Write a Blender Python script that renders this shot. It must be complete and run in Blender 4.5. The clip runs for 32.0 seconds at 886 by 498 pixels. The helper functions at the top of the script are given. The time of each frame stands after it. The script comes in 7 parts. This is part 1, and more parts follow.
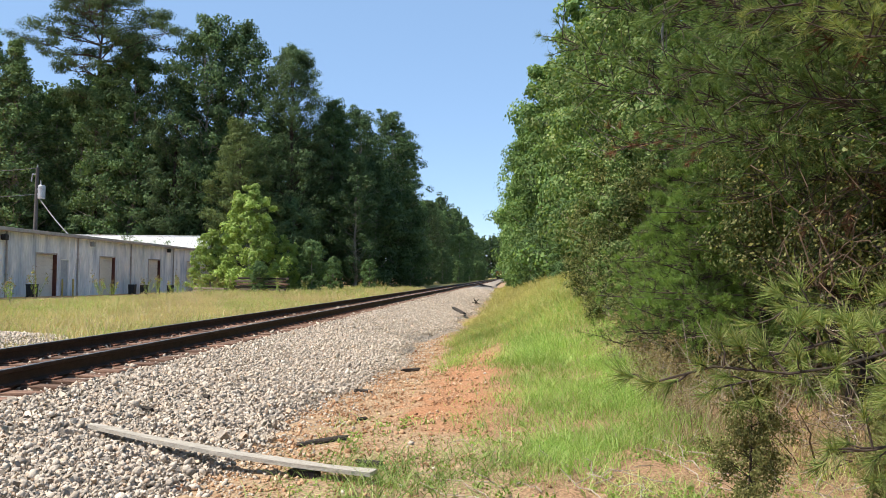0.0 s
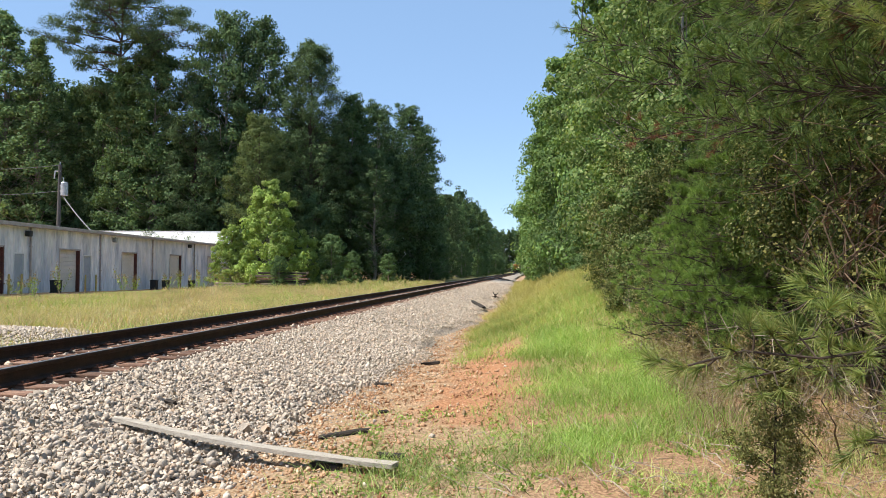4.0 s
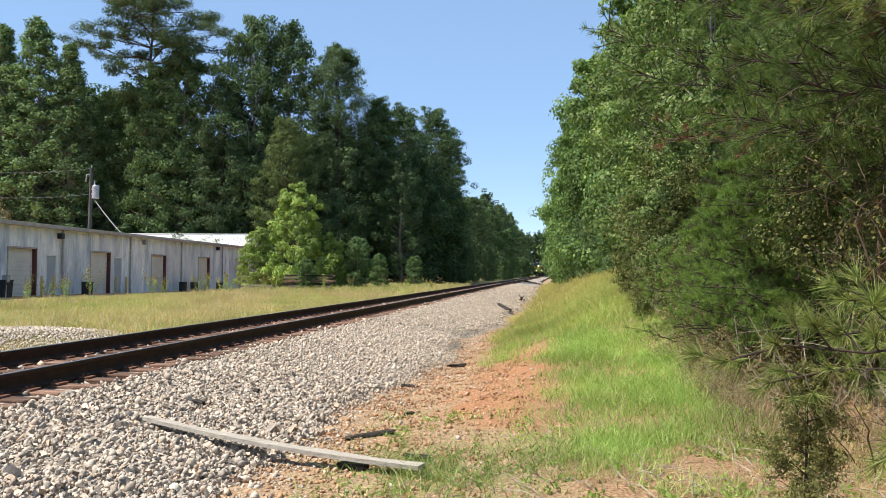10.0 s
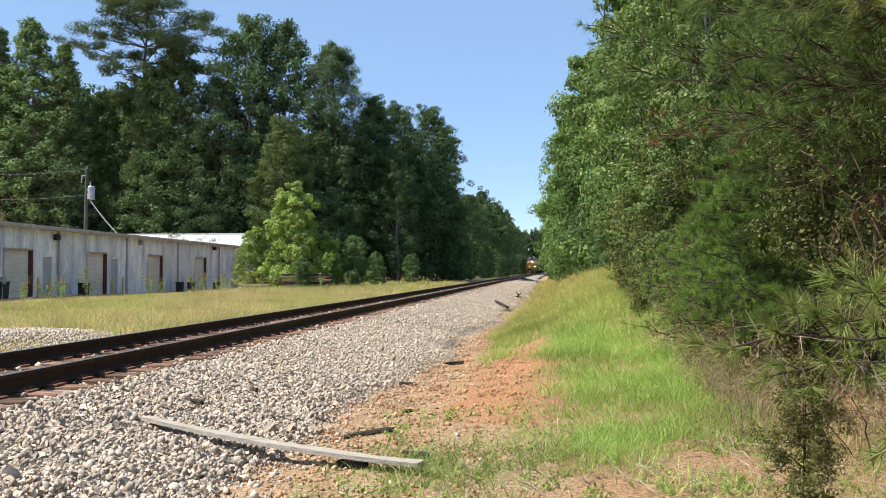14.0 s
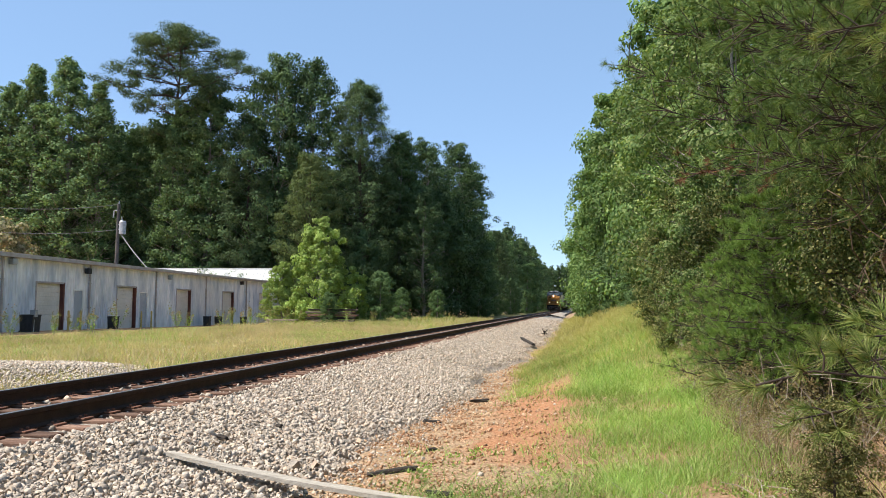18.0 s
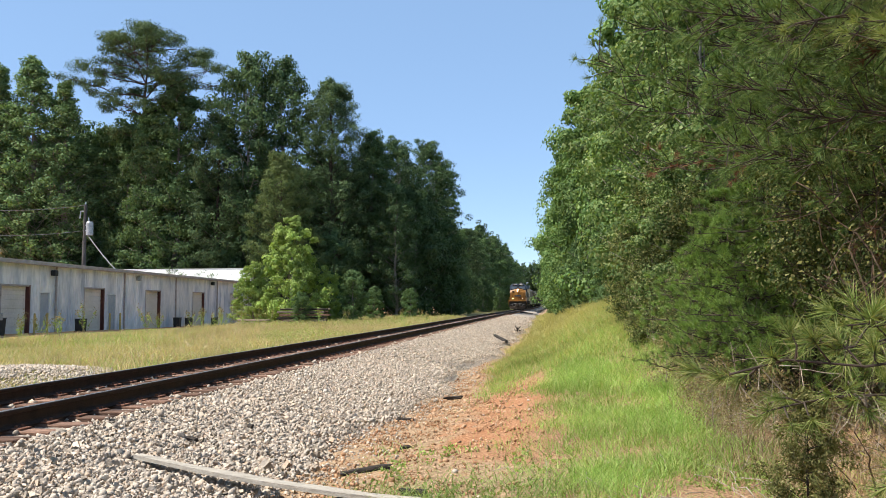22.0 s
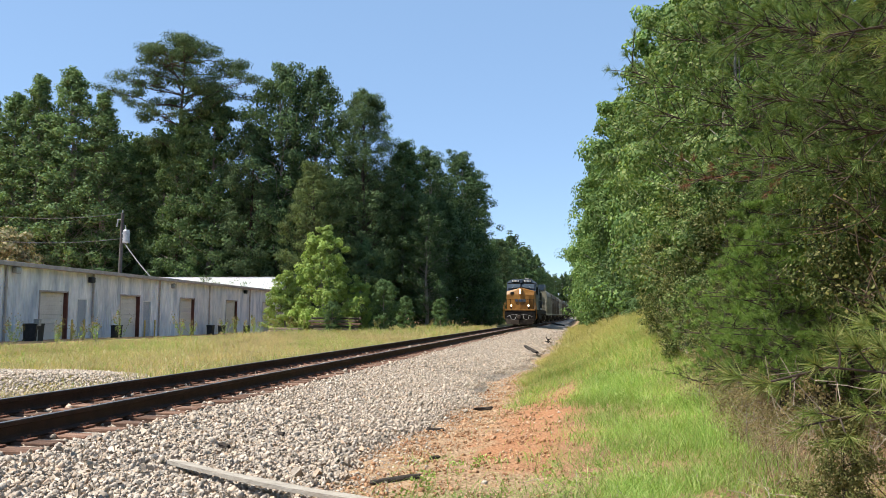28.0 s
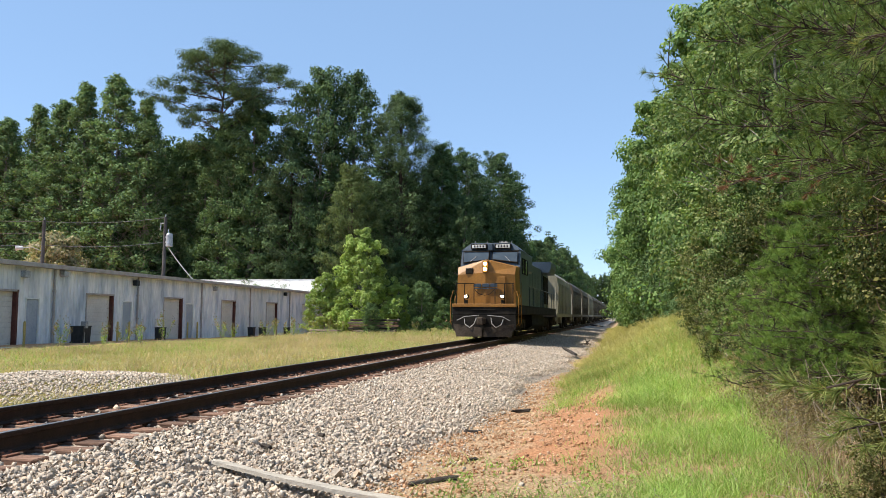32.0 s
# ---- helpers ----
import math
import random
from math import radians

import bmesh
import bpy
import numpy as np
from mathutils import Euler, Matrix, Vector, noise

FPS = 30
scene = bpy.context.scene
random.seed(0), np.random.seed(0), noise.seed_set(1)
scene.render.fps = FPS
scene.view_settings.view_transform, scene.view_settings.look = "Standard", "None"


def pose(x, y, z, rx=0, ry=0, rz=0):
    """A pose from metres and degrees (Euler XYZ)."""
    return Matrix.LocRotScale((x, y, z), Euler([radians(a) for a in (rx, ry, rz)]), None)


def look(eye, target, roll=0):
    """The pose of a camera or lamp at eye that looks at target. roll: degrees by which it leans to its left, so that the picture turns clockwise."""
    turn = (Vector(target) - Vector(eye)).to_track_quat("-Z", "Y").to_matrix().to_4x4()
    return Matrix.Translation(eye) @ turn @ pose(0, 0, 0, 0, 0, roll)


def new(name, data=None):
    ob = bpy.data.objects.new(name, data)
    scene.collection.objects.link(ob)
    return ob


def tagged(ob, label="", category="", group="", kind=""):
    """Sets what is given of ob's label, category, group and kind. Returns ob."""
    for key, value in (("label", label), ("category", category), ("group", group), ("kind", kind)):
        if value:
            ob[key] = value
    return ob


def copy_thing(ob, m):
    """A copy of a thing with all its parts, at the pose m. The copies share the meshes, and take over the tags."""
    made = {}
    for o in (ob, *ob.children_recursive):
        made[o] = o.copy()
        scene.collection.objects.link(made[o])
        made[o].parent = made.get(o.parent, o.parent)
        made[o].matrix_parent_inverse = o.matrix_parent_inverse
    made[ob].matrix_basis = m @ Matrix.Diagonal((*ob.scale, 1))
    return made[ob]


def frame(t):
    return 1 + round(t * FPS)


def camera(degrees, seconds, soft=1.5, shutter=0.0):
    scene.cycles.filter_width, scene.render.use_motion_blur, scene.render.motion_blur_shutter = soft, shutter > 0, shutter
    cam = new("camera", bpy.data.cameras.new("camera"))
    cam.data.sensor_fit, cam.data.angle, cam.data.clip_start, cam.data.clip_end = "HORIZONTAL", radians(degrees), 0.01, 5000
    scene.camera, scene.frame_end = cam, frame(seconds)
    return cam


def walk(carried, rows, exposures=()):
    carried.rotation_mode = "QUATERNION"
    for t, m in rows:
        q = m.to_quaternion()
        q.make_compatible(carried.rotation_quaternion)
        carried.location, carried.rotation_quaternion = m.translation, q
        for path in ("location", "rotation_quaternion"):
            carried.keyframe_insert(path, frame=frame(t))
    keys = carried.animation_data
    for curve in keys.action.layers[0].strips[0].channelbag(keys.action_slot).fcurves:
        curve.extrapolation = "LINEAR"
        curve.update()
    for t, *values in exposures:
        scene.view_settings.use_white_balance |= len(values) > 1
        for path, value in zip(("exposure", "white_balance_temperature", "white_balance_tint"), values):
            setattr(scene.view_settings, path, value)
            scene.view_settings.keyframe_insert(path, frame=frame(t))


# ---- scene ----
cam = camera(57.0, 32.0, soft=0.85)

PATH = [
    (0, (0.003, -0.009, 1.133), (-0.167, 1.982, 1.198), 0.8),
    (0.5, (0.01, -0.025, 1.133), (-0.16, 1.967, 1.184), 0.8),
    (1, (0.016, -0.024, 1.134), (-0.156, 1.969, 1.179), 0.7),
    (1.5, (0.002, 0.009, 1.125), (-0.173, 2.001, 1.169), 0.7),
    (2, (0.006, -0.007, 1.129), (-0.175, 1.984, 1.171), 0.7),
    (2.5, (-0.004, 0.003, 1.124), (-0.193, 1.994, 1.164), 0.9),
    (3, (-0.001, -0.015, 1.127), (-0.198, 1.974, 1.167), 0.7),
    (3.5, (-0.007, -0.004, 1.124), (-0.215, 1.985, 1.168), 0.5),
    (5.5, (-0.002, -0.005, 1.12), (-0.231, 1.981, 1.181), 0.7),
    (6, (0.003, -0.027, 1.125), (-0.227, 1.959, 1.178), 0.6),
    (6.5, (-0.002, -0.012, 1.12), (-0.239, 1.973, 1.171), 0.4),
    (7, (-0.012, -0.001, 1.116), (-0.266, 1.982, 1.171), 0.3),
    (7.5, (-0.016, 0.014, 1.112), (-0.282, 1.996, 1.173), 0.3),
    (8, (-0.009, 0.002, 1.114), (-0.277, 1.983, 1.18), 0.4),
    (8.5, (-0.012, -0.004, 1.117), (-0.277, 1.978, 1.184), 0.5),
    (9, (-0.008, -0.007, 1.114), (-0.274, 1.974, 1.179), 0.6),
    (9.5, (-0.013, 0.002, 1.11), (-0.284, 1.982, 1.173), 0.6),
    (10, (-0.012, -0.006, 1.112), (-0.291, 1.974, 1.168), 0.6),
    (10.5, (-0.009, -0.009, 1.112), (-0.292, 1.97, 1.16), 0.5),
    (11, (-0.02, 0.011, 1.106), (-0.307, 1.99, 1.151), 0.5),
    (11.5, (-0.018, 0.001, 1.107), (-0.309, 1.979, 1.148), 0.5),
    (12, (-0.02, -0.004, 1.106), (-0.311, 1.974, 1.143), 0.6),
    (12.5, (-0.014, -0.008, 1.106), (-0.304, 1.97, 1.143), 0.5),
    (13, (-0.02, 0.002, 1.103), (-0.309, 1.981, 1.135), 0.3),
    (13.5, (-0.021, 0.002, 1.107), (-0.303, 1.982, 1.142), 0.1),
    (14, (-0.016, -0.009, 1.107), (-0.287, 1.972, 1.158), 0.1),
    (14.5, (-0.02, -0.014, 1.103), (-0.288, 1.967, 1.164), 0.3),
    (16.5, (-0.021, -0.003, 1.097), (-0.298, 1.976, 1.182), 0.1),
    (17, (-0.014, -0.002, 1.1), (-0.302, 1.974, 1.219), 0.2),
    (17.5, (-0.008, -0.02, 1.104), (-0.313, 1.952, 1.244), 0.5),
    (18, (0.003, -0.038, 1.125), (-0.331, 1.929, 1.263), 0.5),
    (18.5, (-0.016, 0.004, 1.116), (-0.357, 1.968, 1.273), 0.6),
    (19, (-0.017, 0.011, 1.116), (-0.33, 1.979, 1.283), 0.4),
    (19.5, (0.005, -0.02, 1.12), (-0.287, 1.95, 1.294), -0.1),
    (20, (-0.004, 0.002, 1.117), (-0.294, 1.972, 1.297), -0.4),
    (20.5, (-0.013, 0.015, 1.112), (-0.314, 1.985, 1.279), -0.3),
    (21, (-0.009, 0.019, 1.109), (-0.31, 1.99, 1.259), -0.1),
    (21.5, (0.007, 0.001, 1.108), (-0.274, 1.975, 1.251), -0.1),
    (22, (-0.003, 0.03, 1.105), (-0.27, 2.007, 1.239), -0.2),
    (22.5, (0.023, -0.012, 1.111), (-0.242, 1.966, 1.242), -0.3),
    (23, (0.019, -0.007, 1.108), (-0.251, 1.97, 1.24), -0.2),
    (23.5, (0.02, -0.012, 1.104), (-0.264, 1.963, 1.242), 0.1),
    (24, (0.007, 0.01, 1.103), (-0.287, 1.983, 1.245), 0.2),
    (24.5, (0.019, -0.012, 1.109), (-0.28, 1.96, 1.249), 0.1),
    (26.5, (0.005, -0.001, 1.108), (-0.311, 1.967, 1.267), 0.5),
    (27, (-0.014, 0.027, 1.105), (-0.338, 1.993, 1.274), 0.6),
    (27.5, (-0.009, 0.021, 1.102), (-0.34, 1.986, 1.273), 0.6),
    (28, (-0.002, 0.008, 1.105), (-0.344, 1.972, 1.264), 0.4),
    (28.5, (-0.007, 0.027, 1.103), (-0.356, 1.99, 1.259), 0.2),
    (29, (0.0, -0.003, 1.11), (-0.357, 1.957, 1.28), 0.2),
    (29.5, (0.003, 0.006, 1.111), (-0.378, 1.962, 1.277), 0.5),
    (30, (-0.029, 0.059, 1.095), (-0.43, 2.013, 1.233), 0.7),
    (30.5, (-0.037, 0.063, 1.092), (-0.444, 2.017, 1.207), 0.7),
    (31, (-0.023, 0.034, 1.095), (-0.431, 1.989, 1.209), 0.5),
    (31.5, (0.015, -0.052, 1.118), (-0.4, 1.899, 1.26), 0.4),
    (32, (0.029, -0.079, 1.124), (-0.404, 1.867, 1.286), 0.3),
]
walk(cam, [(t, look(eye, target, roll)) for t, eye, target, roll in PATH])

# ---- light ----
SUN = Vector((-0.52, -0.22, 0.83)).normalized()
sun_elev = math.asin(SUN.z)
sun_az = math.atan2(SUN.x, SUN.y)
world = bpy.data.worlds.new("sky")
world.use_nodes = True
scene.world = world
wn = world.node_tree
sky = wn.nodes.new("ShaderNodeTexSky")
sky.sky_type = "NISHITA"
sky.sun_disc = False
sky.sun_elevation = sun_elev
sky.sun_rotation = sun_az
sky.altitude = 2200
sky.air_density, sky.dust_density, sky.ozone_density = 0.9, 0.05, 0.9
# thin even haze over the clear sky
haze = wn.nodes.new("ShaderNodeMix")
haze.data_type = "RGBA"
haze.inputs[0].default_value = 0.62
haze.inputs[7].default_value = (1.36, 2.22, 3.5, 1)
wn.links.new(sky.outputs[0], haze.inputs[6])
wn.links.new(haze.outputs[2], wn.nodes["Background"].inputs[0])
wn.nodes["Background"].inputs[1].default_value = 0.148
sun_data = bpy.data.lights.new("sun", "SUN")
sun_data.energy, sun_data.angle, sun_data.color = 4.9, radians(0.5), (1.0, 0.94, 0.83)
sun = new("sun", sun_data)
sun.matrix_world = look((0, 0, 60), Vector((0, 0, 60)) - SUN)
scene.view_settings.exposure = 0.75

# ---- materials ----
def lin(c):
    return (*c, 1.0)


def mat(name, cols, scale=4.0, fine=30.0, rough=0.8, bump=0.15, metal=0.0, island=0.0, objrand=0.0, grain=0.35, spec=0.3, stretch=(1, 1, 1), world_space=False):
    """Surface whose colour wanders between cols by two scales of noise."""
    m = bpy.data.materials.new(name)
    m.use_nodes = True
    t = m.node_tree
    b = t.nodes["Principled BSDF"]
    b.inputs["Roughness"].default_value, b.inputs["Metallic"].default_value = rough, metal
    b.inputs["Specular IOR Level"].default_value = spec
    if world_space:
        co = t.nodes.new("ShaderNodeNewGeometry").outputs["Position"]
    else:
        co = t.nodes.new("ShaderNodeTexCoord").outputs["Object"]
    mp = t.nodes.new("ShaderNodeMapping")
    mp.inputs["Scale"].default_value = stretch
    t.links.new(co, mp.inputs[0])
    n1 = t.nodes.new("ShaderNodeTexNoise")
    n1.inputs["Scale"].default_value, n1.inputs["Detail"].default_value = scale, 5
    n2 = t.nodes.new("ShaderNodeTexNoise")
    n2.inputs["Scale"].default_value, n2.inputs["Detail"].default_value = fine, 4
    for n in (n1, n2):
        t.links.new(mp.outputs[0], n.inputs["Vector"])
    rp = t.nodes.new("ShaderNodeValToRGB")
    el = rp.color_ramp.elements
    el[0].position, el[1].position = 0.32, 0.68
    el[0].color, el[1].color = lin(cols[0]), lin(cols[-1])
    for i, c in enumerate(cols[1:-1]):
        e = el.new(0.32 + 0.36 * (i + 1) / (len(cols) - 1))
        e.color = lin(c)
    t.links.new(n1.outputs[0], rp.inputs[0])
    gr = t.nodes.new("ShaderNodeMapRange")
    gr.inputs[1].default_value, gr.inputs[2].default_value = 0.25, 0.75
    gr.inputs[3].default_value, gr.inputs[4].default_value = 1 - grain, 1 + grain
    t.links.new(n2.outputs[0], gr.inputs[0])
    val = gr.outputs[0]
    for amount, kind in ((island, "isl"), (objrand, "obj")):
        if amount:
            src = t.nodes.new("ShaderNodeNewGeometry").outputs["Random Per Island"] if kind == "isl" else t.nodes.new("ShaderNodeObjectInfo").outputs["Random"]
            mr = t.nodes.new("ShaderNodeMapRange")
            mr.inputs[3].default_value, mr.inputs[4].default_value = 1 - amount, 1 + amount
            t.links.new(src, mr.inputs[0])
            mu = t.nodes.new("ShaderNodeMath")
            mu.operation = "MULTIPLY"
            t.links.new(val, mu.inputs[0])
            t.links.new(mr.outputs[0], mu.inputs[1])
            val = mu.outputs[0]
    hs = t.nodes.new("ShaderNodeHueSaturation")
    t.links.new(rp.outputs[0], hs.inputs["Color"])
    t.links.new(val, hs.inputs["Value"])
    t.links.new(hs.outputs[0], b.inputs["Base Color"])
    if bump:
        bp = t.nodes.new("ShaderNodeBump")
        bp.inputs["Strength"].default_value, bp.inputs["Distance"].default_value = bump, 0.02
        t.links.new(n2.outputs[0], bp.inputs["Height"])
        t.links.new(bp.outputs[0], b.inputs["Normal"])
    return m


def leaf_mat(name, cols, trans=0.35, rough=0.62, objrand=0.12, patch=0.3, spec=0.12):
    """Foliage: each leaf takes its own tone, clumps drift in brightness, and light shines through."""
    m = bpy.data.materials.new(name)
    m.use_nodes = True
    t = m.node_tree
    b = t.nodes["Principled BSDF"]
    b.inputs["Roughness"].default_value = rough
    b.inputs["Specular IOR Level"].default_value = spec
    geo = t.nodes.new("ShaderNodeNewGeometry")
    rp = t.nodes.new("ShaderNodeValToRGB")
    el = rp.color_ramp.elements
    el[0].color, el[1].color = lin(cols[0]), lin(cols[-1])
    for i, c in enumerate(cols[1:-1]):
        e = el.new((i + 1) / (len(cols) - 1))
        e.color = lin(c)
    t.links.new(geo.outputs["Random Per Island"], rp.inputs[0])
    no = t.nodes.new("ShaderNodeTexNoise")
    no.inputs["Scale"].default_value, no.inputs["Detail"].default_value = 0.45, 3
    t.links.new(geo.outputs["Position"], no.inputs["Vector"])
    mr = t.nodes.new("ShaderNodeMapRange")
    mr.inputs[1].default_value, mr.inputs[2].default_value = 0.3, 0.7
    mr.inputs[3].default_value, mr.inputs[4].default_value = 1 - patch, 1 + patch
    t.links.new(no.outputs[0], mr.inputs[0])
    ob = t.nodes.new("ShaderNodeObjectInfo")
    mo = t.nodes.new("ShaderNodeMapRange")
    mo.inputs[3].default_value, mo.inputs[4].default_value = 1 - objrand, 1 + objrand
    t.links.new(ob.outputs["Random"], mo.inputs[0])
    mu = t.nodes.new("ShaderNodeMath")
    mu.operation = "MULTIPLY"
    t.links.new(mr.outputs[0], mu.inputs[0])
    t.links.new(mo.outputs[0], mu.inputs[1])
    hs = t.nodes.new("ShaderNodeHueSaturation")
    t.links.new(rp.outputs[0], hs.inputs["Color"])
    t.links.new(mu.outputs[0], hs.inputs["Value"])
    t.links.new(hs.outputs[0], b.inputs["Base Color"])
    tr = t.nodes.new("ShaderNodeBsdfTranslucent")
    wa = t.nodes.new("ShaderNodeMix")
    wa.data_type, wa.blend_type = "RGBA", "MULTIPLY"
    wa.inputs[0].default_value = 1.0
    wa.inputs[7].default_value = (1.12, 1.12, 0.55, 1)
    t.links.new(hs.outputs[0], wa.inputs[6])
    t.links.new(wa.outputs[2], tr.inputs[0])
    mx = t.nodes.new("ShaderNodeMixShader")
    mx.inputs[0].default_value = trans
    t.links.new(b.outputs[0], mx.inputs[1])
    t.links.new(tr.outputs[0], mx.inputs[2])
    t.links.new(mx.outputs[0], t.nodes["Material Output"].inputs[0])
    return m


def glow(name, colour, strength):
    m = bpy.data.materials.new(name)
    m.use_nodes = True
    b = m.node_tree.nodes["Principled BSDF"]
    b.inputs["Base Color"].default_value = lin(colour)
    b.inputs["Emission Color"].default_value = lin(colour)
    b.inputs["Emission Strength"].default_value = strength
    return m


def ground_mat():
    """Red clay, litter and soil laid out by plan position."""
    m = bpy.data.materials.new("ground_soil")
    m.use_nodes = True
    t = m.node_tree
    b = t.nodes["Principled BSDF"]
    b.inputs["Roughness"].default_value = 0.95
    b.inputs["Specular IOR Level"].default_value = 0.1
    pos = t.nodes.new("ShaderNodeNewGeometry").outputs["Position"]
    sep = t.nodes.new("ShaderNodeSeparateXYZ")
    t.links.new(pos, sep.inputs[0])

    def noise_of(scale, detail=5):
        n = t.nodes.new("ShaderNodeTexNoise")
        n.inputs["Scale"].default_value, n.inputs["Detail"].default_value = scale, detail
        t.links.new(pos, n.inputs["Vector"])
        return n.outputs[0]

    def ramp(src, a, c, lo=0.35, hi=0.65):
        r = t.nodes.new("ShaderNodeValToRGB")
        e = r.color_ramp.elements
        e[0].position, e[1].position, e[0].color, e[1].color = lo, hi, lin(a), lin(c)
        t.links.new(src, r.inputs[0])
        return r.outputs[0]

    def mixc(fac, a, c):
        x = t.nodes.new("ShaderNodeMix")
        x.data_type = "RGBA"
        t.links.new(fac, x.inputs[0])
        t.links.new(a, x.inputs[6])
        t.links.new(c, x.inputs[7])
        return x.outputs[2]

    def span(src, lo, hi, wob, amount):
        """0 below lo, 1 above hi, along a coordinate jittered by noise."""
        ad = t.nodes.new("ShaderNodeMath")
        ad.operation = "MULTIPLY_ADD"
        ad.inputs[1].default_value = amount
        t.links.new(wob, ad.inputs[0])
        t.links.new(src, ad.inputs[2])
        r = t.nodes.new("ShaderNodeMapRange")
        r.interpolation_type = "SMOOTHSTEP"
        r.inputs[1].default_value, r.inputs[2].default_value = lo + amount / 2, hi + amount / 2
        t.links.new(ad.outputs[0], r.inputs[0])
        return r.outputs[0]

    n_big, n_mid, n_fine = noise_of(0.8), noise_of(4.0), noise_of(38.0, 6)
    tan = mixc(n_mid, ramp(n_fine, (0.17, 0.115, 0.07), (0.42, 0.31, 0.20)), ramp(n_fine, (0.20, 0.12, 0.066), (0.45, 0.305, 0.185)))
    red = mixc(n_mid, ramp(n_fine, (0.22, 0.115, 0.062), (0.45, 0.28, 0.165)), ramp(n_fine, (0.24, 0.09, 0.04), (0.42, 0.19, 0.09)))
    patch_x = span(sep.outputs[0], -1.45, -0.95, n_mid, 1.2)
    patch_y = span(sep.outputs[1], 7.8, 9.2, n_big, 3.0)
    both = t.nodes.new("ShaderNodeMath")
    both.operation = "MULTIPLY"
    t.links.new(patch_x, both.inputs[0])
    t.links.new(patch_y, both.inputs[1])
    clay = mixc(both.outputs[0], tan, red)
    litter = mixc(n_mid, ramp(n_fine, (0.15, 0.088, 0.052), (0.40, 0.255, 0.16)), ramp(n_fine, (0.17, 0.095, 0.052), (0.42, 0.26, 0.15)))
    soil = mixc(n_mid, ramp(n_fine, (0.10, 0.10, 0.03), (0.22, 0.20, 0.07)), ramp(n_fine, (0.16, 0.13, 0.06), (0.30, 0.26, 0.11)))
    right = span(sep.outputs[0], -0.7, 0.5, n_big, 1.6)
    c1 = mixc(right, clay, litter)
    far_ = span(sep.outputs[1], 14.0, 18.0, n_big, 3.0)
    grown = span(sep.outputs[0], -1.55, -1.2, n_mid, 0.5)
    bank = t.nodes.new("ShaderNodeMath")
    bank.operation = "MULTIPLY"
    t.links.new(far_, bank.inputs[0])
    t.links.new(grown, bank.inputs[1])
    c2 = mixc(bank.outputs[0], c1, soil)
    left = span(sep.outputs[0], -10.0, -9.0, n_big, 1.0)
    c3 = mixc(left, soil, c2)
    yard = span(sep.outputs[0], -24.6, -24.0, n_mid, 0.8)
    c4 = mixc(yard, ramp(n_fine, (0.36, 0.17, 0.08), (0.55, 0.33, 0.2)), c3)
    t.links.new(c4, b.inputs["Base Color"])
    bp = t.nodes.new("ShaderNodeBump")
    bp.inputs["Strength"].default_value, bp.inputs["Distance"].default_value = 0.6, 0.03
    t.links.new(n_fine, bp.inputs["Height"])
    t.links.new(bp.outputs[0], b.inputs["Normal"])
    return m


def gravel_mat(name):
    """Crushed stone: cells of grey, tan and rusty white."""
    m = bpy.data.materials.new(name)
    m.use_nodes = True
    t = m.node_tree
    b = t.nodes["Principled BSDF"]
    b.inputs["Roughness"].default_value = 0.9
    b.inputs["Specular IOR Level"].default_value = 0.15
    pos = t.nodes.new("ShaderNodeNewGeometry").outputs["Position"]
    v = t.nodes.new("ShaderNodeTexVoronoi")
    v.inputs["Scale"].default_value = 17.0
    t.links.new(pos, v.inputs["Vector"])
    sp = t.nodes.new("ShaderNodeSeparateColor")
    t.links.new(v.outputs["Color"], sp.inputs[0])
    r = t.nodes.new("ShaderNodeValToRGB")
    e = r.color_ramp.elements
    e[0].color, e[1].color = (0.20, 0.175, 0.15, 1), (0.42, 0.37, 0.32, 1)
    for p, c in ((0.3, (0.29, 0.25, 0.21, 1)), (0.6, (0.35, 0.305, 0.26, 1)), (0.8, (0.33, 0.25, 0.19, 1))):
        x = e.new(p)
        x.color = c
    t.links.new(sp.outputs[0], r.inputs[0])
    t.links.new(r.outputs[0], b.inputs["Base Color"])
    bp = t.nodes.new("ShaderNodeBump")
    bp.inputs["Strength"].default_value, bp.inputs["Distance"].default_value = 1.0, 0.04
    bp.invert = True
    t.links.new(v.outputs["Distance"], bp.inputs["Height"])
    t.links.new(bp.outputs[0], b.inputs["Normal"])
    return m


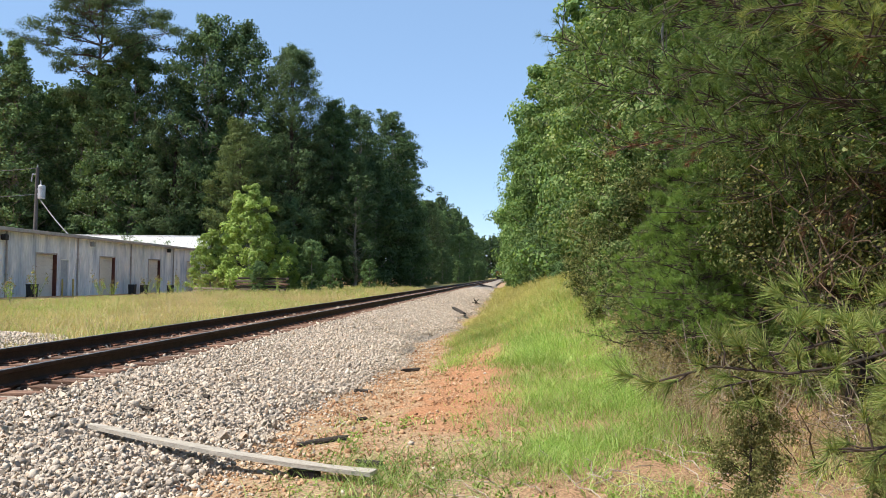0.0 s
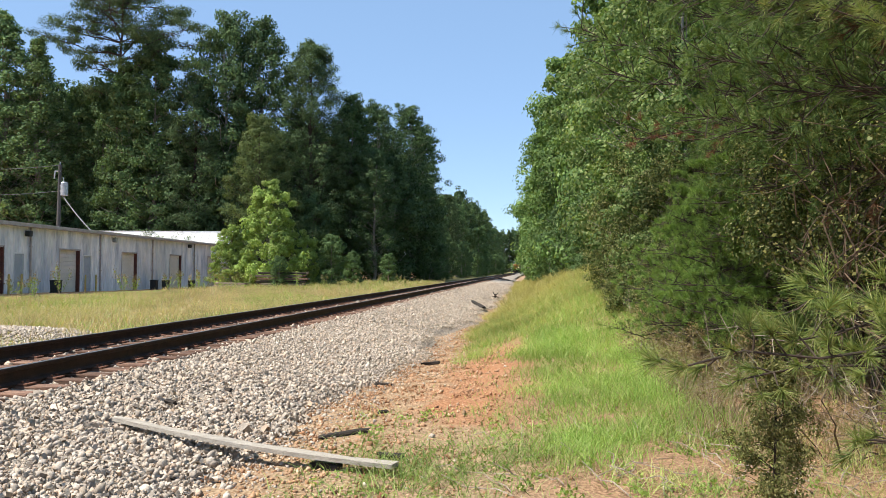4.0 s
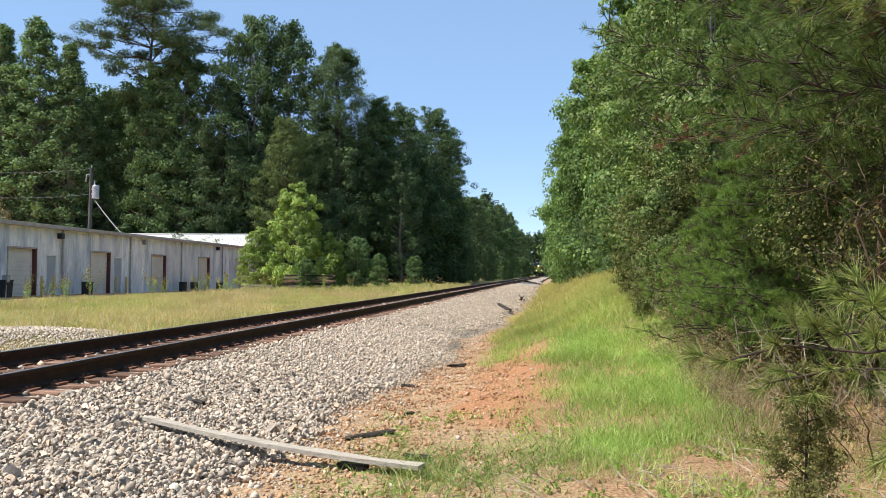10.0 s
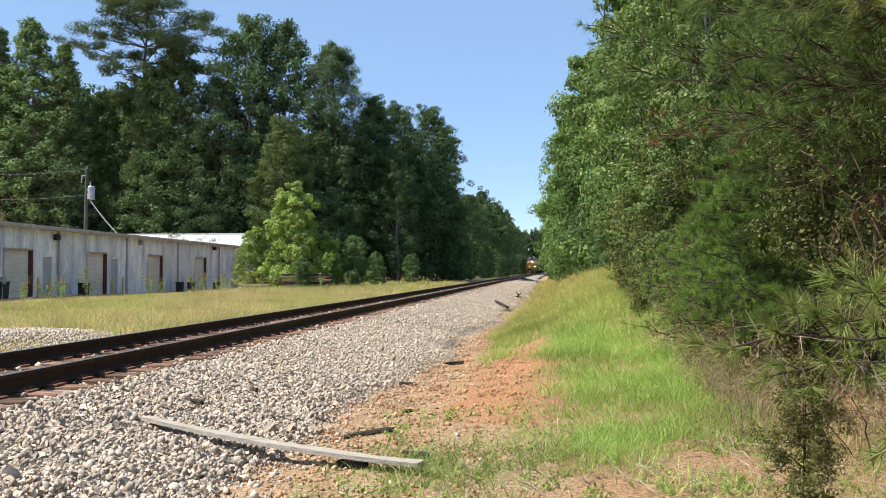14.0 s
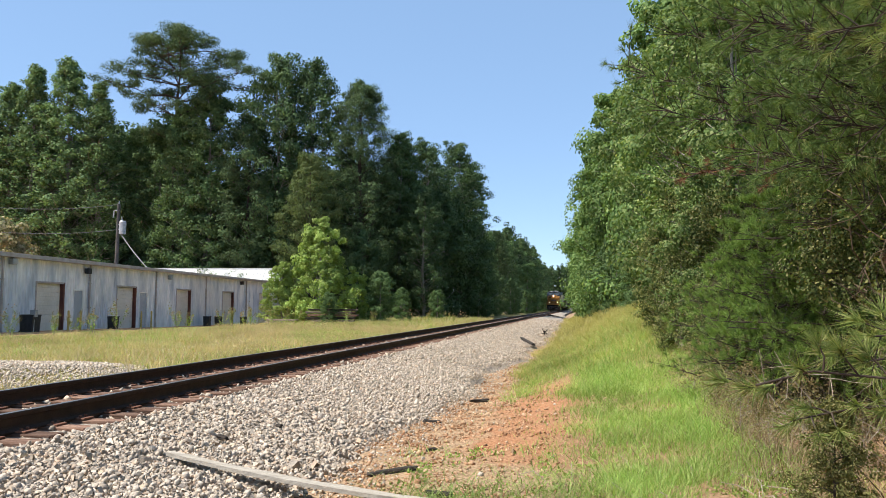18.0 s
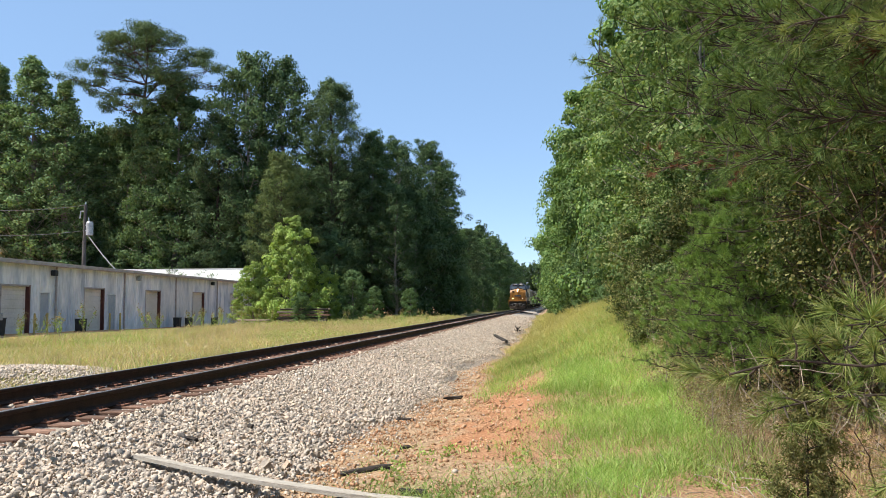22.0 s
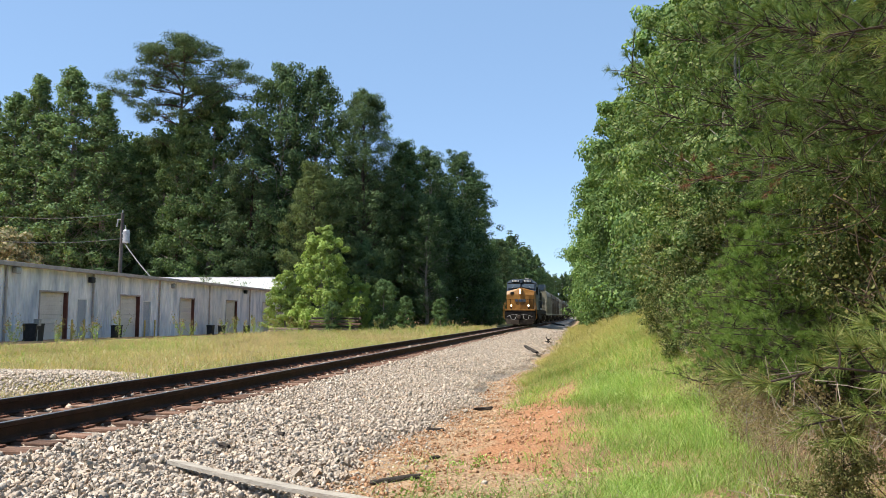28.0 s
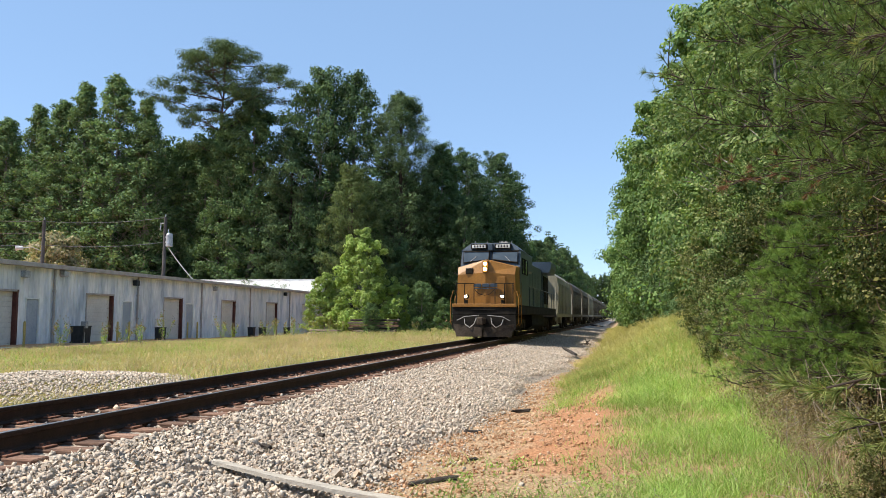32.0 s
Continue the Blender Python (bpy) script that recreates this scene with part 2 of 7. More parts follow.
def stone_mat():
    """One tone per stone, with dusty faces."""
    m = mat("ballast_stone", [(0.40, 0.35, 0.295), (0.52, 0.458, 0.39)], scale=9, fine=90, rough=0.92, bump=0.4, island=0.34, grain=0.25, spec=0.12, world_space=True)
    t = m.node_tree
    b = t.nodes["Principled BSDF"]
    old = b.inputs["Base Color"].links[0].from_socket
    geo = t.nodes.new("ShaderNodeNewGeometry")
    mth = t.nodes.new("ShaderNodeMath")
    mth.operation = "FRACT"
    mul = t.nodes.new("ShaderNodeMath")
    mul.operation = "MULTIPLY"
    mul.inputs[1].default_value = 57.3
    t.links.new(geo.outputs["Random Per Island"], mul.inputs[0])
    t.links.new(mul.outputs[0], mth.inputs[0])
    r = t.nodes.new("ShaderNodeValToRGB")
    e = r.color_ramp.elements
    e[0].color, e[1].color = (0.84, 0.80, 0.77, 1), (1.12, 1.08, 1.03, 1)
    for p, c in ((0.5, (1.0, 0.98, 0.96, 1)), (0.76, (1.0, 0.94, 0.87, 1)), (0.9, (1.0, 0.84, 0.73, 1))):
        x = e.new(p)
        x.color = c
    t.links.new(mth.outputs[0], r.inputs[0])
    mx = t.nodes.new("ShaderNodeMix")
    mx.data_type, mx.blend_type = "RGBA", "MULTIPLY"
    mx.inputs[0].default_value = 1.0
    t.links.new(old, mx.inputs[6])
    t.links.new(r.outputs[0], mx.inputs[7])
    t.links.new(mx.outputs[2], b.inputs["Base Color"])
    return m


M_ground = ground_mat()
M_gravel = gravel_mat("ballast_bed")
M_stone = stone_mat()
M_clod = mat("clay_clod", [(0.27, 0.13, 0.07), (0.40, 0.235, 0.135), (0.50, 0.35, 0.23)], 3, 60, 0.95, 0.3, island=0.3, spec=0.1, world_space=True)
M_rail = mat("rail_rust", [(0.030, 0.018, 0.013), (0.055, 0.030, 0.020)], 6, 60, 0.75, 0.2, 0.3)
M_railtop = mat("rail_polish", [(0.30, 0.28, 0.27), (0.42, 0.40, 0.38)], 3, 80, 0.35, 0.05, 0.9)
M_tie = mat("tie_timber", [(0.09, 0.05, 0.035), (0.17, 0.095, 0.065), (0.25, 0.155, 0.11)], 3, 25, 0.9, 0.5, objrand=0.35, stretch=(1, 8, 8), world_space=True)
M_plate = mat("tie_plate_rust", [(0.12, 0.05, 0.03), (0.22, 0.10, 0.06)], 8, 60, 0.85, 0.2)
M_grey_wood = mat("weathered_board", [(0.30, 0.265, 0.22), (0.45, 0.40, 0.335)], 3, 26, 0.85, 0.35, stretch=(1, 12, 12))
M_dark_wood = mat("charred_wood", [(0.018, 0.014, 0.011), (0.055, 0.043, 0.034)], 5, 40, 0.9, 0.5)
M_bark = mat("pine_bark", [(0.028, 0.021, 0.016), (0.075, 0.055, 0.041)], 5, 24, 0.95, 0.6, stretch=(1, 1, 0.3))
M_bark_grey = mat("grey_bark", [(0.16, 0.14, 0.12), (0.30, 0.27, 0.23)], 5, 24, 0.95, 0.5, stretch=(1, 1, 0.3))
M_twig = mat("dead_twig", [(0.20, 0.15, 0.11), (0.42, 0.35, 0.28)], 8, 50, 0.95, 0.2)
L_dark = leaf_mat("oak_leaf", [(0.046, 0.082, 0.038), (0.064, 0.108, 0.047), (0.086, 0.138, 0.058), (0.112, 0.168, 0.074)], 0.28)
L_mid = leaf_mat("sweetgum_leaf", [(0.090, 0.150, 0.066), (0.116, 0.188, 0.080), (0.150, 0.230, 0.098), (0.19, 0.27, 0.122)], 0.30)
L_gum = leaf_mat("broad_green_leaf", [(0.060, 0.106, 0.044), (0.082, 0.138, 0.055), (0.11, 0.175, 0.068), (0.15, 0.22, 0.09)], 0.30)
L_light = leaf_mat("young_leaf", [(0.19, 0.285, 0.065), (0.255, 0.36, 0.088), (0.33, 0.43, 0.125), (0.41, 0.49, 0.18)], 0.35)
M_vine = mat("vine_stem", [(0.06, 0.04, 0.026), (0.14, 0.095, 0.06)], 8, 50, 0.9, 0.2)
L_yellow = leaf_mat("yellowing_leaf", [(0.07, 0.08, 0.025), (0.11, 0.12, 0.035), (0.18, 0.17, 0.055), (0.32, 0.30, 0.10)], 0.35)
L_cream = leaf_mat("cream_leaf", [(0.16, 0.19, 0.08), (0.26, 0.25, 0.13), (0.38, 0.33, 0.20), (0.46, 0.40, 0.27)], 0.3)
L_tan = leaf_mat("tan_leaf", [(0.14, 0.13, 0.05), (0.26, 0.20, 0.10), (0.35, 0.27, 0.15)], 0.3)
L_vine = leaf_mat("vine_leaf", [(0.060, 0.105, 0.034), (0.095, 0.155, 0.048), (0.15, 0.215, 0.07), (0.28, 0.32, 0.14)], 0.35)
L_bank = leaf_mat("bank_leaf", [(0.075, 0.135, 0.044), (0.11, 0.19, 0.058), (0.16, 0.245, 0.08), (0.23, 0.31, 0.12)], 0.32)
N_far = leaf_mat("far_needle", [(0.046, 0.080, 0.036), (0.062, 0.100, 0.044), (0.082, 0.124, 0.055), (0.104, 0.148, 0.07)], 0.26, 0.6)
N_olive = leaf_mat("olive_needle", [(0.080, 0.112, 0.040), (0.105, 0.14, 0.050), (0.135, 0.17, 0.064)], 0.28, 0.6)
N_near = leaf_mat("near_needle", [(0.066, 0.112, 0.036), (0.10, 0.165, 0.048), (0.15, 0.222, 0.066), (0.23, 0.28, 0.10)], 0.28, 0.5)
# brighter copy of near_needle: sunlight is put into the colour
N_near_lit = leaf_mat("sunlit_needle", [(0.11, 0.16, 0.042), (0.16, 0.215, 0.058), (0.23, 0.275, 0.082), (0.34, 0.33, 0.14)], 0.28, 0.45)
N_soft = leaf_mat("soft_needle", [(0.10, 0.175, 0.04), (0.14, 0.23, 0.055), (0.19, 0.285, 0.072), (0.25, 0.33, 0.10)], 0.34, 0.5)
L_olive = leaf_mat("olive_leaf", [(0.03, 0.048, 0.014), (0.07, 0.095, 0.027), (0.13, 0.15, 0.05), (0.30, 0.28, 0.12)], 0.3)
N_dead = leaf_mat("dead_needle", [(0.12, 0.055, 0.035), (0.19, 0.095, 0.055), (0.26, 0.16, 0.095)], 0.2, 0.8)
N_cedar = leaf_mat("cedar_scale", [(0.11, 0.12, 0.04), (0.18, 0.185, 0.06), (0.28, 0.25, 0.11)], 0.3)
G_green = leaf_mat("lush_grass", [(0.15, 0.26, 0.05), (0.235, 0.38, 0.08), (0.33, 0.47, 0.125), (0.46, 0.54, 0.21)], 0.38)
G_dry = leaf_mat("dry_grass", [(0.28, 0.27, 0.085), (0.41, 0.36, 0.14), (0.51, 0.43, 0.20), (0.26, 0.31, 0.08)], 0.35)
G_field = leaf_mat("field_grass", [(0.34, 0.31, 0.13), (0.45, 0.37, 0.19), (0.54, 0.42, 0.25), (0.29, 0.33, 0.11)], 0.35, patch=0.22)
G_pale = leaf_mat("pale_grass", [(0.30, 0.38, 0.10), (0.40, 0.47, 0.15), (0.52, 0.54, 0.24)], 0.35)
G_weed = leaf_mat("weed_green", [(0.12, 0.19, 0.05), (0.18, 0.26, 0.07), (0.27, 0.35, 0.11), (0.38, 0.42, 0.18)], 0.3)
G_seed = leaf_mat("seed_head", [(0.36, 0.27, 0.16), (0.46, 0.35, 0.22), (0.54, 0.43, 0.28)], 0.35)
G_straw = leaf_mat("straw", [(0.22, 0.155, 0.09), (0.35, 0.26, 0.16), (0.48, 0.38, 0.25)], 0.2, 0.8)

# ---- mesh helpers ----
class Geo:
    """Collects vertices and faces of one mesh."""

    def __init__(self):
        self.v, self.f = [], []

    def add(self, verts, faces, m=None):
        k = len(self.v)
        self.v += [tuple(m @ Vector(p)) for p in verts] if m is not None else [tuple(p) for p in verts]
        self.f += [tuple(i + k for i in f) for f in faces]
        return self

    def box(self, x0, x1, y0, y1, z0, z1, bev=0.0, m=None):
        """A block with chamfered edges."""
        c = ((x0 + x1) / 2, (y0 + y1) / 2, (z0 + z1) / 2)
        h = (abs(x1 - x0) / 2, abs(y1 - y0) / 2, abs(z1 - z0) / 2)
        bev = min(bev, min(h) * 0.9)
        if bev <= 0:
            vs = [tuple(c[j] + s[j] * h[j] for j in range(3)) for s in SIGNS]
            return self.add(vs, BOXF, m)
        vs = []
        for s in SIGNS:
            for k in range(3):
                vs.append(tuple(c[j] + s[j] * (h[j] - (0 if j == k else bev)) for j in range(3)))
        return self.add(vs, CHAMF, m)

    def cyl(self, a, b, r0, r1=None, n=10, caps=True):
        r1 = r0 if r1 is None else r1
        a, b = Vector(a), Vector(b)
        d = (b - a).normalized()
        s = d.cross(Vector((0, 0, 1)) if abs(d.z) < 0.9 else Vector((1, 0, 0))).normalized()
        w = d.cross(s)
        vs = []
        for p, r in ((a, r0), (b, r1)):
            for i in range(n):
                q = 2 * math.pi * i / n
                vs.append(tuple(p + r * (math.cos(q) * s + math.sin(q) * w)))
        fs = [(i, (i + 1) % n, n + (i + 1) % n, n + i) for i in range(n)]
        if caps:
            fs += [tuple(range(n - 1, -1, -1)), tuple(range(n, 2 * n))]
        return self.add(vs, fs)

    def tube(self, pts, r, n=6, r1=None):
        """A round bar along a line of points, tapering to r1."""
        pts = [Vector(p) for p in pts]
        k = len(self.v)
        last = len(pts) - 1
        for j, p in enumerate(pts):
            d = (pts[min(j + 1, last)] - pts[max(j - 1, 0)]).normalized()
            s = d.cross(Vector((0, 0, 1)) if abs(d.z) < 0.9 else Vector((1, 0, 0))).normalized()
            w = d.cross(s)
            rr = r if r1 is None else r + (r1 - r) * j / last
            for i in range(n):
                q = 2 * math.pi * i / n
                self.v.append(tuple(p + rr * (math.cos(q) * s + math.sin(q) * w)))
        for j in range(last):
            for i in range(n):
                self.f.append((k + j * n + i, k + j * n + (i + 1) % n, k + (j + 1) * n + (i + 1) % n, k + (j + 1) * n + i))
        self.f += [tuple(k + i for i in range(n - 1, -1, -1)), tuple(k + last * n + i for i in range(n))]
        return self

    def prism(self, poly, axis, a, b):
        """Extrude a polygon, given in the two other axes, along an axis from a to b."""
        n = len(poly)
        vs = []
        for d in (a, b):
            for p, q in poly:
                vs.append({"x": (d, p, q), "y": (p, d, q), "z": (p, q, d)}[axis])
        fs = [tuple(range(n - 1, -1, -1)), tuple(range(n, 2 * n))] + [(i, (i + 1) % n, n + (i + 1) % n, n + i) for i in range(n)]
        return self.add(vs, fs)

    def mesh(self, name, material, smooth=False):
        me = bpy.data.meshes.new(name)
        me.from_pydata(self.v, [], self.f)
        bm = bmesh.new()
        bm.from_mesh(me)
        bmesh.ops.recalc_face_normals(bm, faces=bm.faces)
        bm.to_mesh(me)
        bm.free()
        me.materials.append(material)
        if smooth:
            me.polygons.foreach_set("use_smooth", [True] * len(me.polygons))
            me.set_sharp_from_angle(angle=radians(40))
        return me


SIGNS = [(a, b, c) for a in (-1, 1) for b in (-1, 1) for c in (-1, 1)]


def _faces():
    cor = {s: i for i, s in enumerate(SIGNS)}
    box, ch = [], []
    for k in range(3):
        o = [j for j in range(3) if j != k]
        for s in (-1, 1):
            ring = []
            for a, b in ((-1, -1), (1, -1), (1, 1), (-1, 1)):
                t = [0, 0, 0]
                t[k], t[o[0]], t[o[1]] = s, a, b
                ring.append(cor[tuple(t)])
            box.append(tuple(ring))
            ch.append(tuple(3 * i + k for i in ring))
    for k in range(3):
        for l in range(k + 1, 3):
            m = 3 - k - l
            for sk in (-1, 1):
                for sl in (-1, 1):
                    t = [0, 0, 0]
                    t[k], t[l] = sk, sl
                    t[m] = 1
                    i = cor[tuple(t)]
                    t[m] = -1
                    j = cor[tuple(t)]
                    ch.append((3 * i + k, 3 * j + k, 3 * j + l, 3 * i + l))
    for i in range(8):
        ch.append((3 * i, 3 * i + 1, 3 * i + 2))
    return box, ch


BOXF, CHAMF = _faces()


def mesh_np(name, verts, faces, material, smooth=False):
    """A mesh from arrays; all faces have the same number of corners."""
    me = bpy.data.meshes.new(name)
    n, k = faces.shape
    me.vertices.add(len(verts))
    me.vertices.foreach_set("co", np.ascontiguousarray(verts, dtype=np.float32).ravel())
    me.loops.add(n * k)
    me.loops.foreach_set("vertex_index", np.ascontiguousarray(faces, dtype=np.int32).ravel())
    me.polygons.add(n)
    me.polygons.foreach_set("loop_start", np.arange(0, n * k, k, dtype=np.int32))
    if smooth:
        me.polygons.foreach_set("use_smooth", np.ones(n, dtype=bool))
    me.update(calc_edges=True)
    me.materials.append(material)
    return me


def part(name, geo, material, parent, label="", smooth=False, m=None):
    """One mesh object under a thing or a part."""
    me = geo.mesh(name, material, smooth) if isinstance(geo, Geo) else geo
    ob = new(name, me)
    ob.parent = parent
    if m is not None:
        ob.matrix_local = m
    if label:
        ob["label"] = label
    return ob


def empty(name, m, label, category, group="", kind=""):
    ob = new(name)
    ob.matrix_world = m
    return tagged(ob, label, category, group, kind)


def unit(v):
    return v / np.maximum(np.linalg.norm(v, axis=1, keepdims=True), 1e-9)


def cards(rng, at, along, length, width, fold=0.0, facing=None):
    """Leaves: one four-sided blade per row, from at along a direction."""
    n = len(at)
    u = unit(along)
    if facing is None:
        w = unit(np.cross(u, rng.normal(size=(n, 3))))
    else:
        w = unit(np.cross(facing, u))
        u = unit(np.cross(w, facing))
    if fold:
        nn = np.cross(u, w)
    L = np.broadcast_to(np.asarray(length, float), (n,))[:, None]
    W = np.broadcast_to(np.asarray(width, float), (n,))[:, None]
    v = np.empty((n, 4, 3))
    v[:, 0] = at
    v[:, 1] = at + u * L * 0.45 + w * W * 0.5
    v[:, 2] = at + u * L
    v[:, 3] = at + u * L * 0.45 - w * W * 0.5
    if fold:
        v[:, 1] += nn * W * fold
        v[:, 3] += nn * W * fold
    f = np.arange(n * 4).reshape(n, 4)
    return v.reshape(-1, 3), f


def spikes(rng, at, along, length, width):
    """Needles: one slim triangle per row."""
    n = len(at)
    u = unit(along)
    w = unit(np.cross(u, rng.normal(size=(n, 3))))
    L = np.broadcast_to(np.asarray(length, float), (n,))[:, None]
    W = np.broadcast_to(np.asarray(width, float), (n,))[:, None]
    v = np.empty((n, 3, 3))
    v[:, 0] = at + w * W * 0.5
    v[:, 1] = at - w * W * 0.5
    v[:, 2] = at + u * L
    return v.reshape(-1, 3), np.arange(n * 3).reshape(n, 3)


def blades(rng, at, height, width, lean=0.35, lean_to=(0, 0)):
    """Bent grass blades in three triangles each."""
    n = len(at)
    ang = rng.uniform(0, 2 * math.pi, n)
    w = np.c_[np.cos(ang), np.sin(ang), np.zeros(n)]
    b = np.c_[rng.normal(0, lean, n) + lean_to[0], rng.normal(0, lean, n) + lean_to[1], np.zeros(n)]
    H = np.broadcast_to(np.asarray(height, float), (n,))[:, None]
    W = np.broadcast_to(np.asarray(width, float), (n,))[:, None]
    up = np.array([0, 0, 1.0])
    v = np.empty((n, 5, 3))
    v[:, 0], v[:, 1] = at + w * W / 2, at - w * W / 2
    mid = at + up * H * 0.55 + b * H * 0.3
    v[:, 2], v[:, 3] = mid + w * W * 0.38, mid - w * W * 0.38
    v[:, 4] = at + up * H * 0.95 + b * H
    k = (np.arange(n) * 5)[:, None]
    f = np.concatenate([k + [0, 1, 3], k + [0, 3, 2], k + [2, 3, 4]])
    return v.reshape(-1, 3), f


def smooth01(a, lo, hi):
    t = np.clip((np.asarray(a, float) - lo) / (hi - lo), 0, 1)
    return t * t * (3 - 2 * t)

# ---- ground, ballast and track ----
TX = -6.41           # centre line of the track
RZ = 0.015           # lift of the rails over the datum
rg = np.random.default_rng(7)


def ground_z(x, y):
    """Height of the natural ground; the top of the rails is 0."""
    x, y = np.asarray(x, float), np.asarray(y, float)
    z = np.full(np.broadcast(x, y).shape, -0.47)
    z = z + smooth01(y, 6, 26) * (1.6 * smooth01(x, -1.5, 2.2) + 0.5 * smooth01(x, 2.2, 9))
    z = z + 0.35 * smooth01(x, 2.0, 6.0) * (1 - smooth01(y, 6, 26))
    z = z + (0.14 - 0.012 * np.clip(y - 33, 0, 45)) * smooth01(-x, 18, 27)
    z = z - 0.14 * smooth01(y, 11, 17) * smooth01(x, -4, -3) * (1 - smooth01(x, -1.5, -0.9))
    z = z + 0.03 * np.sin(x * 1.7 + y * 0.9) * np.sin(y * 1.3 - x * 0.6)
    return z


def bed_z(x):
    """Surface of the ballast across the track."""
    d = np.abs(np.asarray(x, float) - TX)
    right = np.asarray(x) > TX
    slope = np.where(right, 0.088, 0.30 / 1.7)
    return np.where(d < 1.45, -0.215, -0.215 - (d - 1.45) * slope)


def bed_edge(y):
    """Where the loose stone ends on the near side."""
    y = np.asarray(y, float)
    return -2.35 + 0.25 * np.sin(y * 0.55) + 0.15 * np.sin(y * 1.7 + 1) + 0.40 * smooth01(y, 17, 32) - 0.012 * np.clip(y - 62, 0, 120)


def verge_edge(y):
    """Where the grass of the bank begins, past a strip of bare clay."""
    y = np.asarray(y, float)
    return -1.42 + 0.12 * np.sin(y * 0.8) + 0.08 * np.sin(y * 2.1) + 0.45 * (1 - smooth01(y, 13.5, 17.5)) - 0.012 * np.clip(y - 50, 0, 120)


def land():
    xs = np.concatenate([np.linspace(-900, -70, 14), np.linspace(-64, -10, 28), np.linspace(-9.4, 6, 90), np.linspace(7, 60, 14), np.linspace(80, 900, 10)])
    ys = np.concatenate([np.linspace(-300, -6, 10), np.linspace(-5, 30, 150), np.linspace(31, 120, 46), np.linspace(130, 1500, 26)])
    X, Y = np.meshgrid(xs, ys)
    Z = ground_z(X, Y)
    near = (Y < 24) & (np.abs(X + 1) < 5)
    Z = Z + near * rg.normal(0, 0.012, Z.shape)
    Z = np.where((X > -9.3) & (X < -2.4), np.minimum(Z, bed_z(X) - 0.12), Z)
    ny, nx = X.shape
    i = np.arange(nx * ny).reshape(ny, nx)
    F = np.stack([i[:-1, :-1], i[:-1, 1:], i[1:, 1:], i[1:, :-1]], -1).reshape(-1, 4)
    ob = new("ground", mesh_np("ground", np.c_[X.ravel(), Y.ravel(), Z.ravel()], F, M_ground, True))
    tagged(ob, "red clay and leaf litter ground beside the railway", "ground", kind="structure")


def ballast():
    xs = np.array([-9.4, -8.9, -8.4, -7.96, -7.4, -6.41, -5.4, -4.86, -4.4, -4.0, -3.6, -3.2, -2.8, -2.4, -2.05])
    ys = np.concatenate([np.linspace(-30, 60, 181), np.linspace(62, 900, 100)])
    X, Y = np.meshgrid(xs, ys)
    wob = 0.25 * np.sin(Y * 0.55) + 0.15 * np.sin(Y * 1.7 + 1)
    X = np.where(X > -2.1, bed_edge(Y) + 0.3, np.where(X > -2.5, np.minimum(X, bed_edge(Y) + 0.05), X)) + np.where(X < -9.3, wob * 0.6, 0)
    Z = bed_z(X) - 0.015 + rg.normal(0, 0.01, X.shape)
    Z[:, 0] -= 0.06
    Z[:, -1] = ground_z(X[:, -1], Y[:, -1]) - 0.06
    ny, nx = X.shape
    i = np.arange(nx * ny).reshape(ny, nx)
    F = np.stack([i[:-1, :-1], i[:-1, 1:], i[1:, 1:], i[1:, :-1]], -1).reshape(-1, 4)
    ob = new("ballast_bed", mesh_np("ballast_bed", np.c_[X.ravel(), Y.ravel(), Z.ravel()], F, M_gravel, True))
    tagged(ob, "bed of pale grey crushed stone under the track", "ballast", kind="structure")


_g = (1 + 5 ** 0.5) / 2
ICO_V = np.array([(-1, _g, 0), (1, _g, 0), (-1, -_g, 0), (1, -_g, 0), (0, -1, _g), (0, 1, _g), (0, -1, -_g), (0, 1, -_g), (_g, 0, -1), (_g, 0, 1), (-_g, 0, -1), (-_g, 0, 1)]) / 1.9
ICO_F = np.array([(0, 11, 5), (0, 5, 1), (0, 1, 7), (0, 7, 10), (0, 10, 11), (1, 5, 9), (5, 11, 4), (11, 10, 2), (10, 7, 6), (7, 1, 8), (3, 9, 4), (3, 4, 2), (3, 2, 6), (3, 6, 8), (3, 8, 9), (4, 9, 5), (2, 4, 11), (6, 2, 10), (8, 6, 7), (9, 8, 1)])
OCT_V = np.array([(1, 0, 0), (-1, 0, 0), (0, 1, 0), (0, -1, 0), (0, 0, 1), (0, 0, -1)]) * 1.15
OCT_F = np.array([(0, 2, 4), (2, 1, 4), (1, 3, 4), (3, 0, 4), (2, 0, 5), (1, 2, 5), (3, 1, 5), (0, 3, 5)])


